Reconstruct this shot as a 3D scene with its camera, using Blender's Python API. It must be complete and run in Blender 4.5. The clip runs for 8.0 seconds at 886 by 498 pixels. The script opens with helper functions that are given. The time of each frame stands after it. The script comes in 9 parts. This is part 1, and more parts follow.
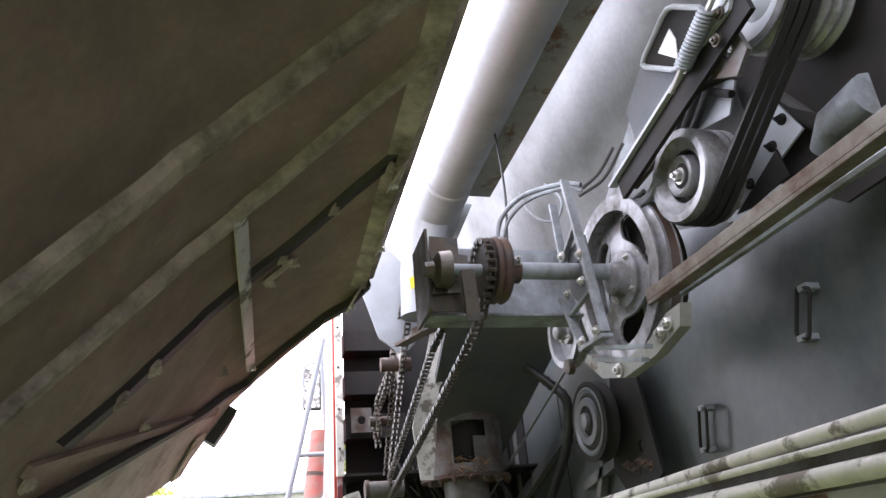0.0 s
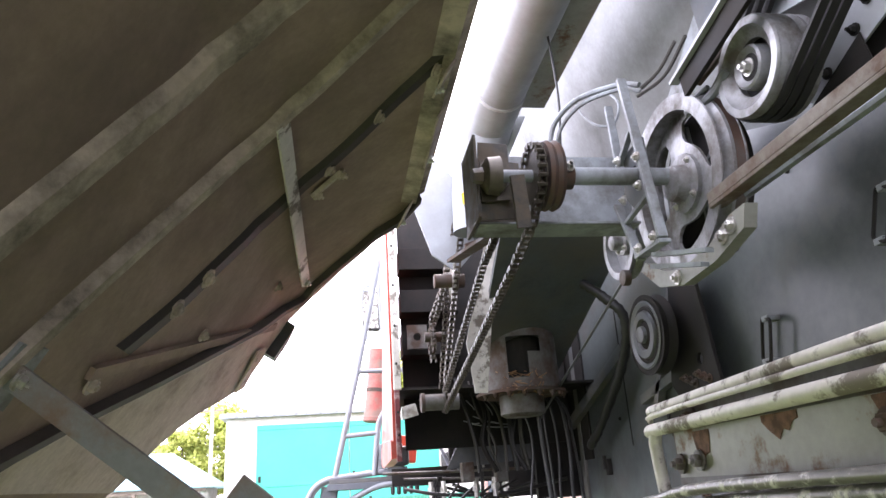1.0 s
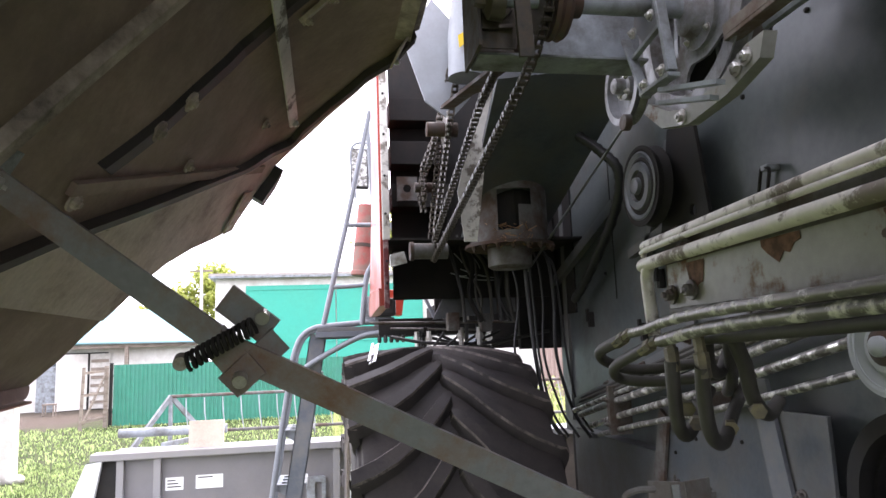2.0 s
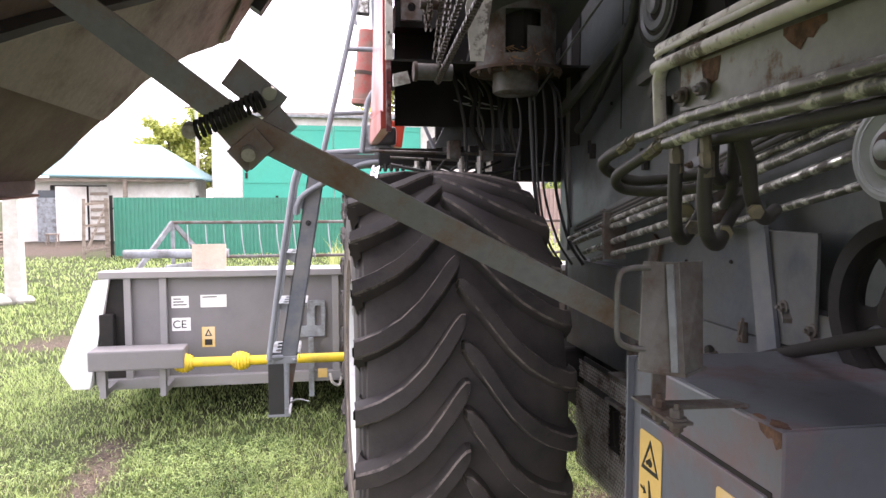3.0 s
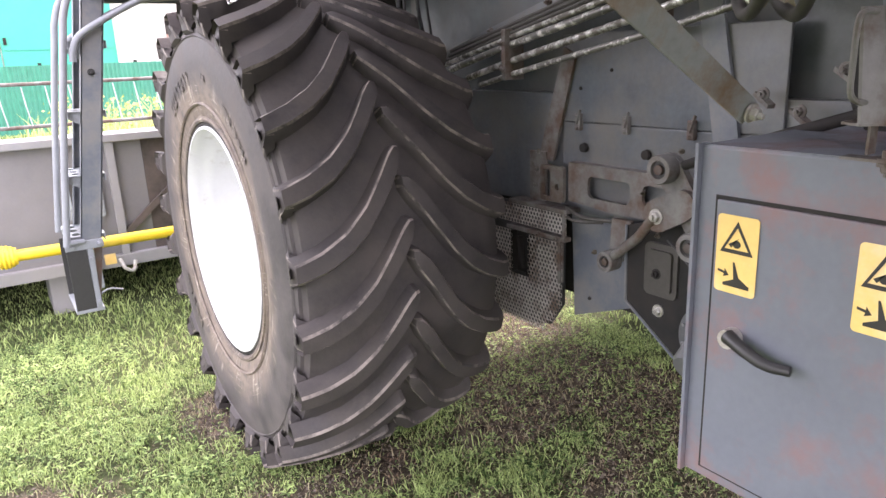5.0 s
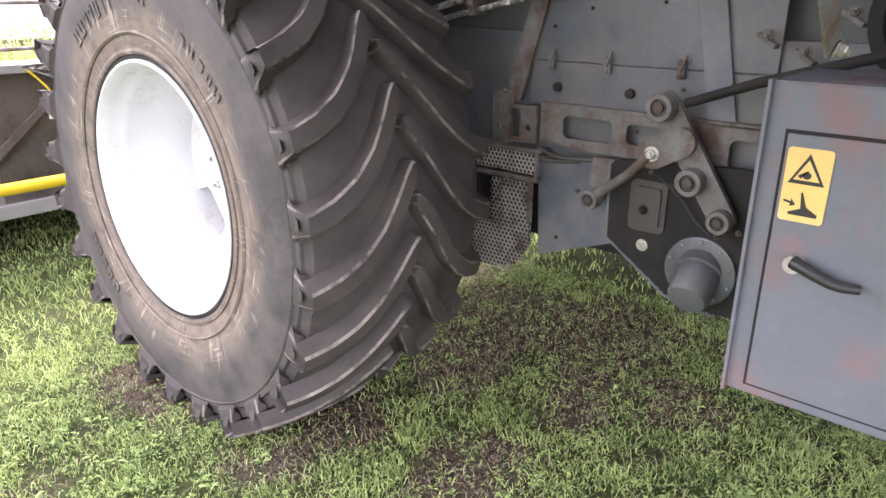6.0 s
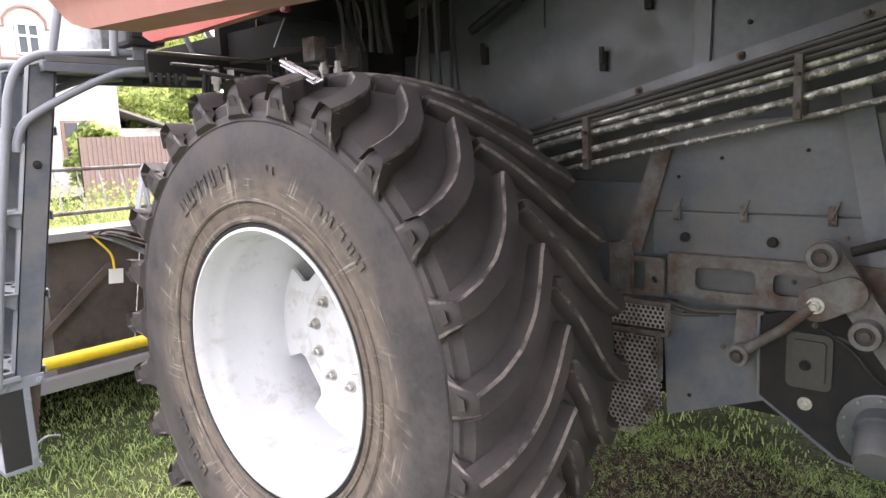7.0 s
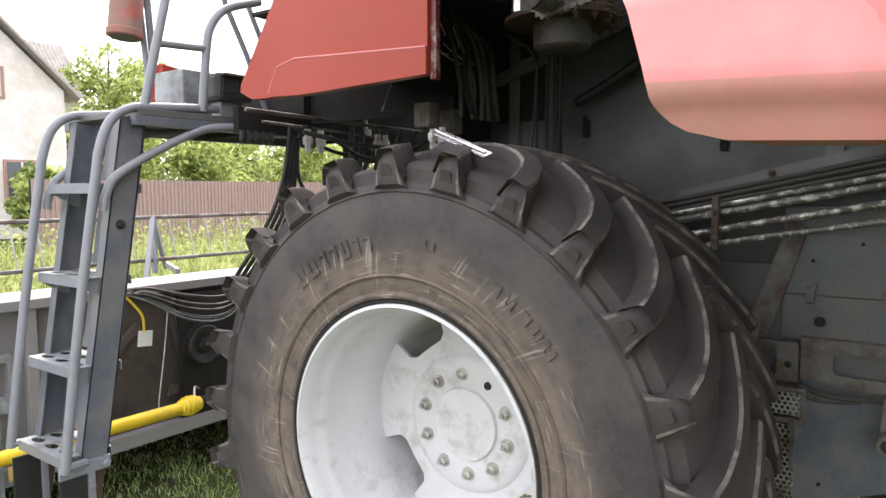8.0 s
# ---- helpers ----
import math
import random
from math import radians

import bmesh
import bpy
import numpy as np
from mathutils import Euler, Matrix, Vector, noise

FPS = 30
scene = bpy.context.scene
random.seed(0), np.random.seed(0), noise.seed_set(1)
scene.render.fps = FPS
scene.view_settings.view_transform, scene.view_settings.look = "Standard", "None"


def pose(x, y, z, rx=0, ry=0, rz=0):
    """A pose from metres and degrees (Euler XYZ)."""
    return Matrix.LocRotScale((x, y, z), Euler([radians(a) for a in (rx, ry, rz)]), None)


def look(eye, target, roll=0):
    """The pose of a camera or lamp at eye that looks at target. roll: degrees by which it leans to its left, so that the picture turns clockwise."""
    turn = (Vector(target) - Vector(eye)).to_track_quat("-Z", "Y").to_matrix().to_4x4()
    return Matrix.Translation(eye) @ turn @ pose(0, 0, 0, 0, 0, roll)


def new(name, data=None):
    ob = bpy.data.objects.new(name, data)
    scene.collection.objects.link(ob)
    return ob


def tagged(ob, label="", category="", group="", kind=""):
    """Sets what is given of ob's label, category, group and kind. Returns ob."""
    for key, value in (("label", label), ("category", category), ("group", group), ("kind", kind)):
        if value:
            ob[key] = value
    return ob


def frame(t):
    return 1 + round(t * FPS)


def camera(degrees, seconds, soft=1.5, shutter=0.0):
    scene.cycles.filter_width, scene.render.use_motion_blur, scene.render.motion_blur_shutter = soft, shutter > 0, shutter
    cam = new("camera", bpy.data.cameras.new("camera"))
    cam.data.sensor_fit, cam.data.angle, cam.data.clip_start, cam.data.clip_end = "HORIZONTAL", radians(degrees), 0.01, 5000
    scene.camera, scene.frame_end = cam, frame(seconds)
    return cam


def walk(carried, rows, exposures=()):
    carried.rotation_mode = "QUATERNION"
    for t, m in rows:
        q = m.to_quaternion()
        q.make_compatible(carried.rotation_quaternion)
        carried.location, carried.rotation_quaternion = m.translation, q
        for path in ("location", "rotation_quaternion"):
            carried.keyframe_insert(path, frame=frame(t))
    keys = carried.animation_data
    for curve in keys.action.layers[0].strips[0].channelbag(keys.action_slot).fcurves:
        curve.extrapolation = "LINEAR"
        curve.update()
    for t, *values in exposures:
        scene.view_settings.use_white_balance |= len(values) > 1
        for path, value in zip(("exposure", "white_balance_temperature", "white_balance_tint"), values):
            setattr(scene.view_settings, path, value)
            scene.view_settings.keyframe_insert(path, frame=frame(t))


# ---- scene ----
cam = camera(65.4, 8.0)
PATH = [
    (0, (0.317, 0.384, 1.889), (0.792, 2.139, 2.727), -5.2),
    (0.5, (0.341, 0.404, 1.884), (0.681, 2.203, 2.695), -5.8),
    (1, (0.350, 0.443, 1.859), (0.661, 2.308, 2.515), -3.9),
    (1.5, (0.345, 0.505, 1.820), (0.704, 2.425, 2.253), -2.2),
    (1.7, (0.343, 0.509, 1.809), (0.685, 2.442, 2.195), -2.4),
    (2.8, (0.338, 0.533, 1.698), (0.688, 2.502, 1.634), -0.9),
    (3, (0.323, 0.52, 1.681), (0.668, 2.485, 1.538), 0.0),
    (3.5, (0.298, 0.532, 1.63), (0.584, 2.482, 1.288), -0.7),
    (4, (0.186, 0.643, 1.569), (0.752, 2.487, 1.041), 1.2),
    (4.2, (0.097, 0.695, 1.565), (0.792, 2.492, 1.028), 0.3),
    (5.3, (-0.344, 1.097, 1.535), (0.744, 2.677, 0.968), -2.3),
    (5.5, (-0.405, 1.185, 1.53), (0.659, 2.738, 0.855), -1.1),
    (6, (-0.614, 1.388, 1.525), (0.791, 2.63, 0.831), -0.1),
    (6.5, (-0.701, 1.522, 1.531), (0.638, 2.847, 0.858), -0.8),
    (6.8, (-0.735, 1.719, 1.529), (0.739, 2.99, 1.067), -4.1),
    (7, (-0.763, 1.825, 1.57), (0.727, 3.123, 1.26), -2.3),
    (7.5, (-0.93, 2.095, 1.615), (0.593, 3.386, 1.508), 0.0),
    (8, (-1.058, 2.394, 1.65), (0.553, 3.566, 1.486), -0.2),
]
EXPOSURES = [(0, 2.6, 6550, 22), (0.5, 2.86, 6550, 22), (1, 2.85, 6550, 24), (1.5, 2.2, 6500, 22), (1.7, 2.1, 6500, 22), (3, 1.9, 6900, 26), (3.5, 1.9, 6900, 26), (4.0, 2.32, 6900, 26), (4.2, 2.45, 6900, 26),
             (5.5, 2.6, 6900, 25), (6.5, 2.42, 6900, 25), (7, 2.0, 6950, 22), (7.5, 1.68, 7050, 18), (8, 1.48, 7050, 16)]
walk(cam, [(t, look(eye, target, roll)) for t, eye, target, roll in PATH], EXPOSURES)


# ---- world and sun: bright overcast ----
world = bpy.data.worlds.new("sky")
scene.world = world
world.use_nodes = True
wn = world.node_tree
sky = wn.nodes.new("ShaderNodeTexSky")
sky.sky_type = "NISHITA"
sky.sun_disc = False
sky.sun_elevation, sky.sun_rotation = radians(52), radians(40)
sky.air_density, sky.dust_density, sky.ozone_density = 1.0, 4.0, 0.6
grey = wn.nodes.new("ShaderNodeMix")
grey.data_type = "RGBA"
grey.inputs[0].default_value = 0.72
grey.inputs[7].default_value = (8.8, 9.2, 10.0, 1)
wn.links.new(sky.outputs[0], grey.inputs[6])
wn.links.new(grey.outputs[2], wn.nodes["Background"].inputs[0])
wn.nodes["Background"].inputs[1].default_value = 0.15
sun_data = bpy.data.lights.new("sun", "SUN")
sun_data.energy, sun_data.angle, sun_data.color = 1.5, radians(16), (1.0, 0.975, 0.94)
sun = new("sun", sun_data)
sun.matrix_world = look((4.5, 5.5, 9), (0, 0, 0))


# ---- materials ----
def material(name, base, rough=0.6, metal=0.0, vary=0.25, scale=6.0, fine=60.0, bump=0.15, stain=None, amount=0.0,
             stain_scale=3.0, spec=0.5, stretch=(1, 1, 1), sharp=0.08):
    """Base colour with coarse and fine variation, a second colour in ragged patches, and fine relief."""
    m = bpy.data.materials.new(name)
    m.use_nodes = True
    nt = m.node_tree
    n, l = nt.nodes, nt.links
    bsdf = n["Principled BSDF"]
    bsdf.inputs["Metallic"].default_value = metal
    bsdf.inputs["Specular IOR Level"].default_value = spec
    coord = n.new("ShaderNodeTexCoord")
    mapping = n.new("ShaderNodeMapping")
    mapping.inputs["Scale"].default_value = stretch
    l.new(coord.outputs["Object"], mapping.inputs[0])

    def noise_node(s, detail=4.0, r=0.6):
        t = n.new("ShaderNodeTexNoise")
        t.inputs["Scale"].default_value = s
        t.inputs["Detail"].default_value = detail
        t.inputs["Roughness"].default_value = r
        l.new(mapping.outputs[0], t.inputs["Vector"])
        return t

    coarse, small = noise_node(scale), noise_node(fine, 3.0)
    mixed = n.new("ShaderNodeMath")
    mixed.operation = "MULTIPLY_ADD"
    l.new(small.outputs[0], mixed.inputs[0])
    mixed.inputs[1].default_value = 0.45
    l.new(coarse.outputs[0], mixed.inputs[2])
    ramp = n.new("ShaderNodeMapRange")
    ramp.inputs[1].default_value, ramp.inputs[2].default_value = 0.42, 1.02
    ramp.inputs[3].default_value, ramp.inputs[4].default_value = 1 - vary, 1 + vary
    l.new(mixed.outputs[0], ramp.inputs[0])
    tint = n.new("ShaderNodeVectorMath")
    tint.operation = "SCALE"
    tint.inputs[0].default_value = base
    l.new(ramp.outputs[0], tint.inputs["Scale"])
    colour = tint.outputs[0]
    if stain:
        patch = noise_node(stain_scale, 8.0, 0.68)
        edge = n.new("ShaderNodeMapRange")
        edge.inputs[1].default_value = 0.66 - amount * 0.36 - sharp
        edge.inputs[2].default_value = 0.66 - amount * 0.36 + sharp
        l.new(patch.outputs[0], edge.inputs[0])
        mix = n.new("ShaderNodeMix")
        mix.data_type = "RGBA"
        l.new(edge.outputs[0], mix.inputs[0])
        l.new(colour, mix.inputs[6])
        mix.inputs[7].default_value = (*stain, 1)
        colour = mix.outputs[2]
        rr = n.new("ShaderNodeMapRange")
        rr.inputs[3].default_value, rr.inputs[4].default_value = rough, min(1.0, rough + 0.35)
        l.new(edge.outputs[0], rr.inputs[0])
        l.new(rr.outputs[0], bsdf.inputs["Roughness"])
        if metal:
            mm = n.new("ShaderNodeMapRange")
            mm.inputs[3].default_value, mm.inputs[4].default_value = metal, 0.0
            l.new(edge.outputs[0], mm.inputs[0])
            l.new(mm.outputs[0], bsdf.inputs["Metallic"])
    else:
        rr = n.new("ShaderNodeMapRange")
        rr.inputs[1].default_value, rr.inputs[2].default_value = 0.3, 0.7
        rr.inputs[3].default_value, rr.inputs[4].default_value = max(0.03, rough - 0.1), min(1.0, rough + 0.1)
        l.new(coarse.outputs[0], rr.inputs[0])
        l.new(rr.outputs[0], bsdf.inputs["Roughness"])
    l.new(colour, bsdf.inputs["Base Color"])
    if bump:
        b = n.new("ShaderNodeBump")
        b.inputs["Strength"].default_value = bump
        b.inputs["Distance"].default_value = 0.004
        l.new(mixed.outputs[0], b.inputs["Height"])
        l.new(b.outputs[0], bsdf.inputs["Normal"])
    return m


RUST = (0.17, 0.075, 0.035)
DUST = (0.22, 0.19, 0.15)
GREY = material("grey_paint", (0.085, 0.097, 0.108), 0.28, stain=(0.135, 0.127, 0.11), amount=0.3, stain_scale=4, sharp=0.14, vary=0.35)
GREYRUST = material("worn_grey_paint", (0.128, 0.125, 0.117), 0.5, stain=(0.085, 0.055, 0.04), amount=0.36, stain_scale=9, vary=0.4, sharp=0.1)
LIGHT = material("light_grey_paint", (0.25, 0.275, 0.29), 0.38, stain=(0.11, 0.105, 0.098), amount=0.3, stain_scale=7, sharp=0.12, vary=0.3)
PALE = material("pale_steel", (0.37, 0.40, 0.42), 0.32, stain=(0.33, 0.34, 0.34), amount=0.25, stain_scale=4, vary=0.12, sharp=0.2)
TUBEGREY = material("tube_grey_paint", (0.27, 0.295, 0.315), 0.34, stain=(0.21, 0.22, 0.225), amount=0.3, stain_scale=5, vary=0.14, sharp=0.2)
CREAM = material("chipped_cream_paint", (0.62, 0.60, 0.54), 0.4, stain=(0.19, 0.165, 0.135), amount=0.3, stain_scale=9, sharp=0.03)
# DARK serves dark steel parts and the flat sheets that stand for deep shade.
DARK = material("dark_steel_and_shade", (0.016, 0.0165, 0.0165), 0.62, spec=0.2, stain=(0.036, 0.031, 0.027), amount=0.35, stain_scale=6, sharp=0.2)
RUSTY = material("rusty_steel", (0.058, 0.045, 0.037), 0.6, stain=(0.088, 0.052, 0.037), amount=0.5, stain_scale=9, bump=0.4)
PANELIN = material("dusty_panel_inside", (0.32, 0.235, 0.185), 0.7, stain=(0.18, 0.132, 0.107), amount=0.3, stain_scale=2.5, sharp=0.2, vary=0.3)
# Dusty like the panel, but paler: light caught by the ribs is in the colour.
RIBIN = material("dusty_lit_panel_rib", (0.50, 0.42, 0.345), 0.65, stain=(0.1, 0.085, 0.07), amount=0.3, stain_scale=7, sharp=0.15)
RED = material("red_paint", (0.36, 0.031, 0.011), 0.26, spec=0.35, stain=(0.33, 0.06, 0.035), amount=0.3, stain_scale=3, sharp=0.25, vary=0.1, bump=0.05)
FADED = material("faded_red_panel", (0.56, 0.205, 0.19), 0.42, spec=0.5, stain=(0.50, 0.13, 0.12), amount=0.3, stain_scale=4, sharp=0.25, vary=0.12, bump=0.05)
FADEDDIRTY = material("dirty_faded_red_flange", (0.42, 0.15, 0.125), 0.5, stain=(0.34, 0.20, 0.15), amount=0.4, stain_scale=5, sharp=0.15)
TYRE = material("tyre_rubber", (0.034, 0.031, 0.032), 0.5, stain=(0.078, 0.067, 0.062), amount=0.42, stain_scale=5, sharp=0.18, bump=0.35, spec=0.3, vary=0.4, fine=90)
WORN = material("scuffed_lug_edge", (0.21, 0.18, 0.16), 0.8, stain=(0.05, 0.045, 0.043), amount=0.42, stain_scale=11, sharp=0.1, vary=0.4)
RIM = material("white_rim_paint", (0.58, 0.59, 0.60), 0.4, stain=(0.40, 0.38, 0.35), amount=0.12, stain_scale=7, sharp=0.08, vary=0.06, bump=0.05)
STEEL = material("bare_steel", (0.5, 0.49, 0.46), 0.4, metal=0.8, stain=(0.25, 0.21, 0.17), amount=0.18, stain_scale=20, sharp=0.1)
CHROME = material("bright_pipe", (0.66, 0.66, 0.62), 0.28, metal=0.85, stain=(0.11, 0.1, 0.085), amount=0.52, stain_scale=28, sharp=0.08)
# Pale flecks stand for both wear and the pipes' highlights.
PIPE = material("worn_glinting_pipe", (0.15, 0.145, 0.13), 0.35, metal=0.3, stain=(0.62, 0.61, 0.57), amount=0.27, stain_scale=30, sharp=0.05, vary=0.4)
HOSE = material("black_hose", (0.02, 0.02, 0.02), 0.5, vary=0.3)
OLDHOSE = material("dusty_hose", (0.05, 0.047, 0.041), 0.6, vary=0.35)
BELT = material("drive_belt_rubber", (0.025, 0.024, 0.023), 0.7)
CHAIN = material("oily_chain_steel", (0.085, 0.072, 0.056), 0.42, metal=0.4, vary=0.6)
YELLOW = material("yellow_plastic", (0.8, 0.56, 0.03), 0.45, vary=0.1, stain=(0.5, 0.36, 0.06), amount=0.2)
STICKER = material("yellow_sticker", (0.70, 0.48, 0.15), 0.45, vary=0.12, stain=(0.72, 0.55, 0.33), amount=0.4, bump=0.02)
INK = material("black_print", (0.015, 0.013, 0.012), 0.5, vary=0.1, bump=0)
WHITE = material("white_label", (0.8, 0.8, 0.78), 0.45, vary=0.06, bump=0.02)
HEADER = material("header_grey_paint", (0.23, 0.23, 0.24), 0.42, stain=(0.28, 0.26, 0.24), amount=0.25, stain_scale=2, sharp=0.25, vary=0.12)
HEADSHEET = material("header_sheet_paint", (0.165, 0.16, 0.168), 0.42, stain=(0.20, 0.19, 0.18), amount=0.25, stain_scale=2, sharp=0.25, vary=0.14)
HEADRUST = material("stained_header_sheet", (0.115, 0.088, 0.075), 0.55, stain=(0.04, 0.034, 0.03), amount=0.45, stain_scale=3, sharp=0.15)
BOXGREY = material("cabinet_paint", (0.118, 0.13, 0.152), 0.42, stain=(0.20, 0.11, 0.10), amount=0.12, stain_scale=4.5, sharp=0.12, vary=0.12)
BAR = material("strut_paint", (0.215, 0.225, 0.225), 0.5, stain=(0.19, 0.115, 0.07), amount=0.32, stain_scale=6, sharp=0.1)
FLAKERUST = material("flaking_rust", (0.17, 0.085, 0.05), 0.8, stain=(0.09, 0.05, 0.035), amount=0.4, stain_scale=25, bump=0.5)
EDGEPALE = material("scuffed_panel_edge", (0.52, 0.43, 0.37), 0.6, stain=(0.24, 0.19, 0.165), amount=0.25, stain_scale=6, sharp=0.14, vary=0.3)
# Brown that paints in the shadow along the panel's channel and seam.
CHANNELSHADE = material("painted_shadow_brown", (0.04, 0.033, 0.028), 0.6, vary=0.4)
OLIVE = material("olive_grey_paint", (0.255, 0.255, 0.225), 0.5, stain=(0.16, 0.085, 0.05), amount=0.16, stain_scale=9, sharp=0.05)
LONGBAR = material("rust_brown_bar", (0.22, 0.205, 0.17), 0.55, stain=(0.10, 0.065, 0.045), amount=0.4, stain_scale=6, sharp=0.12)
OIL = material("oily_grime", (0.05, 0.044, 0.036), 0.45, stain=(0.10, 0.078, 0.055), amount=0.4, stain_scale=14, bump=0.5, vary=0.5)
MESHMAT = material("galvanised_mesh", (0.34, 0.325, 0.30), 0.5, stain=(0.12, 0.09, 0.07), amount=0.3, stain_scale=9, vary=0.3)
WORNSTEEL = material("worn_grey_steel", (0.27, 0.275, 0.28), 0.34, metal=0.35, stain=(0.10, 0.085, 0.07), amount=0.34, stain_scale=11, sharp=0.1, vary=0.35)
LADDER = material("ladder_paint", (0.11, 0.125, 0.145), 0.45, vary=0.15, stain=(0.2, 0.19, 0.17), amount=0.2, stain_scale=6, sharp=0.15)
RAIL = material("handrail_paint", (0.2, 0.215, 0.235), 0.4, vary=0.15)
BRASSY = material("dull_brass", (0.20, 0.175, 0.115), 0.45, metal=0.5, stain=(0.12, 0.11, 0.09), amount=0.4, stain_scale=20)


def sidewall_material(axle):
    """Rubber with a ring of pale scuffs near the bead, drawn out round and across the wheel."""
    m = material("dusty_sidewall_rubber", (0.058, 0.053, 0.053), 0.6, stain=(0.10, 0.088, 0.08), amount=0.25, stain_scale=6, sharp=0.16, bump=0.3, spec=0.3, vary=0.35)
    n, l = m.node_tree.nodes, m.node_tree.links
    bsdf = n["Principled BSDF"]
    before = bsdf.inputs["Base Color"].links[0].from_socket
    coord = n.new("ShaderNodeTexCoord")
    sub = n.new("ShaderNodeVectorMath")
    sub.operation = "SUBTRACT"
    sub.inputs[1].default_value = axle
    l.new(coord.outputs["Object"], sub.inputs[0])
    sep = n.new("ShaderNodeSeparateXYZ")
    l.new(sub.outputs[0], sep.inputs[0])

    def calc(op, a, b):
        x = n.new("ShaderNodeMath")
        x.operation = op
        for i, v in enumerate((a, b)):
            if isinstance(v, (int, float)):
                x.inputs[i].default_value = v
            else:
                l.new(v, x.inputs[i])
        return x.outputs[0]

    def remap(v, a, b, c=0.0, d=1.0):
        x = n.new("ShaderNodeMapRange")
        for i, k in enumerate((a, b, c, d)):
            x.inputs[i + 1].default_value = k
        l.new(v, x.inputs[0])
        return x.outputs[0]

    ang = calc("ARCTAN2", sep.outputs[2], sep.outputs[1])
    rad = calc("SQRT", calc("ADD", calc("MULTIPLY", sep.outputs[1], sep.outputs[1]), calc("MULTIPLY", sep.outputs[2], sep.outputs[2])), 0)

    def streaks(ka, kr, slant, lo, hi, detail=4.0):
        comb = n.new("ShaderNodeCombineXYZ")
        l.new(calc("ADD", calc("MULTIPLY", ang, ka), calc("MULTIPLY", rad, slant)), comb.inputs[0])
        l.new(calc("MULTIPLY", rad, kr), comb.inputs[1])
        t = n.new("ShaderNodeTexNoise")
        t.inputs["Scale"].default_value, t.inputs["Detail"].default_value = 1.0, detail
        l.new(comb.outputs[0], t.inputs["Vector"])
        return remap(t.outputs[0], lo, hi)

    wander = calc("ADD", rad, calc("MULTIPLY", streaks(3, 5, 0, 0.2, 0.8), 0.09))
    near = calc("MULTIPLY", remap(rad, 0.455, 0.475), remap(wander, 0.70, 0.60))
    film = calc("MULTIPLY", near, streaks(8, 30, 0, 0.22, 0.55, 8.0))
    patch = streaks(4, 9, 0, 0.44, 0.58)
    cross = calc("MULTIPLY", calc("MULTIPLY", remap(rad, 0.66, 0.60), streaks(46, 4, -24, 0.57, 0.66, 3.0)), patch)
    round_ = calc("MULTIPLY", calc("MULTIPLY", remap(rad, 0.64, 0.58), streaks(5, 120, 0, 0.58, 0.66, 3.0)), streaks(5, 7, 3, 0.48, 0.60))

    def over(base, fac, colour):
        mix = n.new("ShaderNodeMix")
        mix.data_type = "RGBA"
        l.new(fac, mix.inputs[0])
        l.new(base, mix.inputs[6])
        mix.inputs[7].default_value = colour
        return mix.outputs[2]

    brown = over(before, calc("MULTIPLY", film, 0.75), (0.19, 0.152, 0.12, 1))
    pale = over(brown, calc("MINIMUM", calc("MULTIPLY", calc("ADD", cross, round_), 0.75), 1.0), (0.34, 0.30, 0.25, 1))
    l.new(pale, bsdf.inputs["Base Color"])
    return m


def dented(m, size=2.2, depth=0.02, strength=0.35):
    """Adds broad dents to a sheet-metal material, so that its reflections break up."""
    n, l = m.node_tree.nodes, m.node_tree.links
    bump = [x for x in n if x.bl_idname == "ShaderNodeBump"][0]
    coord = n.new("ShaderNodeTexCoord")
    t = n.new("ShaderNodeTexNoise")
    t.inputs["Scale"].default_value, t.inputs["Detail"].default_value = size, 2.0
    l.new(coord.outputs["Object"], t.inputs["Vector"])
    big = n.new("ShaderNodeBump")
    big.inputs["Strength"].default_value, big.inputs["Distance"].default_value = strength, depth
    l.new(t.outputs[0], big.inputs["Height"])
    l.new(big.outputs[0], bump.inputs["Normal"])
    return m


WALLRUB = sidewall_material((0.86, 3.652, 0.882))
SHEET = dented(material("dark_sheet_metal", (0.074, 0.085, 0.084), 0.32, spec=0.3, stain=(0.105, 0.106, 0.098), amount=0.22, stain_scale=2.2, sharp=0.07, vary=0.3, fine=35, bump=0.12), 1.6, 0.04, 0.1)


# ---- building helpers ----
def part(name, bm, mat, parent, label="", smooth=False):
    """Links a bmesh, in world metres, as one mesh object under a thing or a part."""
    mesh = bpy.data.meshes.new(name)
    bm.normal_update()
    if smooth:
        for f in bm.faces:
            f.smooth = True
    bm.to_mesh(mesh)
    bm.free()
    if smooth:
        mesh.set_sharp_from_angle(angle=radians(40))
    for m in (mat if isinstance(mat, (list, tuple)) else (mat,)):
        mesh.materials.append(m)
    ob = new(name, mesh)
    if parent is not None:
        ob.parent = parent
        if parent.parent is None:
            ob.matrix_parent_inverse = parent.matrix_basis.inverted()
    return tagged(ob, label)


def piece(name, mesh, m, parent):
    """One more object on a shared mesh, at the pose m, under a thing or part."""
    ob = new(name, mesh)
    ob.parent = parent
    if parent.parent is None:
        ob.matrix_parent_inverse = parent.matrix_basis.inverted()
    ob.matrix_basis = m
    return ob


def mesh_of(name, bm, mat, smooth=False):
    mesh = bpy.data.meshes.new(name)
    bm.normal_update()
    for f in bm.faces:
        f.smooth = smooth
    bm.to_mesh(mesh)
    bm.free()
    if smooth:
        mesh.set_sharp_from_angle(angle=radians(40))
    mesh.materials.append(mat)
    return mesh


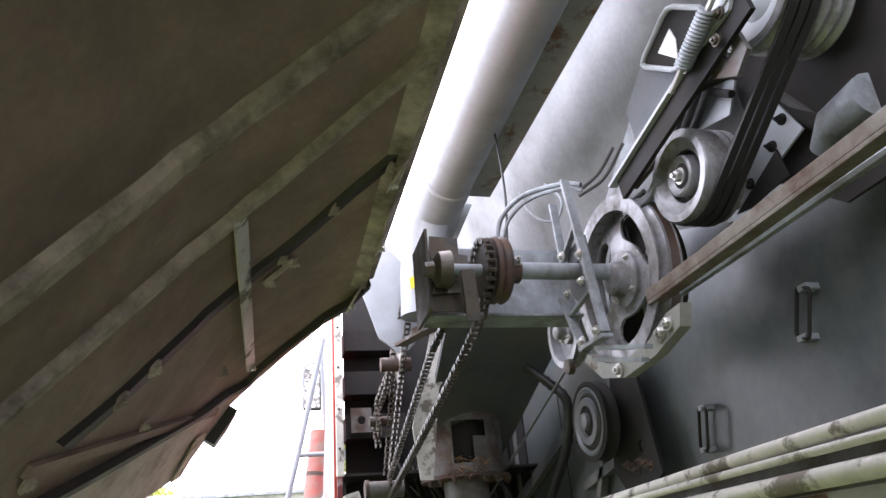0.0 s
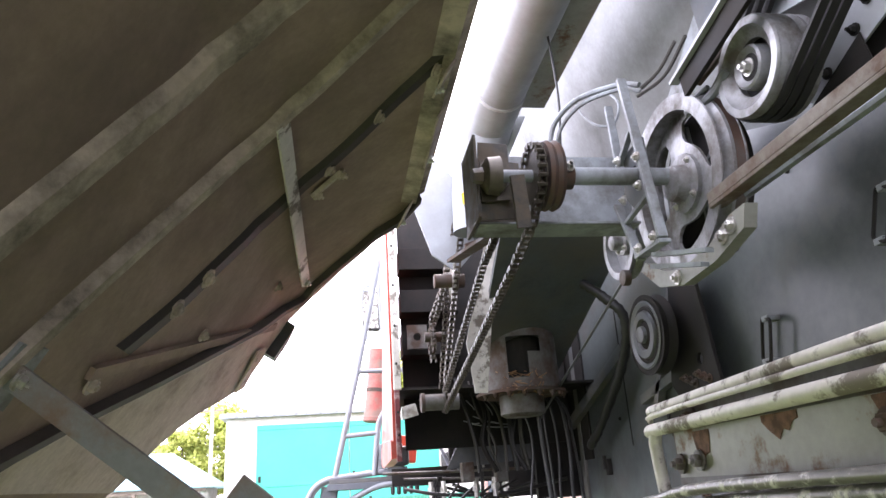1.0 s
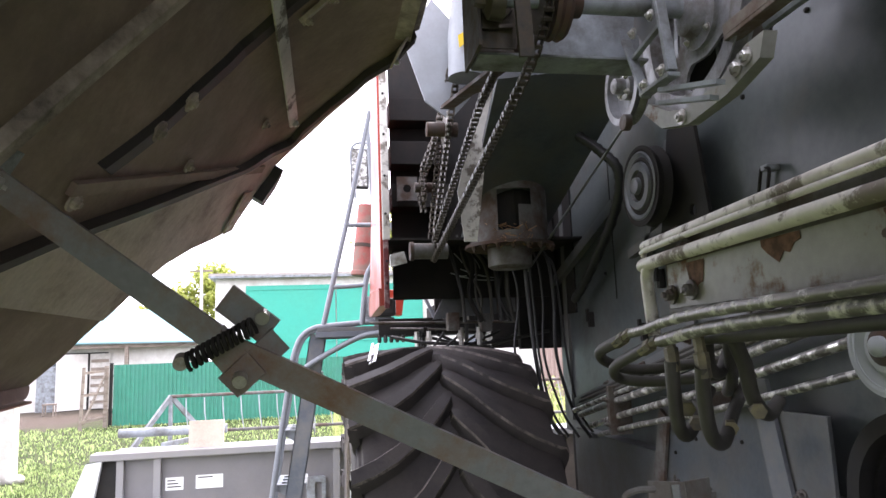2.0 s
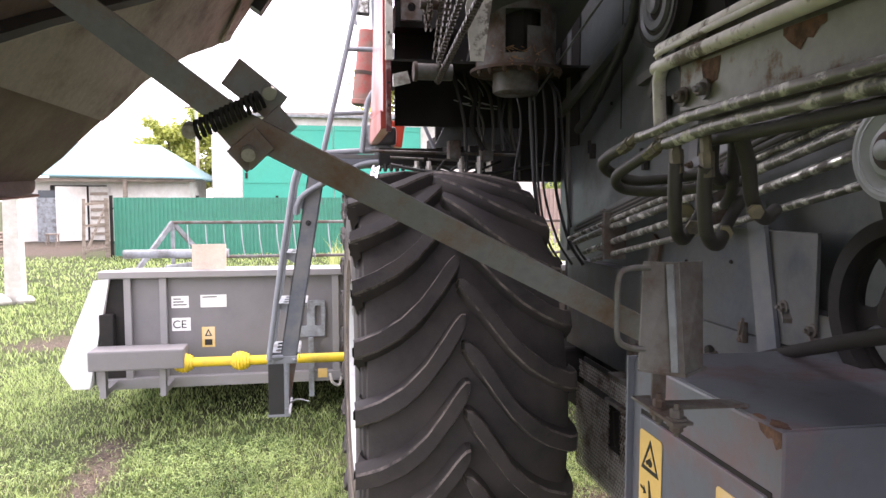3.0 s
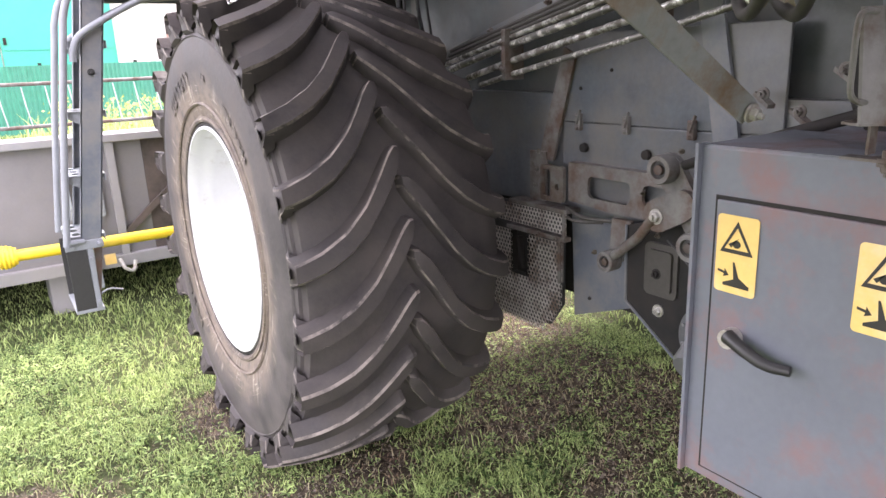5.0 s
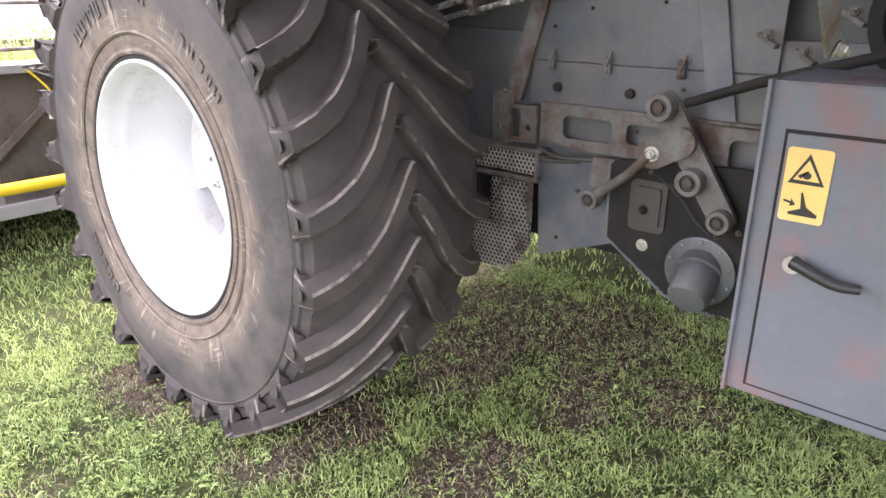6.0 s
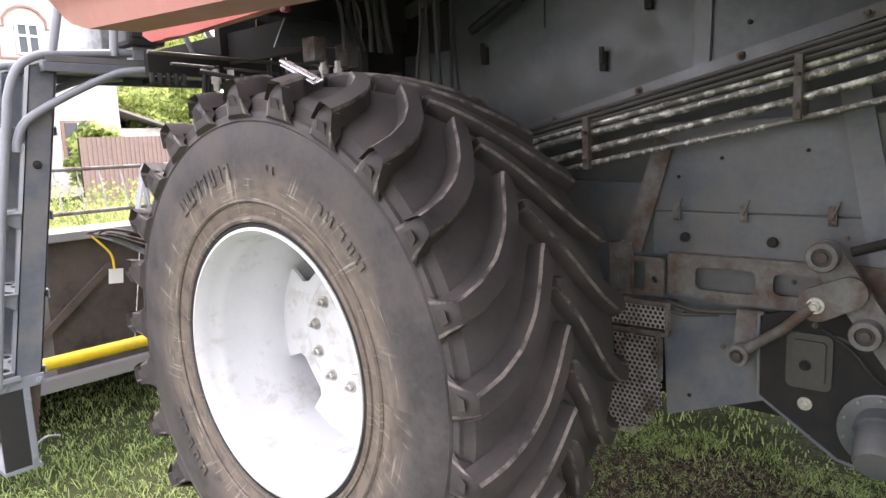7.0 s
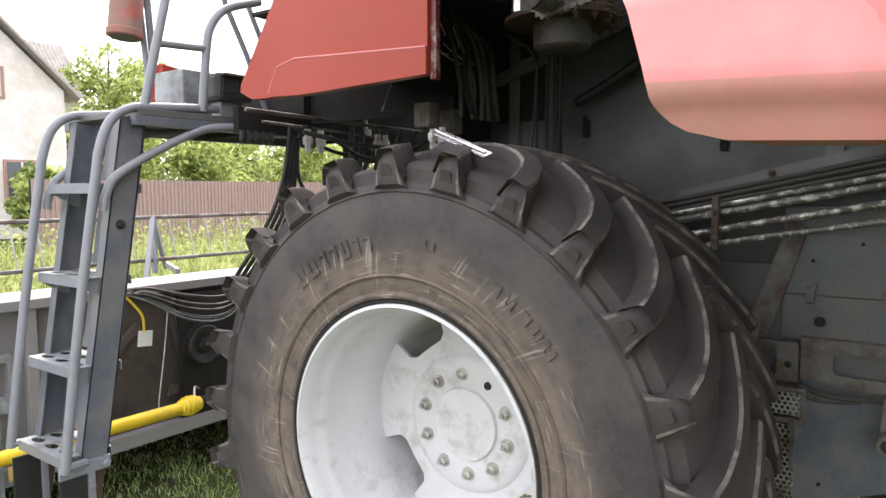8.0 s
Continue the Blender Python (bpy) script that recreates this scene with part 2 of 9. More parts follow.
def thing(name, at, label, category, group="", kind=""):
    ob = new(name)
    ob.empty_display_size = 0.2
    ob.matrix_basis = Matrix.Translation(at)
    return tagged(ob, label, category, group, kind)


def B():
    return bmesh.new()


def box(bm, c, s, m=None, bevel=0.0):
    """A box of size s centred at c, turned by m about its centre."""
    mat = Matrix.Translation(c) @ (m or Matrix()) @ Matrix.Diagonal((*s, 1))
    made = bmesh.ops.create_cube(bm, size=1, matrix=mat)["verts"]
    if bevel:
        edges = list({e for v in made for e in v.link_edges})
        bmesh.ops.bevel(bm, geom=edges, offset=bevel, segments=2, affect="EDGES", profile=0.6)
    return bm


def span(bm, lo, hi, bevel=0.0):
    """A box from corner lo to corner hi."""
    lo, hi = Vector(lo), Vector(hi)
    return box(bm, (lo + hi) / 2, hi - lo, None, bevel)


def frame_along(a, b, up=(0, 0, 1)):
    """A turn whose local x runs from a to b and whose local z is near up."""
    x = (Vector(b) - Vector(a)).normalized()
    y = Vector(up).cross(x)
    if y.length < 1e-4:
        y = Vector((0, 1, 0)).cross(x)
    y.normalize()
    z = x.cross(y)
    return Matrix((x, y, z)).transposed().to_4x4()


def bar(bm, a, b, w, h, up=(0, 0, 1), bevel=0.0):
    """A straight bar from a to b, w wide and h high."""
    a, b = Vector(a), Vector(b)
    return box(bm, (a + b) / 2, ((b - a).length, w, h), frame_along(a, b, up), bevel)


def tube(bm, pts, r, n=10, closed=False, caps=True):
    """A round tube through the points."""
    pts = [Vector(p) for p in pts]
    rings, side = [], None
    count = len(pts)
    for i, p in enumerate(pts):
        prev_p = pts[i - 1] if (i or closed) else p
        next_p = pts[(i + 1) % count] if (i < count - 1 or closed) else p
        d = (next_p - prev_p).normalized()
        if side is None:
            side = d.cross(Vector((0, 0, 1)))
            if side.length < 0.05:
                side = d.cross(Vector((1, 0, 0)))
        side = (side - d * side.dot(d)).normalized()
        other = d.cross(side)
        rad = r[i] if isinstance(r, (list, tuple)) else r
        rings.append([bm.verts.new(p + side * (rad * math.cos(2 * math.pi * k / n)) + other * (rad * math.sin(2 * math.pi * k / n)))
                      for k in range(n)])
    pairs = list(zip(rings, rings[1:])) + ([(rings[-1], rings[0])] if closed else [])
    for u, v in pairs:
        for k in range(n):
            bm.faces.new((u[k], v[k], v[(k + 1) % n], u[(k + 1) % n]))
    if caps and not closed:
        bm.faces.new(rings[0])
        bm.faces.new(rings[-1][::-1])
    bmesh.ops.recalc_face_normals(bm, faces=bm.faces[:])
    return bm


def curve(pts, steps=6, closed=False):
    """Points of a smooth curve through the given points."""
    p = [Vector(q) for q in pts]
    n = len(p)
    out = []
    for i in range(n if closed else n - 1):
        a, b = p[i], p[(i + 1) % n]
        z = p[i - 1] if (i or closed) else a * 2 - b
        c = p[(i + 2) % n] if (i + 2 < n or closed) else b * 2 - a
        for k in range(steps):
            t = k / steps
            out.append(0.5 * ((2 * a) + (b - z) * t + (2 * z - 5 * a + 4 * b - c) * t * t + (3 * a - z - 3 * b + c) * t ** 3))
    if not closed:
        out.append(p[-1])
    return out


def lathe(bm, profile, m, n=48, closed=False, open_end=False):
    """Spins (along, radius) pairs about the local x axis of m."""
    rings = [[bm.verts.new(m @ Vector((a, r * math.cos(2 * math.pi * k / n), r * math.sin(2 * math.pi * k / n)))) for k in range(n)]
             for a, r in profile]
    pairs = list(zip(rings, rings[1:])) + ([(rings[-1], rings[0])] if closed else [])
    for u, v in pairs:
        for k in range(n):
            bm.faces.new((u[k], u[(k + 1) % n], v[(k + 1) % n], v[k]))
    if not closed:
        if not open_end:
            bm.faces.new(rings[0][::-1])
        bm.faces.new(rings[-1])
    bmesh.ops.recalc_face_normals(bm, faces=bm.faces[:])
    return bm


def slab(bm, outline, thick, m, holes=()):
    """A plate: an outline of (u, v) pairs with holes, in the local xy plane of m, thick along its z."""
    edges = []
    for loop in (outline, *holes):
        vs = [bm.verts.new((u, v, 0)) for u, v in loop]
        edges += [bm.edges.new((vs[i], vs[(i + 1) % len(vs)])) for i in range(len(vs))]
    fill = bmesh.ops.triangle_fill(bm, use_beauty=True, use_dissolve=False, edges=edges, normal=(0, 0, 1))
    faces = [g for g in fill["geom"] if isinstance(g, bmesh.types.BMFace)]
    ext = bmesh.ops.extrude_face_region(bm, geom=faces)
    top = [g for g in ext["geom"] if isinstance(g, bmesh.types.BMVert)]
    bmesh.ops.translate(bm, verts=top, vec=(0, 0, thick))
    every = {v for f in faces for v in f.verts} | set(top)
    bmesh.ops.transform(bm, matrix=m, verts=list(every))
    bmesh.ops.recalc_face_normals(bm, faces=bm.faces[:])
    return bm


def thick(bm, vec):
    """Gives every face of an open sheet depth along vec."""
    faces = bm.faces[:]
    ext = bmesh.ops.extrude_face_region(bm, geom=faces, use_keep_orig=True)
    bmesh.ops.translate(bm, verts=[g for g in ext["geom"] if isinstance(g, bmesh.types.BMVert)], vec=vec)
    bmesh.ops.recalc_face_normals(bm, faces=bm.faces[:])
    return bm


def ring(cu, cv, r, n=20, r2=None, a0=0.0):
    return [(cu + r * math.cos(a0 + 2 * math.pi * k / n), cv + (r2 or r) * math.sin(a0 + 2 * math.pi * k / n)) for k in range(n)]


def rounded(u0, v0, u1, v1, r, n=4):
    out = []
    for cu, cv, a in ((u1 - r, v1 - r, 0), (u0 + r, v1 - r, 90), (u0 + r, v0 + r, 180), (u1 - r, v0 + r, 270)):
        out += [(cu + r * math.cos(radians(a + 90 * k / n)), cv + r * math.sin(radians(a + 90 * k / n))) for k in range(n + 1)]
    return out


def side_on(x, y=0.0, z=0.0):
    """Local (u, v, w) to world: u along +y, v up, w along +x."""
    return Matrix(((0, 0, 1, x), (1, 0, 0, y), (0, 1, 0, z), (0, 0, 0, 1)))


def bolt(bm, at, axis, r=0.012, h=0.012):
    """A hexagon head on a washer, standing out along axis."""
    m = Matrix.Translation(at) @ Vector(axis).to_track_quat("X", "Z").to_matrix().to_4x4()
    lathe(bm, [(-0.002, r * 1.7), (0.003, r * 1.7)], m, 14)
    lathe(bm, [(0.003, r * 1.15), (h, r * 1.15), (h + 0.002, r * 0.95)], m, 6)
    lathe(bm, [(h, r * 0.55), (h * 1.8, r * 0.5)], m, 8)
    return bm


# ---- ground ----
def ground_height(x, y):
    return 0.035 * noise.noise((x * 0.35, y * 0.35, 0.3)) + 0.012 * noise.noise((x * 1.7, y * 1.7, 4.1))


SOIL_SPOTS = ((-1.06, 4.0, 0.22, 0.5), (-1.05, 5.0, 0.18, 0.6), (-0.46, 3.6, 0.22, 0.2), (0.42, 3.9, 0.2, 0.35), (0.72, 3.1, 0.4, 0.2), (1.45, 3.05, 0.4, 0.22), (1.55, 2.55, 0.3, 0.22), (2.1, 2.65, 0.55, 0.4),
              (0.9, 2.6, 0.25, 0.2), (-0.1, 2.5, 0.2, 0.25), (1.8, 3.4, 0.5, 0.4), (2.1, 3.9, 0.6, 0.4), (1.75, 2.25, 0.35, 0.25), (-9.0, 26.0, 3.0, 4.0), (-2.6, 9.0, 0.8, 0.4))


def soil_mask(x, y):
    """How bare the ground is, 0 to 1."""
    v = 0.0
    for sx, sy, rx, ry in SOIL_SPOTS:
        v = max(v, math.exp(-(((x - sx) / rx) ** 2 + ((y - sy) / ry) ** 2)))
    n = 0.55 * noise.noise((x * 1.1, y * 1.1, 1.7)) + 0.45 * noise.noise((x * 4.3, y * 4.3, 5.1)) + 0.25 * noise.noise((x * 13, y * 13, 7.7))
    return min(1.0, max(0.0, (v * 1.1 + n * 0.75 - 0.22) * 2.2))


def build_ground():
    bm = B()
    def axis(lo, hi, a, b, fa, fb):
        out = [lo, lo * 0.4, lo * 0.16, lo * 0.08]
        out += [v for v in np.arange(a, b, 0.5) if not fa <= v < fb] + list(np.arange(fa, fb, 0.08))
        return sorted(float(v) for v in out + [hi * 0.08, hi * 0.16, hi * 0.4, hi])
    xs = axis(-400, 400, -14, 14.1, -3.0, 3.0)
    ys = axis(-400, 600, -6, 26, 1.0, 8.0)
    bare = bm.verts.layers.float.new("bare")
    grid = [[bm.verts.new((x, y, ground_height(x, y) if abs(x) < 15 and abs(y) < 27 else 0)) for x in xs] for y in ys]
    for a, b in zip(grid, grid[1:]):
        for i in range(len(xs) - 1):
            bm.faces.new((a[i], a[i + 1], b[i + 1], b[i]))
    for row in grid:
        for v in row:
            v[bare] = soil_mask(v.co.x, v.co.y)
    m = bpy.data.materials.new("grassy_soil")
    m.use_nodes = True
    n, l = m.node_tree.nodes, m.node_tree.links
    bsdf = n["Principled BSDF"]
    bsdf.inputs["Roughness"].default_value = 0.95
    bsdf.inputs["Specular IOR Level"].default_value = 0.15
    geo = n.new("ShaderNodeNewGeometry")
    def noise_node(s, d=6.0):
        t = n.new("ShaderNodeTexNoise")
        t.inputs["Scale"].default_value, t.inputs["Detail"].default_value = s, d
        l.new(geo.outputs["Position"], t.inputs["Vector"])
        return t
    def mixed(fac, a, b):
        x = n.new("ShaderNodeMix")
        x.data_type = "RGBA"
        l.new(fac, x.inputs[0])
        for socket, v in ((6, a), (7, b)):
            if isinstance(v, tuple):
                x.inputs[socket].default_value = (*v, 1)
            else:
                l.new(v, x.inputs[socket])
        return x.outputs[2]
    def stepped(src, lo, hi):
        r = n.new("ShaderNodeMapRange")
        r.inputs[1].default_value, r.inputs[2].default_value = lo, hi
        l.new(src, r.inputs[0])
        return r.outputs[0]
    grass = mixed(stepped(noise_node(2.2).outputs[0], 0.35, 0.65), (0.02, 0.028, 0.011), (0.04, 0.056, 0.018))
    grass = mixed(stepped(noise_node(45, 3).outputs[0], 0.35, 0.7), grass, (0.07, 0.08, 0.035))
    soil = mixed(stepped(noise_node(28, 5).outputs[0], 0.35, 0.65), (0.03, 0.022, 0.017), (0.12, 0.092, 0.072))
    soil = mixed(stepped(noise_node(130, 2).outputs[0], 0.62, 0.7), soil, (0.28, 0.25, 0.22))
    mask = n.new("ShaderNodeAttribute")
    mask.attribute_name = "bare"
    col = mixed(mask.outputs["Fac"], grass, soil)
    l.new(col, bsdf.inputs["Base Color"])
    b = n.new("ShaderNodeBump")
    b.inputs["Strength"].default_value, b.inputs["Distance"].default_value = 0.8, 0.02
    l.new(noise_node(60, 5).outputs[0], b.inputs["Height"])
    l.new(b.outputs[0], bsdf.inputs["Normal"])
    return tagged(part("ground", bm, m, None, smooth=True), "uneven short grass with bare trodden soil patches", "ground", kind="structure")


GROUND = build_ground()


# ---- the combine harvester ----
COMBINE = thing("combine_harvester", (2.4, 2.0, 0), "grey and faded red combine harvester parked on grass, side panel open", "combine harvester")
AXLE = Vector((0.86, 3.652, 0.882))


def wheel_point(a, x, r):
    """Angle a (0 towards the rear, 90 up), offset x across the tread and radius r; the foot is flattened on the ground."""
    p = AXLE + Vector((x if x < 0 else x * 0.82, -r * math.cos(a), r * math.sin(a)))
    p.z = max(p.z, 0.012)
    return p


def build_wheel():
    wheel = part("front_wheel", lathe(B(), [(-0.02, 0.09), (0.9, 0.09)], Matrix.Translation(AXLE + Vector((0, 0, 0))), 24), DARK, COMBINE,
                 "large front drive wheel with chevron tractor tyre")
    # carcass
    prof = [(-0.36, 0.445), (-0.385, 0.455), (-0.40, 0.49), (-0.418, 0.58), (-0.425, 0.67), (-0.42, 0.74), (-0.405, 0.795), (-0.395, 0.80),
            (-0.39, 0.835), (-0.36, 0.852), (-0.28, 0.866), (-0.14, 0.876), (0, 0.88)]
    prof = prof + [(-a, r) for a, r in prof[-2::-1]]
    bm = B()
    n = 150
    rings = [[bm.verts.new(wheel_point(2 * math.pi * k / n, a, r)) for k in range(n)] for a, r in prof]
    for u, v in zip(rings, rings[1:]):
        for k in range(n):
            bm.faces.new((u[k], u[(k + 1) % n], v[(k + 1) % n], v[k]))
    for f in bm.faces:
        c = f.calc_center_median() - AXLE
        f.material_index = 1 if math.hypot(c.y, c.z) < 0.79 else 0
    bmesh.ops.recalc_face_normals(bm, faces=bm.faces[:])
    part("tyre", bm, (TYRE, WALLRUB), wheel, "worn dusty black tyre carcass", smooth=True)
    # raised ribs on the sidewall
    for r in (0.53, 0.772):
        rb = B()
        xo = -0.4 - 0.027 * math.sin(max(0, min(1, (r - 0.5) / 0.3)) * math.pi) - 0.003
        lo = [rb.verts.new(wheel_point(2 * math.pi * k / n, xo, r - 0.006)) for k in range(n)]
        mid = [rb.verts.new(wheel_point(2 * math.pi * k / n, xo - 0.006, r)) for k in range(n)]
        hi = [rb.verts.new(wheel_point(2 * math.pi * k / n, xo, r + 0.006)) for k in range(n)]
        for u, v in ((lo, mid), (mid, hi)):
            for k in range(n):
                rb.faces.new((u[k], u[(k + 1) % n], v[(k + 1) % n], v[k]))
        bmesh.ops.recalc_face_normals(rb, faces=rb.faces[:])
        part("sidewall_rib", rb, WALLRUB, wheel, smooth=True)
    # lugs: curved chevron bars with a rounded nose, running down the shoulder
    count = 25
    reach = (0.0, 0.03, 0.055, 0.09, 0.15, 0.22, 0.30, 0.36, 0.385)
    fall = (0.0, 2.2, 4.3, 7.3, 12.0, 15.9, 18.6, 19.8, 20.2)
    for side in (-1, 1):
        for k in range(count):
            a0 = radians(360 * k / count + (33.6 if side > 0 else 25.2))
            rows = []
            steps = 16
            for i in range(steps + 1):
                u = i / steps
                d = 0.385 * u ** 1.15
                across = -0.052 + side * d if side < 0 else -0.064 + d * 1.07 + 0.03 * u
                drop = float(np.interp(d, reach, fall)) + (2.5 * u if side > 0 else 0.0)
                ang = a0 - radians(drop)
                top = 0.928 - 0.036 * u ** 3
                base = 0.866 - 0.03 * u ** 3
                half = radians(float(np.interp(u, (0, 0.06, 0.16, 0.3, 0.6, 1.0), (0.9, 2.0, 2.5, 2.4, 2.1, 1.75))))
                if i == 0:
                    top -= 0.006
                foot = half + radians(1.25)
                edge = radians(0.22)
                rows.append([(ang - foot, across, base), (ang - half - edge, across, top - 0.009), (ang - half + edge, across, top), (ang + half - edge, across, top), (ang + half + edge, across, top - 0.009), (ang + foot, across, base)])
            nose = [(a + radians(1.2), x + (0.006 if side < 0 else -0.006), r) for a, x, r in rows[0]]
            rows.insert(0, [(rows[0][q][0] * 0.45 + nose[2][0] * 0.55 + radians(0.35 * (q - 2.5)), nose[q][1], 0.866) for q in range(6)])
            ang = a0 - radians(20.2 + (2.5 if side > 0 else 0.0))
            for x, r_hi, r_lo, wide in ((0.402, 0.884, 0.825, 1.95), (0.418, 0.862, 0.805, 2.3), (0.424, 0.83, 0.795, 2.8), (0.418, 0.792, 0.782, 3.5)):
                w = radians(wide)
                x = -x - 0.008 if side < 0 else x + 0.005
                inward = 0.014 if side < 0 else -0.014
                rows.append([(ang - w - radians(1.1), x + inward, r_lo), (ang - w, x + inward * 0.2, r_hi - 0.004), (ang - w * 0.8, x, r_hi), (ang + w * 0.8, x, r_hi), (ang + w, x + inward * 0.2, r_hi - 0.004), (ang + w + radians(1.1), x + inward, r_lo)])
            bm = B()
            vs = [[bm.verts.new(wheel_point(*q)) for q in row] for row in rows]
            for u, v in zip(vs, vs[1:]):
                for j in range(5):
                    bm.faces.new((u[j], v[j], v[j + 1], u[j + 1])).material_index = j % 2
            bm.faces.new(vs[0])
            bm.faces.new(vs[-1][::-1])
            bmesh.ops.recalc_face_normals(bm, faces=bm.faces[:])
            part("tread_lug", bm, (TYRE, WORN), wheel, smooth=True)
            # moulded pocket in the lug's end: a raised rim round a dark hollow
            if side < 0:
                bm = B()
                quad = [wheel_point(ang + radians(da), -0.4335 + 0.35 * (0.83 - r), r) for da, r in ((-1.7, 0.803), (1.7, 0.803), (0.95, 0.848), (-0.95, 0.848))]
                mid = sum(quad, Vector()) / 4
                out = [bm.verts.new(p) for p in quad]
                ins = [bm.verts.new(p.lerp(mid, 0.24)) for p in quad]
                for q in range(4):
                    bm.faces.new((out[q], out[(q + 1) % 4], ins[(q + 1) % 4], ins[q]))
                thick(bm, (-0.0018, 0, 0))
                part("pocket_rim", bm, TYRE, wheel)
                bm = B()
                bm.faces.new([bm.verts.new(p.lerp(mid, 0.2) + Vector((-0.0004, 0, 0))) for p in quad])
                thick(bm, (-0.001, 0, 0))
                part("lug_pocket", bm, TYRE, wheel)
    # raised moulded characters on the sidewall, as plain bars
    rnd = random.Random(2)
    for a_start, a_end, r0, r1 in ((36, 60, 0.60, 0.635), (77, 82, 0.625, 0.65), (98, 128, 0.60, 0.655), (205, 228, 0.61, 0.65)):
        a = a_start
        while a < a_end:
            w = rnd.uniform(2.4, 4.0)
            bm = B()
            def q(ad, r):
                xo = -0.4 - 0.027 * math.sin(max(0, min(1, (r - 0.5) / 0.3)) * math.pi)
                return bm.verts.new(wheel_point(radians(ad), xo - 0.001, r))
            bars = [(a, a + w * 0.3, r0, r1), (a + w * 0.3, a + w, r1 - (r1 - r0) * 0.25, r1)] if rnd.random() < 0.5 else [(a, a + w * 0.35, r0, r1), (a + w * 0.35, a + w, r0, r0 + (r1 - r0) * 0.25), (a + w * 0.65, a + w, r0, r1)]
            for aa, ab, ra, rb in bars:
                bm.faces.new([q(aa, ra), q(ab, ra), q(ab, rb), q(aa, rb)])
            thick(bm, (-0.0005, 0, 0))
            part("moulded_bar", bm, WALLRUB, wheel)
            a += w + rnd.uniform(1.2, 2.2)
    m = Matrix.Translation(AXLE)
    # rim: flange, stepped barrel
    bm = lathe(B(), [(-0.392, 0.447), (-0.402, 0.446), (-0.405, 0.436), (-0.392, 0.428), (-0.36, 0.419), (-0.335, 0.416), (-0.325, 0.409), (-0.30, 0.402), (-0.2, 0.399), (-0.185, 0.390),
                     (-0.06, 0.385), (0.02, 0.38), (0.3, 0.38), (0.3, 0.40), (-0.3, 0.425), (-0.37, 0.445)], m, 96, closed=True)
    part("rim", bm, RIM, wheel, "white painted steel rim", smooth=True)
    part("bead_gap", lathe(B(), [(-0.394, 0.446), (-0.4, 0.449), (-0.399, 0.459), (-0.388, 0.459)], m, 96, closed=True), DARK, wheel, smooth=True)
    part("bead_rib", lathe(B(), [(-0.392, 0.459), (-0.403, 0.463), (-0.407, 0.472), (-0.404, 0.482), (-0.395, 0.485)], m, 96, closed=True), WALLRUB, wheel, smooth=True)
    # disc with four cut-outs at its edge
    disc = []
    for q in range(4):
        c = 54 + 90 * q
        for a in range(c - 60, c - 18, 6):
            disc.append((0.392 * math.cos(radians(a)), 0.392 * math.sin(radians(a))))
        for a, r in ((c - 17, 0.392), (c - 17, 0.31), (c - 13, 0.288), (c, 0.283), (c + 13, 0.288), (c + 17, 0.31), (c + 17, 0.392)):
            disc.append((r * math.cos(radians(a)), r * math.sin(radians(a))))
    bm = slab(B(), disc, 0.016, side_on(AXLE.x - 0.05, AXLE.y, AXLE.z), [ring(0, 0, 0.12, 32)])
    part("wheel_disc", bm, RIM, wheel, "white wheel disc with hand holes", smooth=False)
    bm = lathe(B(), [(-0.052, 0.235), (-0.063, 0.222), (-0.066, 0.2), (-0.066, 0.135), (-0.062, 0.125), (-0.075, 0.12), (-0.076, 0.004)], m, 48)
    part("hub", bm, RIM, wheel, "white hub flange", smooth=True)
    for k in range(10):
        a = radians(94.5 + 36 * k)
        at = AXLE + Vector((-0.066, -0.1675 * math.cos(a), 0.1675 * math.sin(a)))
        bm = B()
        if k != 9:
            bolt(bm, at, (-1, 0, 0), 0.0135, 0.02)
            part("wheel_nut", bm, STEEL, wheel)
        else:
            lathe(bm, [(0, 0.014), (-0.004, 0.013)], Matrix.Translation(at), 12)
            part("stud_hole", bm, DARK, wheel)
    return wheel


WHEEL = build_wheel()


def build_far_wheel():
    """The other front wheel, out of sight behind the body, added to block far-side light."""
    m = Matrix.Translation((4.05, AXLE.y, AXLE.z))
    far_wheel = part("far_front_wheel", lathe(B(), [(-0.38, 0.45), (-0.425, 0.66), (-0.40, 0.80), (-0.3, 0.88), (0.3, 0.88), (0.40, 0.80), (0.425, 0.66), (0.38, 0.45)], m, 48, closed=True), TYRE, COMBINE, "far front wheel with black tyre", smooth=True)
    part("rim", lathe(B(), [(-0.3, 0.45), (0.38, 0.45), (0.36, 0.40), (0.08, 0.38), (0.06, 0.01)], m, 48), RIM, far_wheel, smooth=True)


build_far_wheel()


# ---- body sheet metal ----
def stud(bm, at, r=0.008, axis=(-1, 0, 0)):
    m = Matrix.Translation(at) @ Vector(axis).to_track_quat("X", "Z").to_matrix().to_4x4()
    return lathe(bm, [(0, r), (r * 0.6, r), (r, r * 0.6)], m, 8)


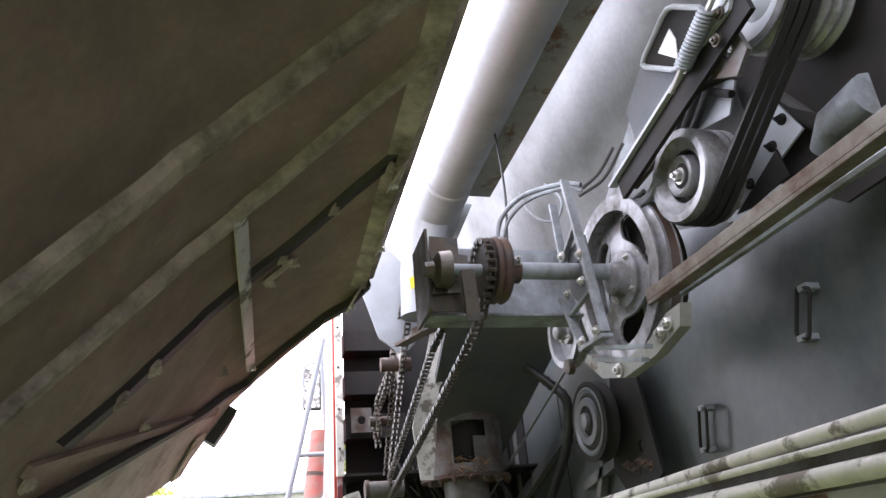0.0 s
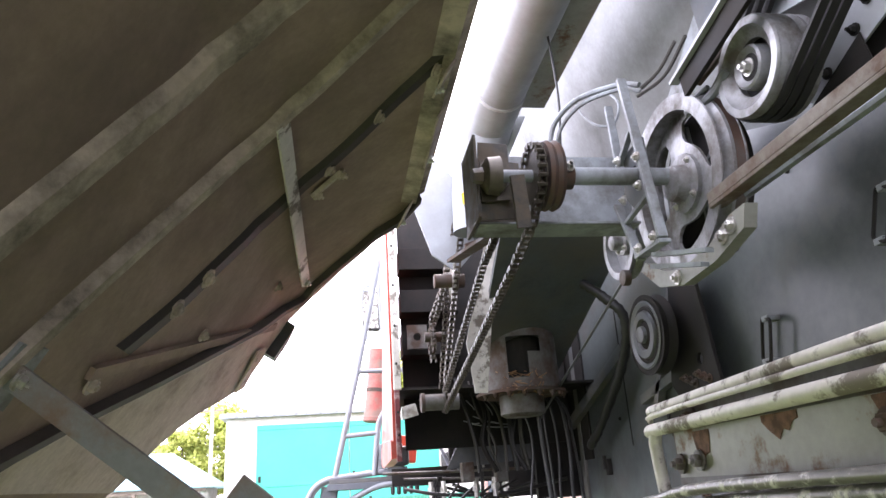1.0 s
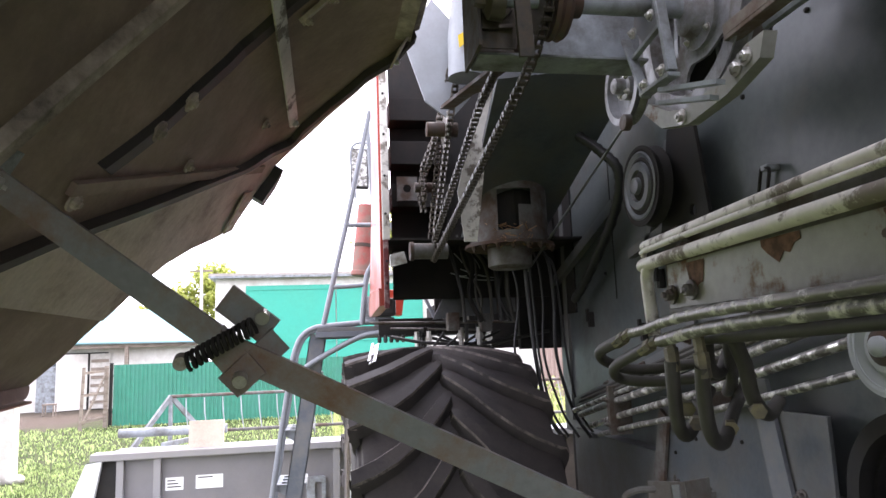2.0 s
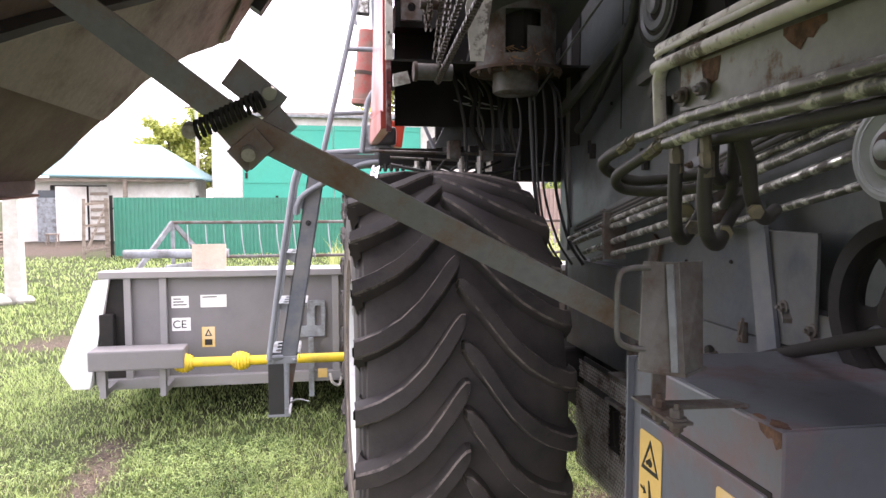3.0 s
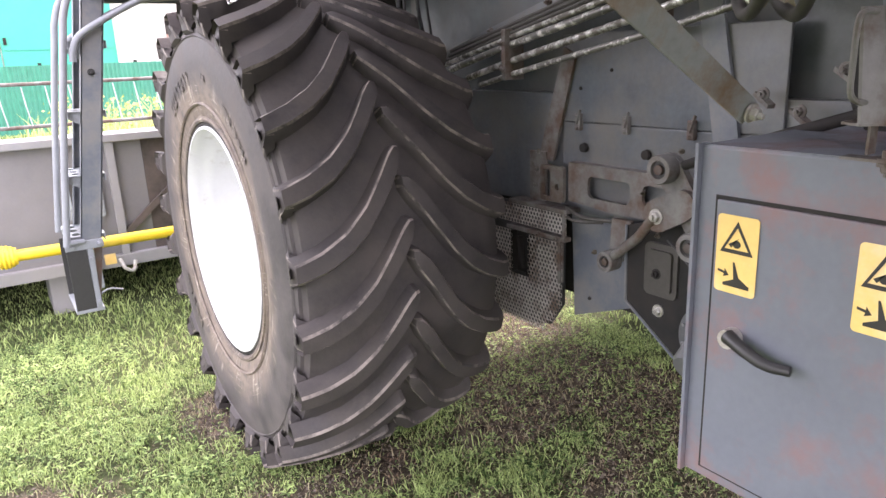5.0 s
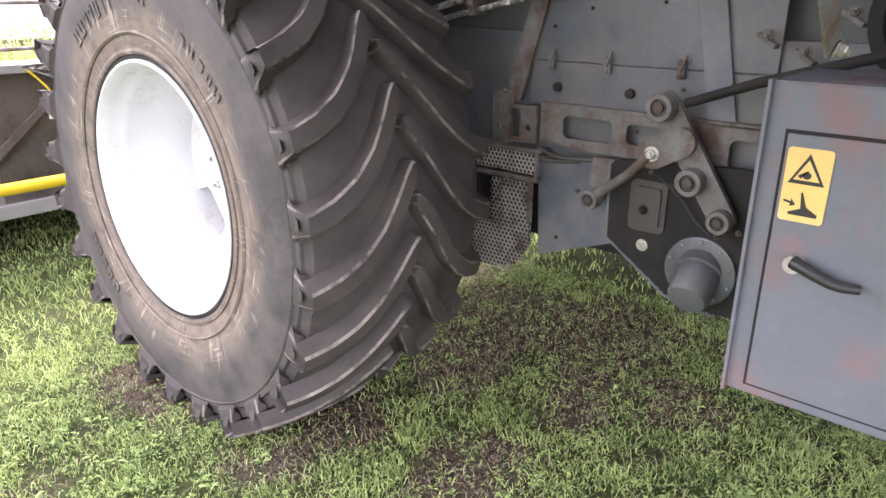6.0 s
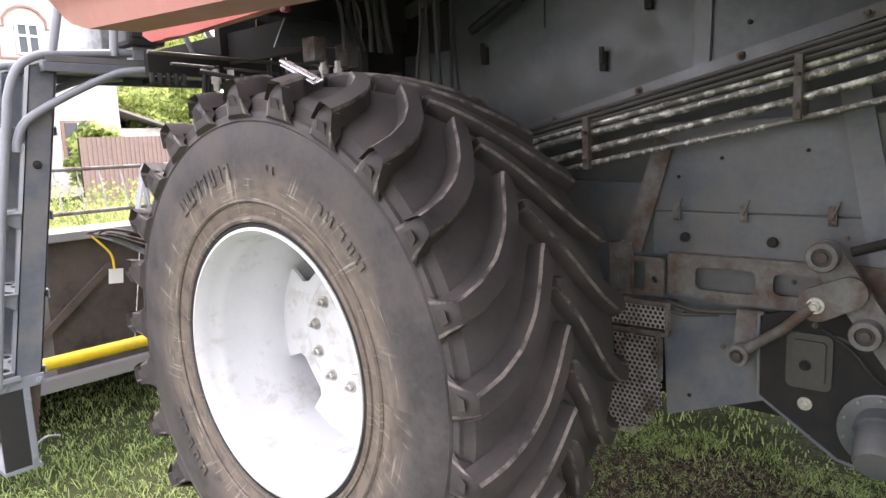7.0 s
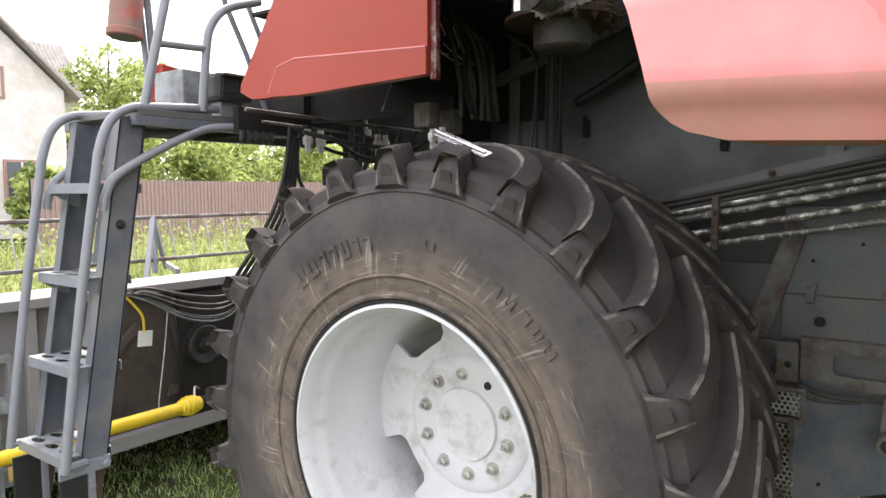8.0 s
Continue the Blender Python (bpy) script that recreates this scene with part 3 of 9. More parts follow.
def build_body():
    wall = part("side_wall", span(B(), (1.58, -2.4, 1.36), (1.60, 4.05, 2.86)), SHEET, COMBINE, "dark grey dusty sheet-metal side wall")
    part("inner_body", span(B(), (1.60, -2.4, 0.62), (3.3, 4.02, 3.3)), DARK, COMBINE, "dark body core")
    # Added slab and axle beam keep far-side light off the ground below.
    part("belly_light_block", span(B(), (1.95, -2.2, 0.55), (3.25, 2.9, 0.622), 0.02), DARK, COMBINE, "dark slab added under the body to block far-side light")
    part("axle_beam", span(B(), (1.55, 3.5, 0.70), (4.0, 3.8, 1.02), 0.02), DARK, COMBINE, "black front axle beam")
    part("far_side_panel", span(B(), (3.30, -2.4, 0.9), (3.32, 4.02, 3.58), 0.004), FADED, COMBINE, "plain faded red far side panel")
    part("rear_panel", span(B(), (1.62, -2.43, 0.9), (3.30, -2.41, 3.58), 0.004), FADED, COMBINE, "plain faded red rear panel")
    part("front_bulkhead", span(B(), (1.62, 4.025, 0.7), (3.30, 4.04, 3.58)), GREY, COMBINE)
    # Black sheet on the wall paints in the shade of a recess.
    part("bay_recess_shade", span(B(), (1.57, 3.78, 1.95), (1.5785, 4.04, 2.85)), DARK, wall, "black sheet painted as the shaded recess behind the hoses")
    # wall dressings: posts, seams, latches, handles
    for y, z0, z1, w in ((2.70, 1.72, 2.52, 0.055), (3.93, 1.42, 2.6, 0.05), (1.05, 1.72, 2.6, 0.055)):
        bm = B()
        slab(bm, [(y - w / 2, z0), (y + w / 2, z0), (y + w / 2 - 0.02, z1), (y - w / 2 - 0.02, z1)], 0.014, side_on(1.566))
        part("post", bm, GREY, wall)
    for (ya, za), (yb_, zb), w in (((4.0, 2.13), (3.2, 2.37), 0.05), ((3.08, 2.14), (2.60, 2.22), 0.035), ((2.70, 2.49), (2.98, 2.07), 0.03)):
        part("wall_brace", bar(B(), (1.555, ya, za), (1.555, yb_, zb), 0.03, w), GREY, wall)
    part("seam", span(B(), (1.577, 3.3, 1.98), (1.5795, 3.306, 2.6)), DARK, wall)
    for y, z in ((3.585, 1.905), (2.88, 2.02), (3.05, 1.83)):
        bm = B()
        span(bm, (1.556, y - 0.013, z - 0.035), (1.58, y + 0.013, z + 0.035), 0.004)
        span(bm, (1.545, y - 0.008, z - 0.01), (1.558, y + 0.008, z + 0.05), 0.003)
        part("latch", bm, DARK, wall)
    # pull handles: closed loops of bent rod on small brackets
    for y, z, tilt, tall in ((2.205, 2.195, 18, 0.06), (1.70, 2.37, 24, 0.06)):
        turn = Matrix.Translation((1.545, y, z)) @ Matrix.Rotation(radians(tilt), 4, "X") @ Matrix.Rotation(radians(-12), 4, "Z")
        loop = [turn @ Vector((0, u, v)) for u, v in rounded(-0.028, -tall, 0.028, tall, 0.012)]
        part("pull_handle", tube(B(), loop, 0.005, 8, closed=True), DARK, wall, smooth=True)
        for sgn in (-1, 1):
            c = turn @ Vector((0, 0, sgn * tall))
            part("handle_bracket", span(B(), (1.54, c.y - 0.015, c.z - 0.008), (1.58, c.y + 0.015, c.z + 0.008), 0.002), LIGHT, wall)
    for y, z in ((2.3, 2.5), (2.0, 2.62), (3.1, 2.3), (2.55, 1.9), (3.4, 2.1), (2.9, 2.35)):
        part("rivet", stud(B(), (1.579, y, z)), DARK, wall)

    # lower access door in two sheets with three catches
    door = part("access_door", span(B(), (1.50, 2.0, 1.306), (1.512, 2.83, 1.60), 0.003), GREY, COMBINE, "grey access door with spring catches")
    part("lower_sheet", span(B(), (1.502, 2.0, 1.15), (1.512, 2.83, 1.302), 0.003), GREY, door)
    part("backing_sheet", span(B(), (1.514, 0.6, 0.98), (1.58, 3.75, 1.40)), GREY, COMBINE)
    for y in (2.743, 2.527, 2.276):
        bm = B()
        span(bm, (1.484, y - 0.012, 1.277), (1.503, y + 0.012, 1.335), 0.003)
        bar(bm, (1.482, y, 1.30), (1.478, y - 0.02, 1.35), 0.008, 0.006)
        stud(bm, (1.484, y, 1.327), 0.007)
        stud(bm, (1.484, y, 1.285), 0.007)
        part("catch", bm, GREYRUST, door)
    for y in (2.713, 2.439):
        part("knob", lathe(B(), [(-0.018, 0.008), (-0.016, 0.015), (-0.004, 0.017), (0.002, 0.012)], Matrix.Translation((1.498, y, 1.219)), 14), DARK, door, smooth=True)
    for y, z in ((2.6, 1.48), (2.35, 1.5), (2.74, 1.42)):
        part("rivet", stud(B(), (1.499, y, z), 0.006), DARK, door)
    # stays
    bm = B()
    slab(bm, [(2.865, 1.16), (2.945, 1.16), (2.81, 1.56), (2.755, 1.53)], 0.012, side_on(1.484))
    part("stay", bm, GREYRUST, COMBINE, "flat diagonal stay")
    part("plate_edge", tube(B(), [(1.425, 2.452, 1.0), (1.425, 2.448, 0.745), (1.425, 2.222, 0.592), (1.425, 2.06, 0.566)], 0.005, 6), LADDER, COMBINE)
    for y0, y1 in ((2.09, 2.20), (1.62, 1.72)):
        bm = B()
        slab(bm, [(y0, 1.16), (y0 + 0.085, 1.16), (y1 + 0.075, 1.68), (y1, 1.68)], 0.012, side_on(1.486))
        part("stay", bm, LADDER, COMBINE, "flat upright stay")
    # frame rail with window cut-outs
    slots = [rounded(2.475, 1.052, 2.665, 1.128, 0.022), rounded(2.305, 1.06, 2.425, 1.128, 0.022), rounded(1.95, 1.02, 2.09, 1.12, 0.025), rounded(1.62, 1.03, 1.85, 1.12, 0.025)]
    bm = B()
    slab(bm, [(0.8, 0.995), (2.09, 1.0), (2.2, 1.02), (2.56, 1.015), (2.76, 1.03), (2.76, 1.155), (0.8, 1.165)], 0.012, side_on(1.462), slots)
    span(bm, (1.462, 0.8, 1.155), (1.512, 2.76, 1.167))
    rail = part("frame_rail", bm, GREYRUST, COMBINE, "rust-streaked frame rail with window cut-outs")
    part("rail_back", span(B(), (1.505, 0.8, 1.0), (1.512, 2.76, 1.15)), GREY, rail)
    bm = B()
    slab(bm, rounded(2.765, 1.02, 2.885, 1.15, 0.012), 0.016, side_on(1.44), [rounded(2.83, 1.035, 2.875, 1.135, 0.012), ring(2.795, 1.075, 0.012, 12)])
    part("end_bracket", bm, GREYRUST, rail)
    bm = B()
    for y, z in ((2.93, 1.19), (2.95, 1.06), (2.94, 1.12)):
        stud(bm, (1.475, y, z), 0.01)
    span(bm, (1.475, 2.895, 1.0), (1.49, 2.985, 1.19), 0.004)
    part("axle_bracket", bm, GREYRUST, rail)
    bm = B()
    tube(bm, curve([(1.455, 2.76, 1.005), (1.44, 2.66, 0.985), (1.45, 2.5, 0.992), (1.44, 2.3, 0.975), (1.43, 2.2, 0.95)], 5), 0.007, 6)
    tube(bm, curve([(1.45, 2.78, 0.99), (1.43, 2.7, 0.97), (1.45, 2.58, 0.98)], 5), 0.006, 6)
    part("brake_pipe", bm, OLDHOSE, rail)
    # blue-grey splash plate
    bm = B()
    slab(bm, [(2.78, 0.57), (2.80, 1.0), (2.44, 1.0), (2.43, 0.705)], 0.008, side_on(1.52))
    part("splash_plate", bm, LADDER, COMBINE, "blue-grey splash plate")
    for y, z in ((2.70, 0.66), (2.50, 0.93), (2.72, 0.95)):
        part("rivet", stud(B(), (1.519, y, z), 0.007), DARK, COMBINE)


def perforated(name, outline_test, y0, y1, z0, z1, x, step, parent, hole=0.39):
    """A sheet with rows of round holes, as one mesh of small framed cells."""
    bm = B()
    row = 0
    z = z0
    n = 8
    while z < z1:
        y = y0 + (step / 2 if row % 2 else 0)
        while y < y1:
            if outline_test(y, z):
                sq = [(y - step / 2, z - step * 0.433), (y, z - step * 0.433), (y + step / 2, z - step * 0.433), (y + step / 2, z),
                      (y + step / 2, z + step * 0.433), (y, z + step * 0.433), (y - step / 2, z + step * 0.433), (y - step / 2, z)]
                outer = [bm.verts.new((x, a, b)) for a, b in sq]
                inner = [bm.verts.new((x, y + hole * step * math.cos(radians(225 + 45 * k)), z + hole * step * math.sin(radians(225 + 45 * k)))) for k in range(n)]
                deep = [bm.verts.new((x + 0.003, v.co.y, v.co.z)) for v in inner]
                for k in range(n):
                    j = (k + 1) % n
                    bm.faces.new((outer[k], outer[j], inner[j], inner[k]))
                    bm.faces.new((inner[k], inner[j], deep[j], deep[k]))
            y += step
        z += step * 0.866
        row += 1
    return part(name, bm, MESHMAT, parent)


def build_guard():
    guard = part("brake_guard", span(B(), (1.43, 2.735, 0.985), (1.50, 3.06, 1.0), 0.003), GREYRUST, COMBINE, "perforated sheet guard beside the front tyre")
    perforated("upper_mesh", lambda y, z: True, 2.745, 3.36, 0.915, 0.985, 1.432, 0.0175, guard)
    def low(y, z):
        edge = 0.50 + 0.35 * max(0.0, (2.87 - y)) * 3.2
        return z > max(edge, 0.47) and not (2.955 < y < 3.06 and 0.70 < z < 0.87)
    perforated("lower_mesh", low, 2.775, 3.42, 0.51, 0.87, 1.44, 0.0185, guard)
    bm = B()
    span(bm, (1.425, 2.74, 0.88), (1.46, 3.07, 0.897), 0.003)
    span(bm, (1.425, 2.74, 0.898), (1.435, 2.752, 0.985))
    span(bm, (1.43, 2.768, 0.72), (1.45, 2.78, 0.885))
    bolt(bm, (1.425, 2.87, 0.889), (-1, 0, 0), 0.008)
    bolt(bm, (1.425, 2.775, 0.889), (-1, 0, 0), 0.008)
    part("guard_frame", bm, GREYRUST, guard)
    bm = B()
    span(bm, (1.44, 2.955, 0.70), (1.47, 2.97, 0.865))
    span(bm, (1.44, 3.05, 0.70), (1.47, 3.062, 0.865))
    span(bm, (1.465, 2.97, 0.70), (1.47, 3.05, 0.865))
    bar(bm, (1.45, 3.0, 0.72), (1.45, 3.02, 0.85), 0.02, 0.015)
    part("guard_window", bm, DARK, guard)
    # Black sheet stands for the shade seen through the mesh.
    part("guard_shade_back", slab(B(), [(2.79, 0.98), (2.79, 0.62), (2.86, 0.52), (2.97, 0.49), (3.42, 0.49), (3.42, 0.98)], 0.005, side_on(1.475)), HOSE, guard)


def disc_on(bm, at, r, depth, n=28, m_axis=(-1, 0, 0), profile=None):
    m = Matrix.Translation(at) @ Vector(m_axis).to_track_quat("X", "Z").to_matrix().to_4x4()
    return lathe(bm, profile or [(0, r), (depth * 0.85, r), (depth, r * 0.94)], m, n)


def build_gearbox():
    box_part = B()
    slab(box_part, [(2.45, 1.0), (2.445, 0.745), (2.22, 0.595), (2.06, 0.57), (1.75, 0.6), (1.72, 1.05), (2.1, 1.04), (2.38, 1.02)], 0.02, side_on(1.43))
    gear = part("drive_plate", box_part, DARK, COMBINE, "black drive cover plate with round cap")
    bm = B()
    slab(bm, [(u, v) for u, v in rounded(2.245, 0.795, 2.37, 0.965, 0.02)], 0.012, side_on(1.42))
    slab(bm, rounded(2.262, 0.815, 2.352, 0.945, 0.012), 0.01, side_on(1.411))
    part("cover_plate", bm, OLDHOSE, gear)
    part("cover_bolt", bolt(B(), (1.413, 2.315, 0.87), (-1, 0, 0), 0.01), DARK, gear)
    part("plate_bolt", bolt(B(), (1.428, 2.315, 0.745), (-1, 0, 0), 0.012), STEEL, gear)
    c = Vector((1.43, 2.115, 0.705))
    part("cap_flange", disc_on(B(), c, 0.112, 0.014, 36), GREY, gear, smooth=True)
    for k in range(10):
        a = 2 * math.pi * k / 10 + 0.3
        part("flange_bolt", stud(B(), c + Vector((-0.014, 0.098 * math.cos(a), 0.098 * math.sin(a))), 0.006), LIGHT, gear)
    m = Matrix.Translation(c + Vector((0.02, 0, 0.012))) @ Vector((-0.86, -0.05, -0.5)).to_track_quat("X", "Z").to_matrix().to_4x4()
    part("cap", lathe(B(), [(0.0, 0.074), (0.035, 0.074), (0.04, 0.066), (0.135, 0.062), (0.147, 0.056), (0.15, 0.03)], m, 32), GREY, gear, "black rubber cap", smooth=True)
    part("cable", tube(B(), curve([(1.40, 2.27, 0.99), (1.40, 2.19, 0.93), (1.40, 2.14, 0.87), (1.41, 2.09, 0.83)], 6), 0.004, 6), HOSE, gear)
    # rocker linkage
    def arm(a, b, x, w0, w1, th):
        a, b = Vector((a[0], a[1])), Vector((b[0], b[1]))
        d = (b - a).normalized()
        p = Vector((-d.y, d.x))
        out = []
        for k in range(9):
            t = math.pi * k / 8
            out.append(a + p * (w0 * math.cos(t)) - d * (w0 * math.sin(t)))
        for k in range(9):
            t = math.pi * k / 8
            out.append(b - p * (w1 * math.cos(t)) + d * (w1 * math.sin(t)))
        return slab(B(), [(q.x, q.y) for q in out], th, side_on(x))
    link = part("rocker_arm", arm((2.27, 1.207), (2.056, 0.894), 1.385, 0.045, 0.038, 0.022), GREYRUST, COMBINE, "worn grey rocker linkage with bushed ends")
    part("short_arm", arm((2.283, 1.068), (2.20, 1.11), 1.362, 0.05, 0.045, 0.02), GREYRUST, link)
    bm = tube(B(), [(1.36, 2.285, 1.068), (1.385, 2.37, 0.98), (1.40, 2.49, 0.885)], 0.016, 12)
    part("push_rod", bm, GREYRUST, link, smooth=True)
    part("lug", slab(B(), [(2.47, 0.87), (2.53, 0.87), (2.52, 1.01), (2.44, 1.01)], 0.016, side_on(1.43)), GREYRUST, link)
    for name, at, r in (("bush", (1.36, 2.27, 1.207), 0.043), ("bush", (1.395, 2.501, 0.873), 0.035), ("bush", (1.36, 2.156, 0.998), 0.042), ("bush", (1.365, 2.056, 0.894), 0.036)):
        c = Vector(at)
        m = Matrix.Translation(c)
        part(name, lathe(B(), [(0.03, r), (-0.012, r), (-0.018, r * 0.93), (-0.018, r * 0.62), (-0.008, r * 0.58), (-0.008, 0.002)], m, 24), GREYRUST, link, smooth=True)
        part("bush_gap", lathe(B(), [(-0.0085, r * 0.575), (-0.0095, r * 0.57)], m, 20), HOSE, link)
        part("bush_pin", lathe(B(), [(-0.004, r * 0.36), (-0.018, r * 0.33), (-0.02, r * 0.14)], m, 16), RUSTY, link, smooth=True)
    part("pivot_bolt", bolt(B(), (1.36, 2.283, 1.066), (-1, 0, 0), 0.014, 0.014), STEEL, link)
    for y, z in ((2.345, 1.125), (2.285, 1.005), (2.215, 1.262), (2.0, 0.87), (2.06, 0.845), (2.54, 0.90)):
        part("grease_nipple", bolt(B(), (1.374, y, z), (-1, 0, 0), 0.005, 0.008), CHAIN, link)
    part("control_rod", tube(B(), [(1.37, 2.2, 1.225), (1.345, 2.0, 1.30), (1.22, 1.55, 1.44), (1.1, 1.0, 1.6)], 0.014, 12), DARK, link, "black control rod", smooth=True)


build_body()
build_guard()
build_gearbox()


# ---- pipes along the wall ----
def build_pipes():
    bm = B()
    slab(bm, [(3.6, 1.515), (3.6, 1.55), (1.5, 2.055), (1.5, 2.01)], 0.03, side_on(1.47))
    pipes = part("pipe_tray", bm, GREY, COMBINE, "grey tray with worn bright pipes along the side wall")
    lines = (((3.5, 1.503), (1.36, 1.94), 0.010, CHROME), ((3.42, 1.492), (1.36, 1.909), 0.013, PIPE), ((3.3, 1.458), (1.38, 1.852), 0.012, CHROME), ((3.22, 1.43), (1.40, 1.775), 0.010, PIPE))
    for (y0, z0), (y1, z1), r, mat in lines:
        pts = [(1.425 - 0.02 * k / 6 + 0.003 * math.sin(k * 2.1), y0 + (y1 - y0) * k / 6, z0 + (z1 - z0) * k / 6 + 0.004 * math.sin(k * 1.7)) for k in range(7)]
        part("pipe", tube(B(), curve(pts, 3), r, 10), mat, pipes, smooth=True)
    for y in (3.03, 2.36):
        z = 1.505 + (3.5 - y) * 0.205
        bm = B()
        span(bm, (1.39, y - 0.011, z - 0.15), (1.48, y + 0.011, z + 0.03), 0.003)
        bolt(bm, (1.39, y, z - 0.02), (-1, 0, 0), 0.008)
        bolt(bm, (1.39, y, z - 0.11), (-1, 0, 0), 0.008)
        part("clamp", bm, GREYRUST, pipes)
    for k in range(5):
        y, z = 3.2 - 0.33 * k, 1.632 + 0.0785 * k
        part("tray_bolt", bolt(B(), (1.469, y, z), (-1, 0, 0), 0.008), GREYRUST, pipes)
    for i, (dz, dx) in enumerate(((0.0, 0), (-0.02, -0.012), (0.018, 0.01))):
        pts = curve([(1.44 + dx, 3.45, 1.545 + dz), (1.43 + dx, 2.8, 1.68 + dz), (1.42 + dx, 2.3, 1.785 + dz), (1.39, 1.95, 1.855 + dz), (1.37, 1.6, 1.91 + dz), (1.36, 1.36, 1.93 + dz)], 5)
        part("hose", tube(B(), pts, 0.009, 8), OLDHOSE, pipes, smooth=True)


build_pipes()


# ---- the open side panel ----
PANEL_X = (-0.415, -0.455, -0.464, -0.40, -0.27, 0.012, 0.141, 0.25, 0.36, 0.50, 0.655)
PANEL_Z = (1.688, 1.690, 1.733, 1.80, 1.972, 2.393, 2.58, 2.68, 2.75, 2.83, 2.89)
FRONT_Z = (1.688, 1.691, 1.70, 1.715, 1.735, 1.77, 1.81, 1.86, 1.972, 2.05, 2.138, 2.22, 2.304, 2.52, 2.688, 2.822, 2.87, 2.89)
FRONT_Y = (2.515, 2.555, 2.583, 2.60, 2.608, 2.628, 2.65, 2.672, 2.75, 2.81, 2.94, 3.15, 3.42, 3.39, 3.34, 3.11, 2.98, 2.84)
SEAM_Z = (1.90, 2.0, 2.063, 2.204, 2.466, 2.64, 2.78, 2.866, 2.89)
SEAM_Y = (1.75, 1.93, 2.075, 2.414, 2.998, 3.255, 3.08, 2.93, 2.78)


def panel_point(s, y, off=0.0):
    """A point at s (0 to 1, bottom to top) along the panel's curved section, off metres towards its inside."""
    k = s * (len(PANEL_X) - 1)
    i = min(int(k), len(PANEL_X) - 2)
    f = k - i
    x, z = PANEL_X[i] * (1 - f) + PANEL_X[i + 1] * f, PANEL_Z[i] * (1 - f) + PANEL_Z[i + 1] * f
    dx, dz = PANEL_X[i + 1] - PANEL_X[i], PANEL_Z[i + 1] - PANEL_Z[i]
    d = math.hypot(dx, dz)
    sag = 0.044 * (y - 2.5) * max(0.0, min(1.0, (1.95 - z) / 0.2))
    return Vector((x + off * dz / d, y, z - off * dx / d + sag))


def panel_at(x, y, off=0.0):
    """The same by its x, for the straight upper part."""
    for i in range(3, len(PANEL_X) - 1):
        if PANEL_X[i] <= x <= PANEL_X[i + 1]:
            break
    return panel_point((i + (x - PANEL_X[i]) / (PANEL_X[i + 1] - PANEL_X[i])) / (len(PANEL_X) - 1), y, off - 0.016)


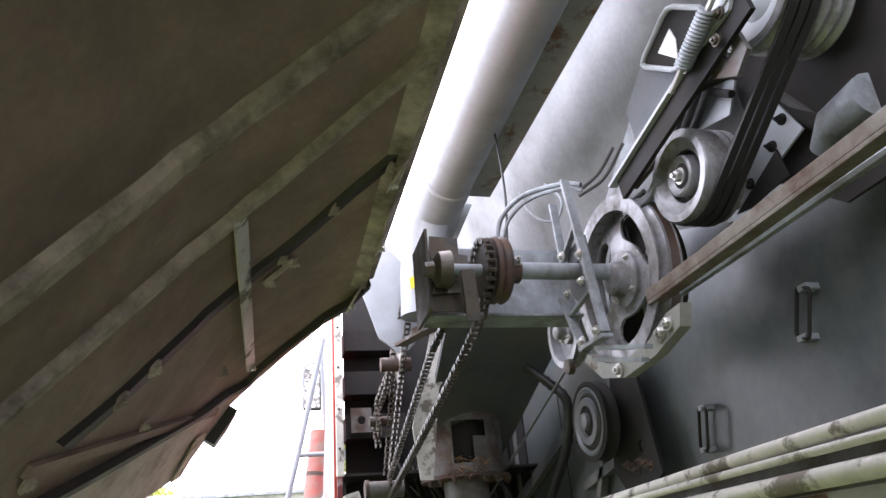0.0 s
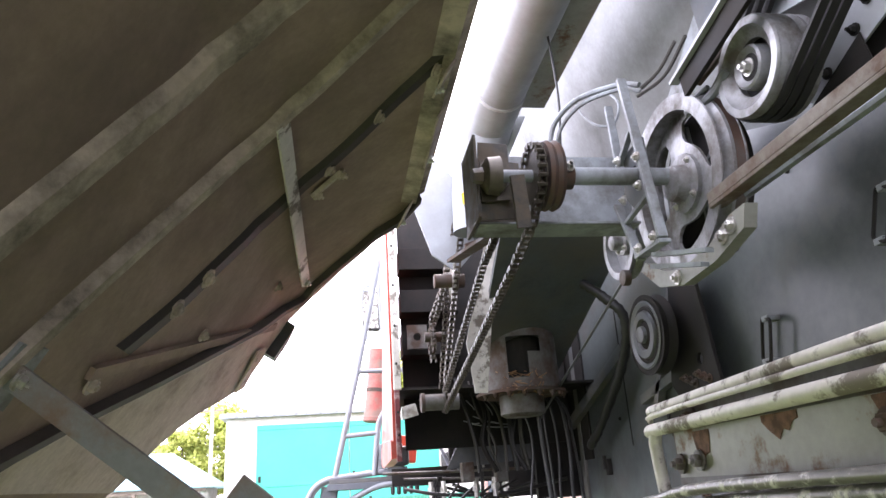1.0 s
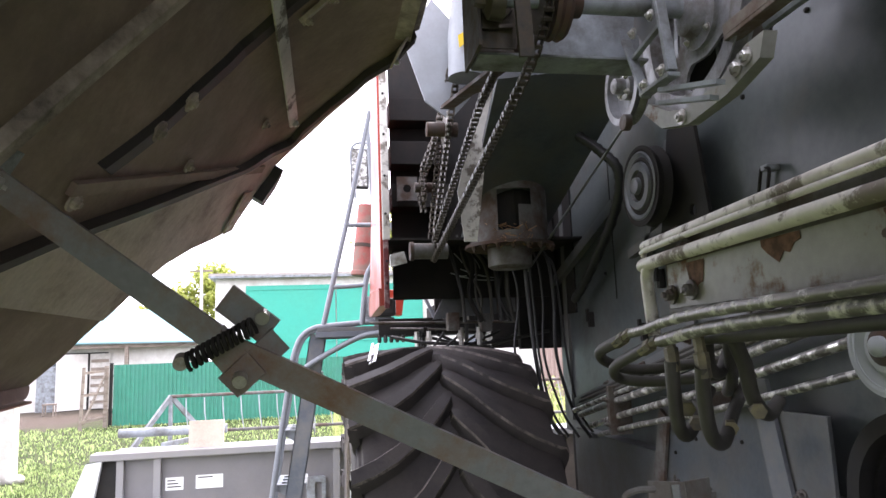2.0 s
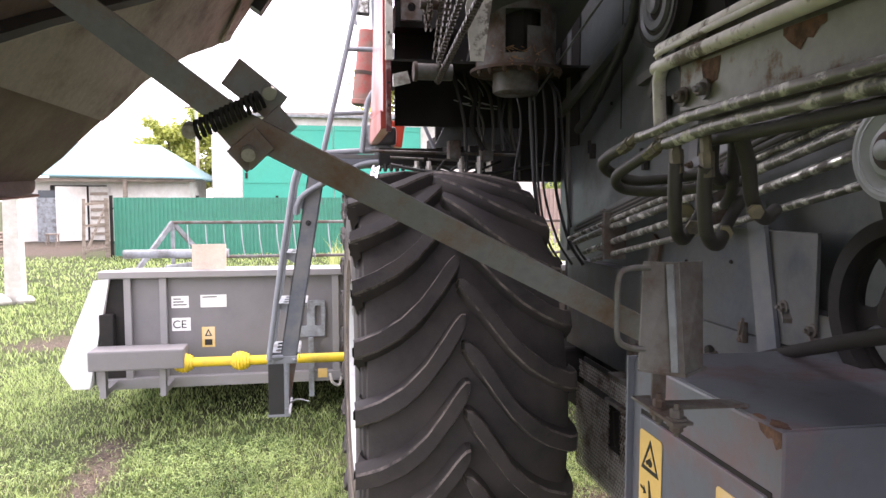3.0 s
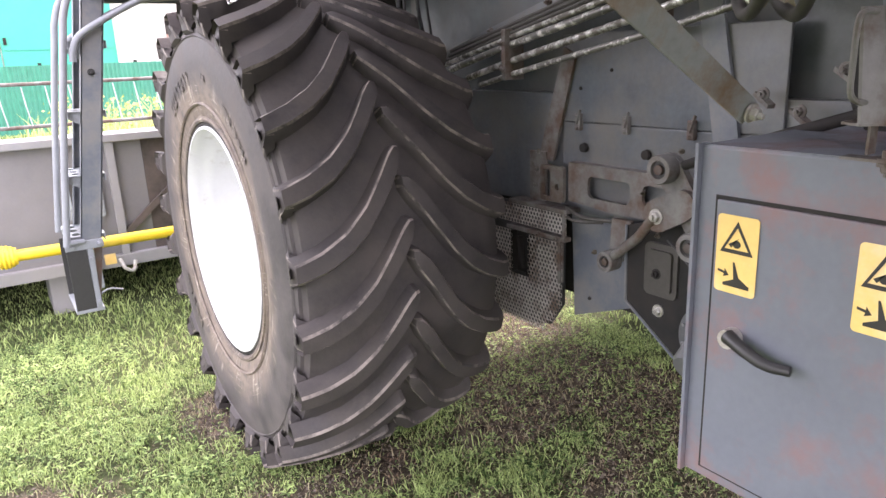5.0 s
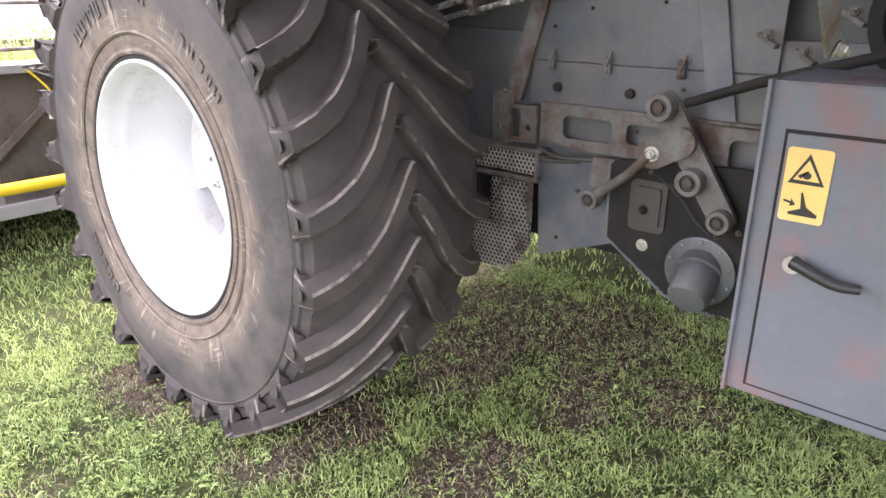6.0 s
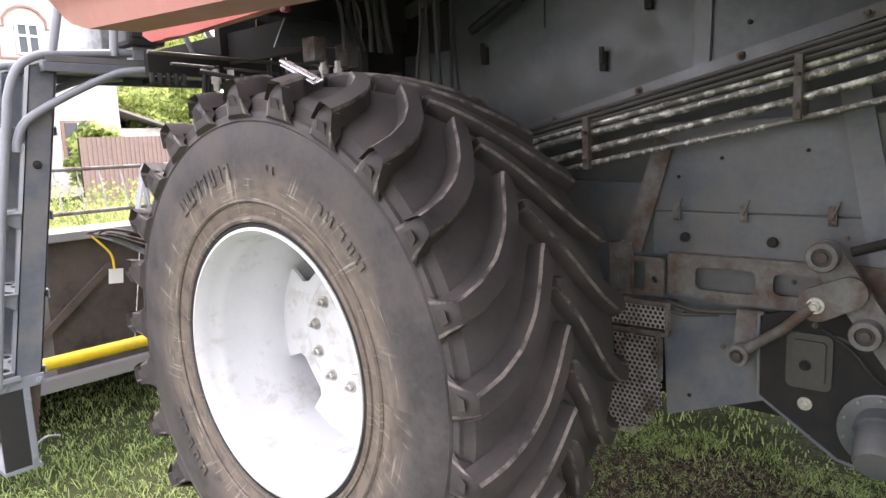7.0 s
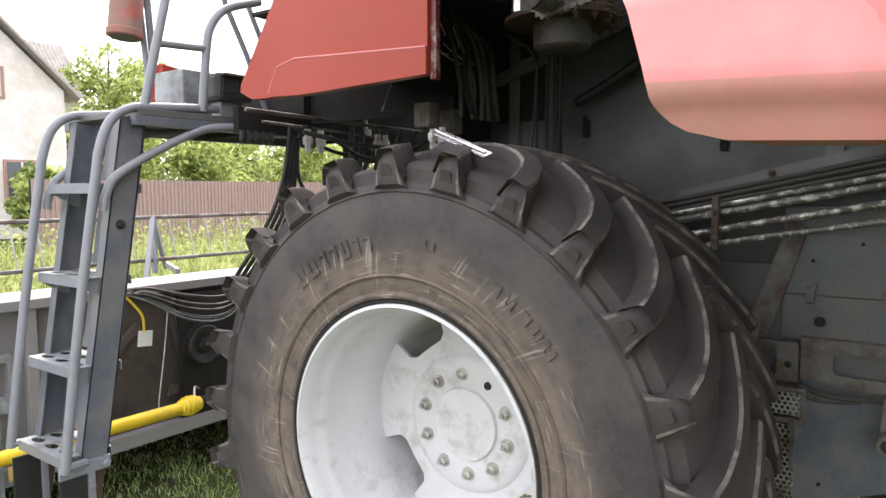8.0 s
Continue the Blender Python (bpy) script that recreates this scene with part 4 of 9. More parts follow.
def build_panel():
    ss = [k / 60 for k in range(61)]
    rows = 110
    back = -1.3
    panel = B()
    skins = []
    for off in (0.0, 0.006):
        skin = []
        for s in ss:
            base = panel_point(s, 2.5)
            front = float(np.interp(base.z, FRONT_Z, FRONT_Y))
            line = []
            for k in range(rows):
                y = back + (front - back) * k / (rows - 1)
                o = off
                if off == 0.0:
                    ridge = 2.40 + 0.6 * max(0.0, min(0.3, base.z - 1.735))
                    o = -0.016 * max(0.0, min(1.0, (ridge - y) / 0.03)) * min(1.0, max(0.0, (base.z - 1.733) / 0.03))
                    o -= 0.036 * min(1.0, max(0.0, (base.z - 1.715) / 0.085))
                line.append(panel.verts.new(panel_point(s, y, o)))
            skin.append(line)
        skins.append(skin)
    outer, inner = skins
    for g, skin in enumerate(skins):
        for i in range(len(ss) - 1):
            for k in range(rows - 1):
                q = (skin[i][k], skin[i][k + 1], skin[i + 1][k + 1], skin[i + 1][k])
                f = panel.faces.new(q if g == 0 else q[::-1])
                f.material_index = 1 if g else (2 if ss[i] < 0.197 else 0)
    for k in range(rows - 1):
        panel.faces.new((outer[0][k], inner[0][k], inner[0][k + 1], outer[0][k + 1])).material_index = 2
        panel.faces.new((outer[-1][k], outer[-1][k + 1], inner[-1][k + 1], inner[-1][k])).material_index = 1
    for i in range(len(ss) - 1):
        panel.faces.new((outer[i][-1], inner[i][-1], inner[i + 1][-1], outer[i + 1][-1])).material_index = 2
        panel.faces.new((outer[i][0], outer[i + 1][0], inner[i + 1][0], inner[i][0])).material_index = 1
    bmesh.ops.recalc_face_normals(panel, faces=panel.faces[:])
    ob = part("side_panel", panel, (FADED, PANELIN, FADEDDIRTY), COMBINE, "open gull-wing side panel, faded red outside, dusty brown inside", smooth=True)

    # ribs across the inside: a hat section from the lower edge to the upper
    def rib(name, line, w, h, mat=RIBIN):
        bm = B()
        rows_ = []
        for p in curve([(x, y, 0) for x, y in line], 3):
            rows_.append([bm.verts.new(panel_at(p.x, p.y + dy, 0.022 + oo)) for dy, oo in ((-w, 0), (-w * 0.55, h), (w * 0.55, h), (w, 0))])
        for u, v in zip(rows_, rows_[1:]):
            for j in range(3):
                bm.faces.new((u[j], u[j + 1], v[j + 1], v[j]))
        bm.faces.new(rows_[0])
        bm.faces.new(rows_[-1][::-1])
        bmesh.ops.recalc_face_normals(bm, faces=bm.faces[:])
        return part(name, bm, mat, ob)

    rib("rib", ((-0.30, 1.29), (-0.107, 1.386), (-0.062, 1.408), (-0.011, 1.433), (0.047, 1.459), (0.113, 1.487), (0.195, 1.487), (0.285, 1.456), (0.375, 1.405), (0.462, 1.349), (0.64, 1.22)), 0.042, 0.018)
    rib("rib", ((-0.24, 1.61), (-0.155, 1.657), (-0.098, 1.69), (-0.035, 1.73), (0.061, 1.79), (0.167, 1.832), (0.293, 1.781), (0.417, 1.682), (0.534, 1.574), (0.637, 1.456)), 0.027, 0.022)
    rib("rib", ((-0.38, 0.22), (0.0, 0.32), (0.166, 0.36), (0.335, 0.32), (0.64, 0.15)), 0.04, 0.022)
    # This low strip is a channel's shadow, painted dark.
    rib("rib_shadow", ((-0.12, 2.03), (-0.08, 2.08), (-0.024, 2.14), (0.04, 2.185), (0.134, 2.245), (0.225, 2.235), (0.348, 2.17), (0.451, 2.072), (0.548, 1.961), (0.635, 1.843)), 0.042, 0.014, CHANNELSHADE)
    # pressed crease on the outer face
    bm = B()
    rows_ = []
    for k in range(13):
        s = 0.2 + 0.25 * k / 12
        z = panel_point(s, 2.5).z
        y = 2.40 + 0.6 * min(0.3, max(0.0, z - 1.735))
        fade = max(0.0, min(1.0, (z - 1.735) / 0.05))
        sink = 0.036 * min(1.0, max(0.0, (z - 1.715) / 0.085))
        rows_.append([bm.verts.new(panel_point(s, y + dy, 0.004 + (o - 0.004) * fade - sink)) for dy, o in ((-0.03, -0.014), (-0.008, -0.026), (0.004, -0.025), (0.03, 0.004))])
    for u, v in zip(rows_, rows_[1:]):
        for j in range(3):
            bm.faces.new((u[j], v[j], v[j + 1], u[j + 1]))
    bmesh.ops.recalc_face_normals(bm, faces=bm.faces[:])
    part("pressed_crease", bm, FADED, ob, smooth=True)
    # edge flange along the front, with notches worn bare
    bm = B()
    edge_line = []
    for s in ss:
        base = panel_point(s, 2.5)
        if base.z < 1.90:
            continue
        front = float(np.interp(base.z, FRONT_Z, FRONT_Y))
        edge_line.append((s, front, max(0.03, front - float(np.interp(base.z, SEAM_Z, SEAM_Y)))))
    lip = [[bm.verts.new(panel_point(s, y - w * t, o)) for t, o in ((0.0, 0.004), (0.01, 0.012), (0.35, 0.009), (0.7, 0.010), (1.0, 0.016))] for s, y, w in edge_line]
    for u, v in zip(lip, lip[1:]):
        for j in range(4):
            bm.faces.new((u[j], v[j], v[j + 1], u[j + 1]))
    part("front_flange", bm, EDGEPALE, ob, "pale scuffed wheel-arch sheet of the panel", smooth=True)
    # Seam channel: its recess is darkened by colour.
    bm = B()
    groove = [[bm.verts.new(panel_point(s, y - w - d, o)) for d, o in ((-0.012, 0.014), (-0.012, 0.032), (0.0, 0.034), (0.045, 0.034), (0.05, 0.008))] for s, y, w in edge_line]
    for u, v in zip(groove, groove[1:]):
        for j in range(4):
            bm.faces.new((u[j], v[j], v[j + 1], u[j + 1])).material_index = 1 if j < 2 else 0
    part("edge_channel", bm, (CHANNELSHADE, EDGEPALE), ob, "channel along the sheet's seam, its shade painted dark brown")
    for k in range(4, len(edge_line) - 2, 3):
        s, y, w = edge_line[k]
        part("seam_rivet", stud(B(), panel_point(s, y - w + 0.02, 0.02), 0.008, (0.84, 0, -0.54)), CHANNELSHADE, ob)
    bm = B()
    lip = [[bm.verts.new(panel_at(x, -1.2 + k * 0.18, o)) for x, o in ((0.59, 0.022), (0.635, 0.05), (0.652, 0.022), (0.68, 0.018))] for k in range(23)]
    for u, v in zip(lip, lip[1:]):
        bm.faces.new((u[0], v[0], v[1], u[1]))
        bm.faces.new((u[1], v[1], v[2], u[2]))
        bm.faces.new((u[2], v[2], v[3], u[3]))
    part("top_flange", bm, RIBIN, ob)
    # flat brace standing off the sheet
    bm = B()
    a, b = panel_at(0.225, 1.82, 0.04), panel_at(0.218, 2.98, 0.05)
    bar(bm, a, b, 0.045, 0.006, up=(1, 0, -0.7))
    part("brace", bm, CREAM, ob, "chipped cream flat brace")
    part("brace_bolt", bolt(B(), b, (0.84, 0, -0.54), 0.012), STEEL, ob)
    inward = (0.84, 0, -0.54)
    for x, y, r in ((0.02, 2.165, 0.016), (-0.04, 2.12, 0.016), (0.33, 2.20, 0.014), (0.60, 1.90, 0.014), (0.141, 2.83, 0.012), (0.46, 2.04, 0.013), (-0.17, 1.985, 0.014), (-0.035, 2.44, 0.012), (0.62, 1.95, 0.012)):
        part("panel_bolt", bolt(B(), panel_at(x, y, 0.034), inward, r, 0.01), RIBIN, ob)
    bm = B()
    bar(bm, panel_at(0.28, 2.31, 0.035), panel_at(0.365, 2.255, 0.035), 0.03, 0.012, up=inward)
    part("catch_plate", bm, RIBIN, ob)
    for x, y in ((0.29, 2.305), (0.36, 2.26)):
        part("catch_bolt", bolt(B(), panel_at(x, y, 0.04), inward, 0.01), RIBIN, ob)
    part("crossbar", bar(B(), panel_at(-0.16, 1.95, 0.03), panel_at(0.1, 3.2, 0.03), 0.03, 0.014, up=inward), PANELIN, ob)
    for (xa, ya), (xb, yb_), w in (((0.632, 2.09), (0.63, 2.40), 0.05), ((0.625, 1.86), (0.60, 1.98), 0.04), ((0.605, 2.72), (0.585, 2.88), 0.05)):
        part("edge_strap", bar(B(), panel_at(xa, ya, 0.06), panel_at(xb, yb_, 0.06), w, 0.006, up=inward), EDGEPALE, ob)
        part("strap_bolt", bolt(B(), panel_at(xb, yb_ - 0.03, 0.064), inward, 0.01, 0.01), STEEL, ob)
    # perforated corner gusset and black rubber buffer on the front edge
    m = Matrix.Translation(panel_at(-0.005, 3.27, 0.036)) @ Vector((0.84, 0, -0.54)).to_track_quat("Z", "Y").to_matrix().to_4x4() @ Matrix.Rotation(radians(-60), 4, "Z")
    bm = slab(B(), [(-0.10, -0.045), (0.09, -0.055), (0.10, 0.04), (-0.09, 0.05)], 0.006, m, [ring(-0.05, 0.0, 0.009, 8), ring(0.0, 0.012, 0.007, 8), ring(0.05, -0.015, 0.009, 8)])
    part("gusset", bm, EDGEPALE, ob, "pale drilled corner gusset")
    bm = B()
    c = panel_at(0.085, 3.40, 0.02)
    slab(bm, [(-0.07, -0.03), (0.02, -0.045), (0.08, -0.005), (0.10, 0.03), (0.05, 0.02), (-0.06, 0.035)], 0.05, Matrix.Translation(c) @ Vector((0.84, 0, -0.54)).to_track_quat("Z", "Y").to_matrix().to_4x4() @ Matrix.Rotation(radians(95), 4, "Z"))
    part("rubber_buffer", bm, HOSE, ob, "black torn rubber buffer")


build_panel()


# ---- folding strut that holds the panel up ----
def build_strut():
    top, knee, foot = panel_at(-0.19, 1.66, 0.03), Vector((0.198, 1.665, 1.798)), Vector((0.948, 1.745, 1.422))
    d1 = (knee - top).normalized()
    d2 = (foot - knee).normalized()
    face = Vector((0.05, -0.93, -0.37)).normalized()
    strut = part("panel_strut", bar(B(), top - d1 * 0.03, knee + d1 * 0.03, 0.008, 0.046, up=face.cross(d1), bevel=0.001), BAR, COMBINE, "grey flat-bar folding strut with locking spring")
    part("lower_bar", bar(B(), knee - d2 * 0.03 + Vector((0, -0.01, 0)), foot, 0.008, 0.048, up=face.cross(d2), bevel=0.001), BAR, strut)
    n1, n2, n3 = Vector((0.131, 1.625, 1.791)), Vector((0.244, 1.672, 1.857)), Vector((0.212, 1.655, 1.76))
    across = (n2 - n1).normalized()
    # knee plates
    up1 = face.cross(d1).normalized()
    bm = B()
    bar(bm, knee - d1 * 0.055 + Vector((0.03, 0, 0.052)), knee + d1 * 0.03 + Vector((0.035, 0, 0.045)), 0.006, 0.05, up=up1)
    bar(bm, n3 + Vector((-0.02, 0, -0.02)), n3 + Vector((0.06, 0.01, 0.055)), 0.006, 0.045, up=face.cross(across))
    bar(bm, knee - d1 * 0.04, n3 + d1 * 0.025, 0.006, 0.052, up=up1)
    part("knee_plate", bm, BAR, strut, "dark knee plates")
    # coil spring between two bolts
    pts = []
    turns = 13
    side = across.cross(face).normalized()
    for k in range(turns * 10 + 1):
        a = 2 * math.pi * k / 10
        pts.append(n1 + (n2 - n1) * (0.1 + 0.8 * k / (turns * 10)) - face * (-0.02) + (side * math.cos(a) + face * math.sin(a)) * 0.0125 + Vector((0, -0.022, -0.008)))
    part("spring", tube(B(), pts, 0.0034, 6), DARK, strut, "dark coil spring", smooth=True)
    for n in (n1, n2, n3):
        part("knee_bolt", disc_on(B(), n + Vector((0, -0.012, -0.004)), 0.0115, 0.02, 14, face), STEEL, strut)
    m = Matrix.Translation(foot)
    part("foot_bolt", bolt(B(), foot + Vector((-0.006, -0.01, 0)), (0, -1, -0.3), 0.011, 0.014), STEEL, strut)
    bm = B()
    slab(bm, [(-0.05, -0.05), (0.06, -0.06), (0.05, 0.06), (-0.04, 0.05)], 0.008, Matrix.Translation(top) @ (Vector((0.84, 0, -0.54)).to_track_quat("Z", "Y").to_matrix().to_4x4()), [ring(0.0, 0.025, 0.008, 8), ring(0.03, -0.02, 0.006, 8)])
    part("anchor_plate", bm, LIGHT, strut)
    part("anchor_bolt", bolt(B(), top + Vector((0.02, 0, -0.013)), (0.84, 0, -0.54), 0.012), STEEL, strut)


build_strut()


# ---- cabinet behind the wheel ----
def build_cabinet():
    x0, y0, y1, z0, z1 = 0.962, 1.378, 1.852, 0.613, 1.352
    bm = B()
    span(bm, (x0, y0, z0), (1.42, y1, z1), 0.006)
    cab = part("cabinet", bm, BOXGREY, COMBINE, "blue-grey steel cabinet with scuffed door and warning stickers")
    bm = B()
    span(bm, (x0 - 0.008, y0 + 0.025, z0 + 0.03), (x0 + 0.002, y1 - 0.05, 1.248), 0.003)
    door = part("door", bm, BOXGREY, cab, "scuffed blue-grey cabinet door")
    gap = B()
    span(gap, (x0 - 0.0025, y0 + 0.018, z0 + 0.024), (x0 - 0.0005, y1 - 0.043, 1.256))
    part("door_gap", gap, DARK, cab)
    part("side_lip", span(B(), (x0 - 0.014, y1 - 0.004, z0 - 0.004), (x0 + 0.02, y1 + 0.004, z1 + 0.004), 0.001), BOXGREY, cab)
    # thin lid sheet, rusted through at the corner
    part("lid_sheet", slab(B(), [(x0 + 0.004, y1 - 0.004), (x0 + 0.004, y0 + 0.05), (x0 + 0.012, y0 + 0.006), (1.42, y0 + 0.004), (1.42, y1 - 0.004)], 0.002, Matrix.Translation((0, 0, z1 - 0.0005))), BOXGREY, cab)
    rnd = random.Random(5)
    for k, (x, y, w) in enumerate(((x0 + 0.014, y0 + 0.024, 0.015), (x0 + 0.010, y0 + 0.07, 0.010), (x0 + 0.012, y0 + 0.115, 0.008))):
        out = [(x + w * math.cos(0.7 * q) * rnd.uniform(0.6, 1.2) * 0.8, y + w * 1.5 * math.sin(0.7 * q) * rnd.uniform(0.6, 1.2)) for q in range(9)]
        part("rust_patch", slab(B(), out, 0.0012, Matrix.Translation((0, 0, z1 + 0.0016))), FLAKERUST, cab, "patch of flaking rust on the lid corner")
    out = [(y0 + 0.002, z1 - 0.002), (y0 + 0.055, z1 - 0.002), (y0 + 0.05, z1 - 0.012), (y0 + 0.032, z1 - 0.02), (y0 + 0.022, z1 - 0.016), (y0 + 0.012, z1 - 0.03), (y0 + 0.002, z1 - 0.024)]
    part("rust_patch", slab(B(), out, 0.001, side_on(x0 - 0.0008)), FLAKERUST, cab)
    # warning stickers with plain pictograms
    for ya, yb, zt, zb in ((1.795, 1.705, 1.222, 1.062), (1.522, 1.432, 1.217, 1.057)):
        x = x0 - 0.0095
        st = part("warning_sticker", slab(B(), rounded(yb, zb, ya, zt, 0.008), 0.0012, side_on(x - 0.0012)), STICKER, door, "yellow warning sticker with black pictograms")
        w, h = ya - yb, zt - zb
        cy = (ya + yb) / 2
        tri_z = zb + h * 0.52
        def flip(pts):
            return [(2 * cy - u, v) for u, v in pts]
        tri_out = [(cy - w * 0.4, tri_z), (cy + w * 0.4, tri_z), (cy, zt - h * 0.07)]
        tri_in = [(cy - w * 0.29, tri_z + h * 0.05), (cy + w * 0.29, tri_z + h * 0.05), (cy, zt - h * 0.15)]
        bm = B()
        slab(bm, tri_out, 0.0008, side_on(x - 0.0022), [tri_in])
        slab(bm, ring(cy, tri_z + h * 0.12, w * 0.1, 10, h * 0.05), 0.0008, side_on(x - 0.0022))
        slab(bm, [(cy + w * 0.13, tri_z + h * 0.07), (cy + w * 0.2, tri_z + h * 0.11), (cy - w * 0.05, tri_z + h * 0.2)], 0.0008, side_on(x - 0.0022))
        low = zb + h * 0.09
        slab(bm, flip([(cy - w * 0.28, low), (cy + w * 0.36, low), (cy + w * 0.36, low + h * 0.05), (cy + w * 0.33, low + h * 0.05), (cy + w * 0.1, low + h * 0.13),
                       (cy - w * 0.02, low + h * 0.32), (cy - w * 0.06, low + h * 0.32), (cy - w * 0.02, low + h * 0.1), (cy - w * 0.28, low + h * 0.035)]), 0.0008, side_on(x - 0.0022))
        slab(bm, flip([(cy - w * 0.42, low + h * 0.2), (cy - w * 0.25, low + h * 0.18), (cy - w * 0.25, low + h * 0.22), (cy - w * 0.14, low + h * 0.14), (cy - w * 0.28, low + h * 0.11), (cy - w * 0.26, low + h * 0.15), (cy - w * 0.42, low + h * 0.17)]), 0.0008, side_on(x - 0.0022))
        part("pictogram", bm, INK, door)
    # lever handle
    k = Vector((x0 - 0.03, 1.742, 0.972))
    part("door_handle", tube(B(), curve([k + Vector((0, 0, 0.006)), k + Vector((-0.012, -0.04, -0.004)), k + Vector((-0.012, -0.09, -0.02)), k + Vector((0, -0.135, -0.022))], 5),
                                    [0.016, 0.016, 0.015, 0.014, 0.014, 0.014, 0.014, 0.013, 0.013, 0.013, 0.012, 0.012, 0.012, 0.011, 0.011, 0.01], 10), HOSE, door, "black lever handle", smooth=True)
    part("handle_boss", lathe(B(), [(-0.006, 0.02), (0.03, 0.02)], Matrix.Translation(k), 14), STEEL, door)
    # folded upright plate with bent-rod guard, on a bolted foot
    yp = 1.468
    def fold(pts, th=0.005):
        bm = B()
        bm.faces.new([bm.verts.new(p) for p in pts])
        return thick(bm, (0, th, 0))
    part("upright_plate", fold([(0.785, 1.465, 1.43), (0.833, 1.42, 1.43), (0.842, 1.462, 1.588), (0.80, 1.486, 1.588)]), GREYRUST, cab, "rust-tinged grey upright plate")
    part("plate_rib", bar(B(), (0.822, 1.427, 1.432), (0.83, 1.464, 1.585), 0.010, 0.006, up=(-0.6, -0.7, 0)), LIGHT, cab)
    part("plate_wing", fold([(0.836, 1.424, 1.43), (0.884, 1.458, 1.43), (0.892, 1.48, 1.588), (0.845, 1.464, 1.588)]), GREYRUST, cab)
    rod = curve([(0.80, yp, 1.58), (0.77, yp, 1.58), (0.752, yp, 1.567), (0.75, yp, 1.51), (0.752, yp, 1.475), (0.77, yp, 1.462), (0.80, yp, 1.458)], 4)
    part("rod_guard", tube(B(), rod, 0.0045, 8), GREYRUST, cab, smooth=True)
    bm = B()
    slab(bm, [(0.783, 1.466), (0.834, 1.418), (0.89, 1.458), (0.89, 1.5), (0.8, 1.5)], 0.004, Matrix.Translation((0, 0, 1.426)))
    bar(bm, (0.815, 1.462, 1.428), (0.815, 1.462, 1.384), 0.022, 0.004, up=(0, 1, 0))
    bar(bm, (0.80, 1.49, 1.380), (0.80, 1.362, 1.378), 0.03, 0.004)
    bar(bm, (0.805, 1.45, 1.378), (0.975, 1.50, 1.358), 0.035, 0.005)
    for x, y in ((0.80, 1.43), (0.80, 1.38)):
        bolt(bm, (x, y, 1.38), (0, 0, 1), 0.008, 0.012)
        bolt(bm, (x, y, 1.374), (0, 0, -1), 0.008, 0.01)
    part("plate_foot", bm, GREYRUST, cab)


build_cabinet()


# ---- drives under the open panel ----
def x_axis(at):
    return Matrix.Translation(at)


def pulley(name, at, r, width, grooves, spokes, mat, parent, label="", rim_mat=None, hole_r=0.55):
    """A grooved belt pulley on an axis along x, with a web that has round or sector holes; its face looks to -x."""
    prof = [(-width / 2, r * 0.82), (-width / 2, r)]
    for k in range(grooves):
        a = -width / 2 + width * (k + 0.12) / grooves
        b = -width / 2 + width * (k + 0.5) / grooves
        c = -width / 2 + width * (k + 0.88) / grooves
        prof += [(a, r), (b, r * 0.9), (c, r)]
    prof += [(width / 2, r), (width / 2, r * 0.82)]
    ob = part(name, lathe(B(), prof, x_axis(at), 56, closed=True), rim_mat or mat, parent, label, smooth=True)
    outline = ring(0, 0, r * 0.84, 48)
    holes = []
    if spokes:
        for q in range(spokes):
            mid = 2 * math.pi * q / spokes + 0.4
            half = math.pi / spokes * 0.72
            pts = []
            for k in range(20):
                t = 2 * math.pi * k / 20
                cu, cv = math.cos(t), math.sin(t)
                a = mid + half * math.copysign(abs(cu) ** 0.6, cu)
                rr = r * (0.61 + 0.17 * math.copysign(abs(cv) ** 0.6, cv))
                pts.append((rr * math.cos(a), rr * math.sin(a)))
            holes.append(pts)
    part("web", slab(B(), outline, 0.008, side_on(at[0] + (0.004 if spokes else 0.014), at[1], at[2]), holes), mat, ob)
    part("hub", lathe(B(), [(-0.045, r * 0.13), (-0.04, r * 0.2), (-0.012, r * 0.22), (-0.008, r * 0.34), (0.012, r * 0.34)], x_axis(at), 24), mat, ob, smooth=True)
    for k in range(4):
        a = math.pi / 4 + math.pi / 2 * k
        part("hub_bolt", bolt(B(), (at[0] - 0.008, at[1] + r * 0.28 * math.cos(a), at[2] + r * 0.28 * math.sin(a)), (-1, 0, 0), 0.006, 0.007), STEEL, ob)
    return ob


def chain(name, pts, parent, pitch=0.023):
    """A roller chain: link plates and rollers along a closed or open line, as one mesh."""
    pts = [Vector(p) for p in pts]
    dist = [0.0]
    for a, b in zip(pts, pts[1:]):
        dist.append(dist[-1] + (b - a).length)
    bm = B()
    n = int(dist[-1] / pitch)
    where = []
    for k in range(n + 1):
        d = k * pitch
        i = max(j for j in range(len(dist)) if dist[j] <= d + 1e-9)
        i = min(i, len(pts) - 2)
        t = (d - dist[i]) / max(1e-9, dist[i + 1] - dist[i])
        where.append(pts[i].lerp(pts[i + 1], t))
    for k, (a, b) in enumerate(zip(where, where[1:])):
        off = 0.0105 if k % 2 else 0.008
        for s in (-1, 1):
            bar(bm, a + Vector((s * off, 0, 0)), b + Vector((s * off, 0, 0)), 0.0022, 0.0155, up=(0, 0.3, 1))
        tube(bm, [a + Vector((-0.013, 0, 0)), a + Vector((0.013, 0, 0))], 0.006, 6)
    return part(name, bm, CHAIN, parent, "oily steel roller chain")


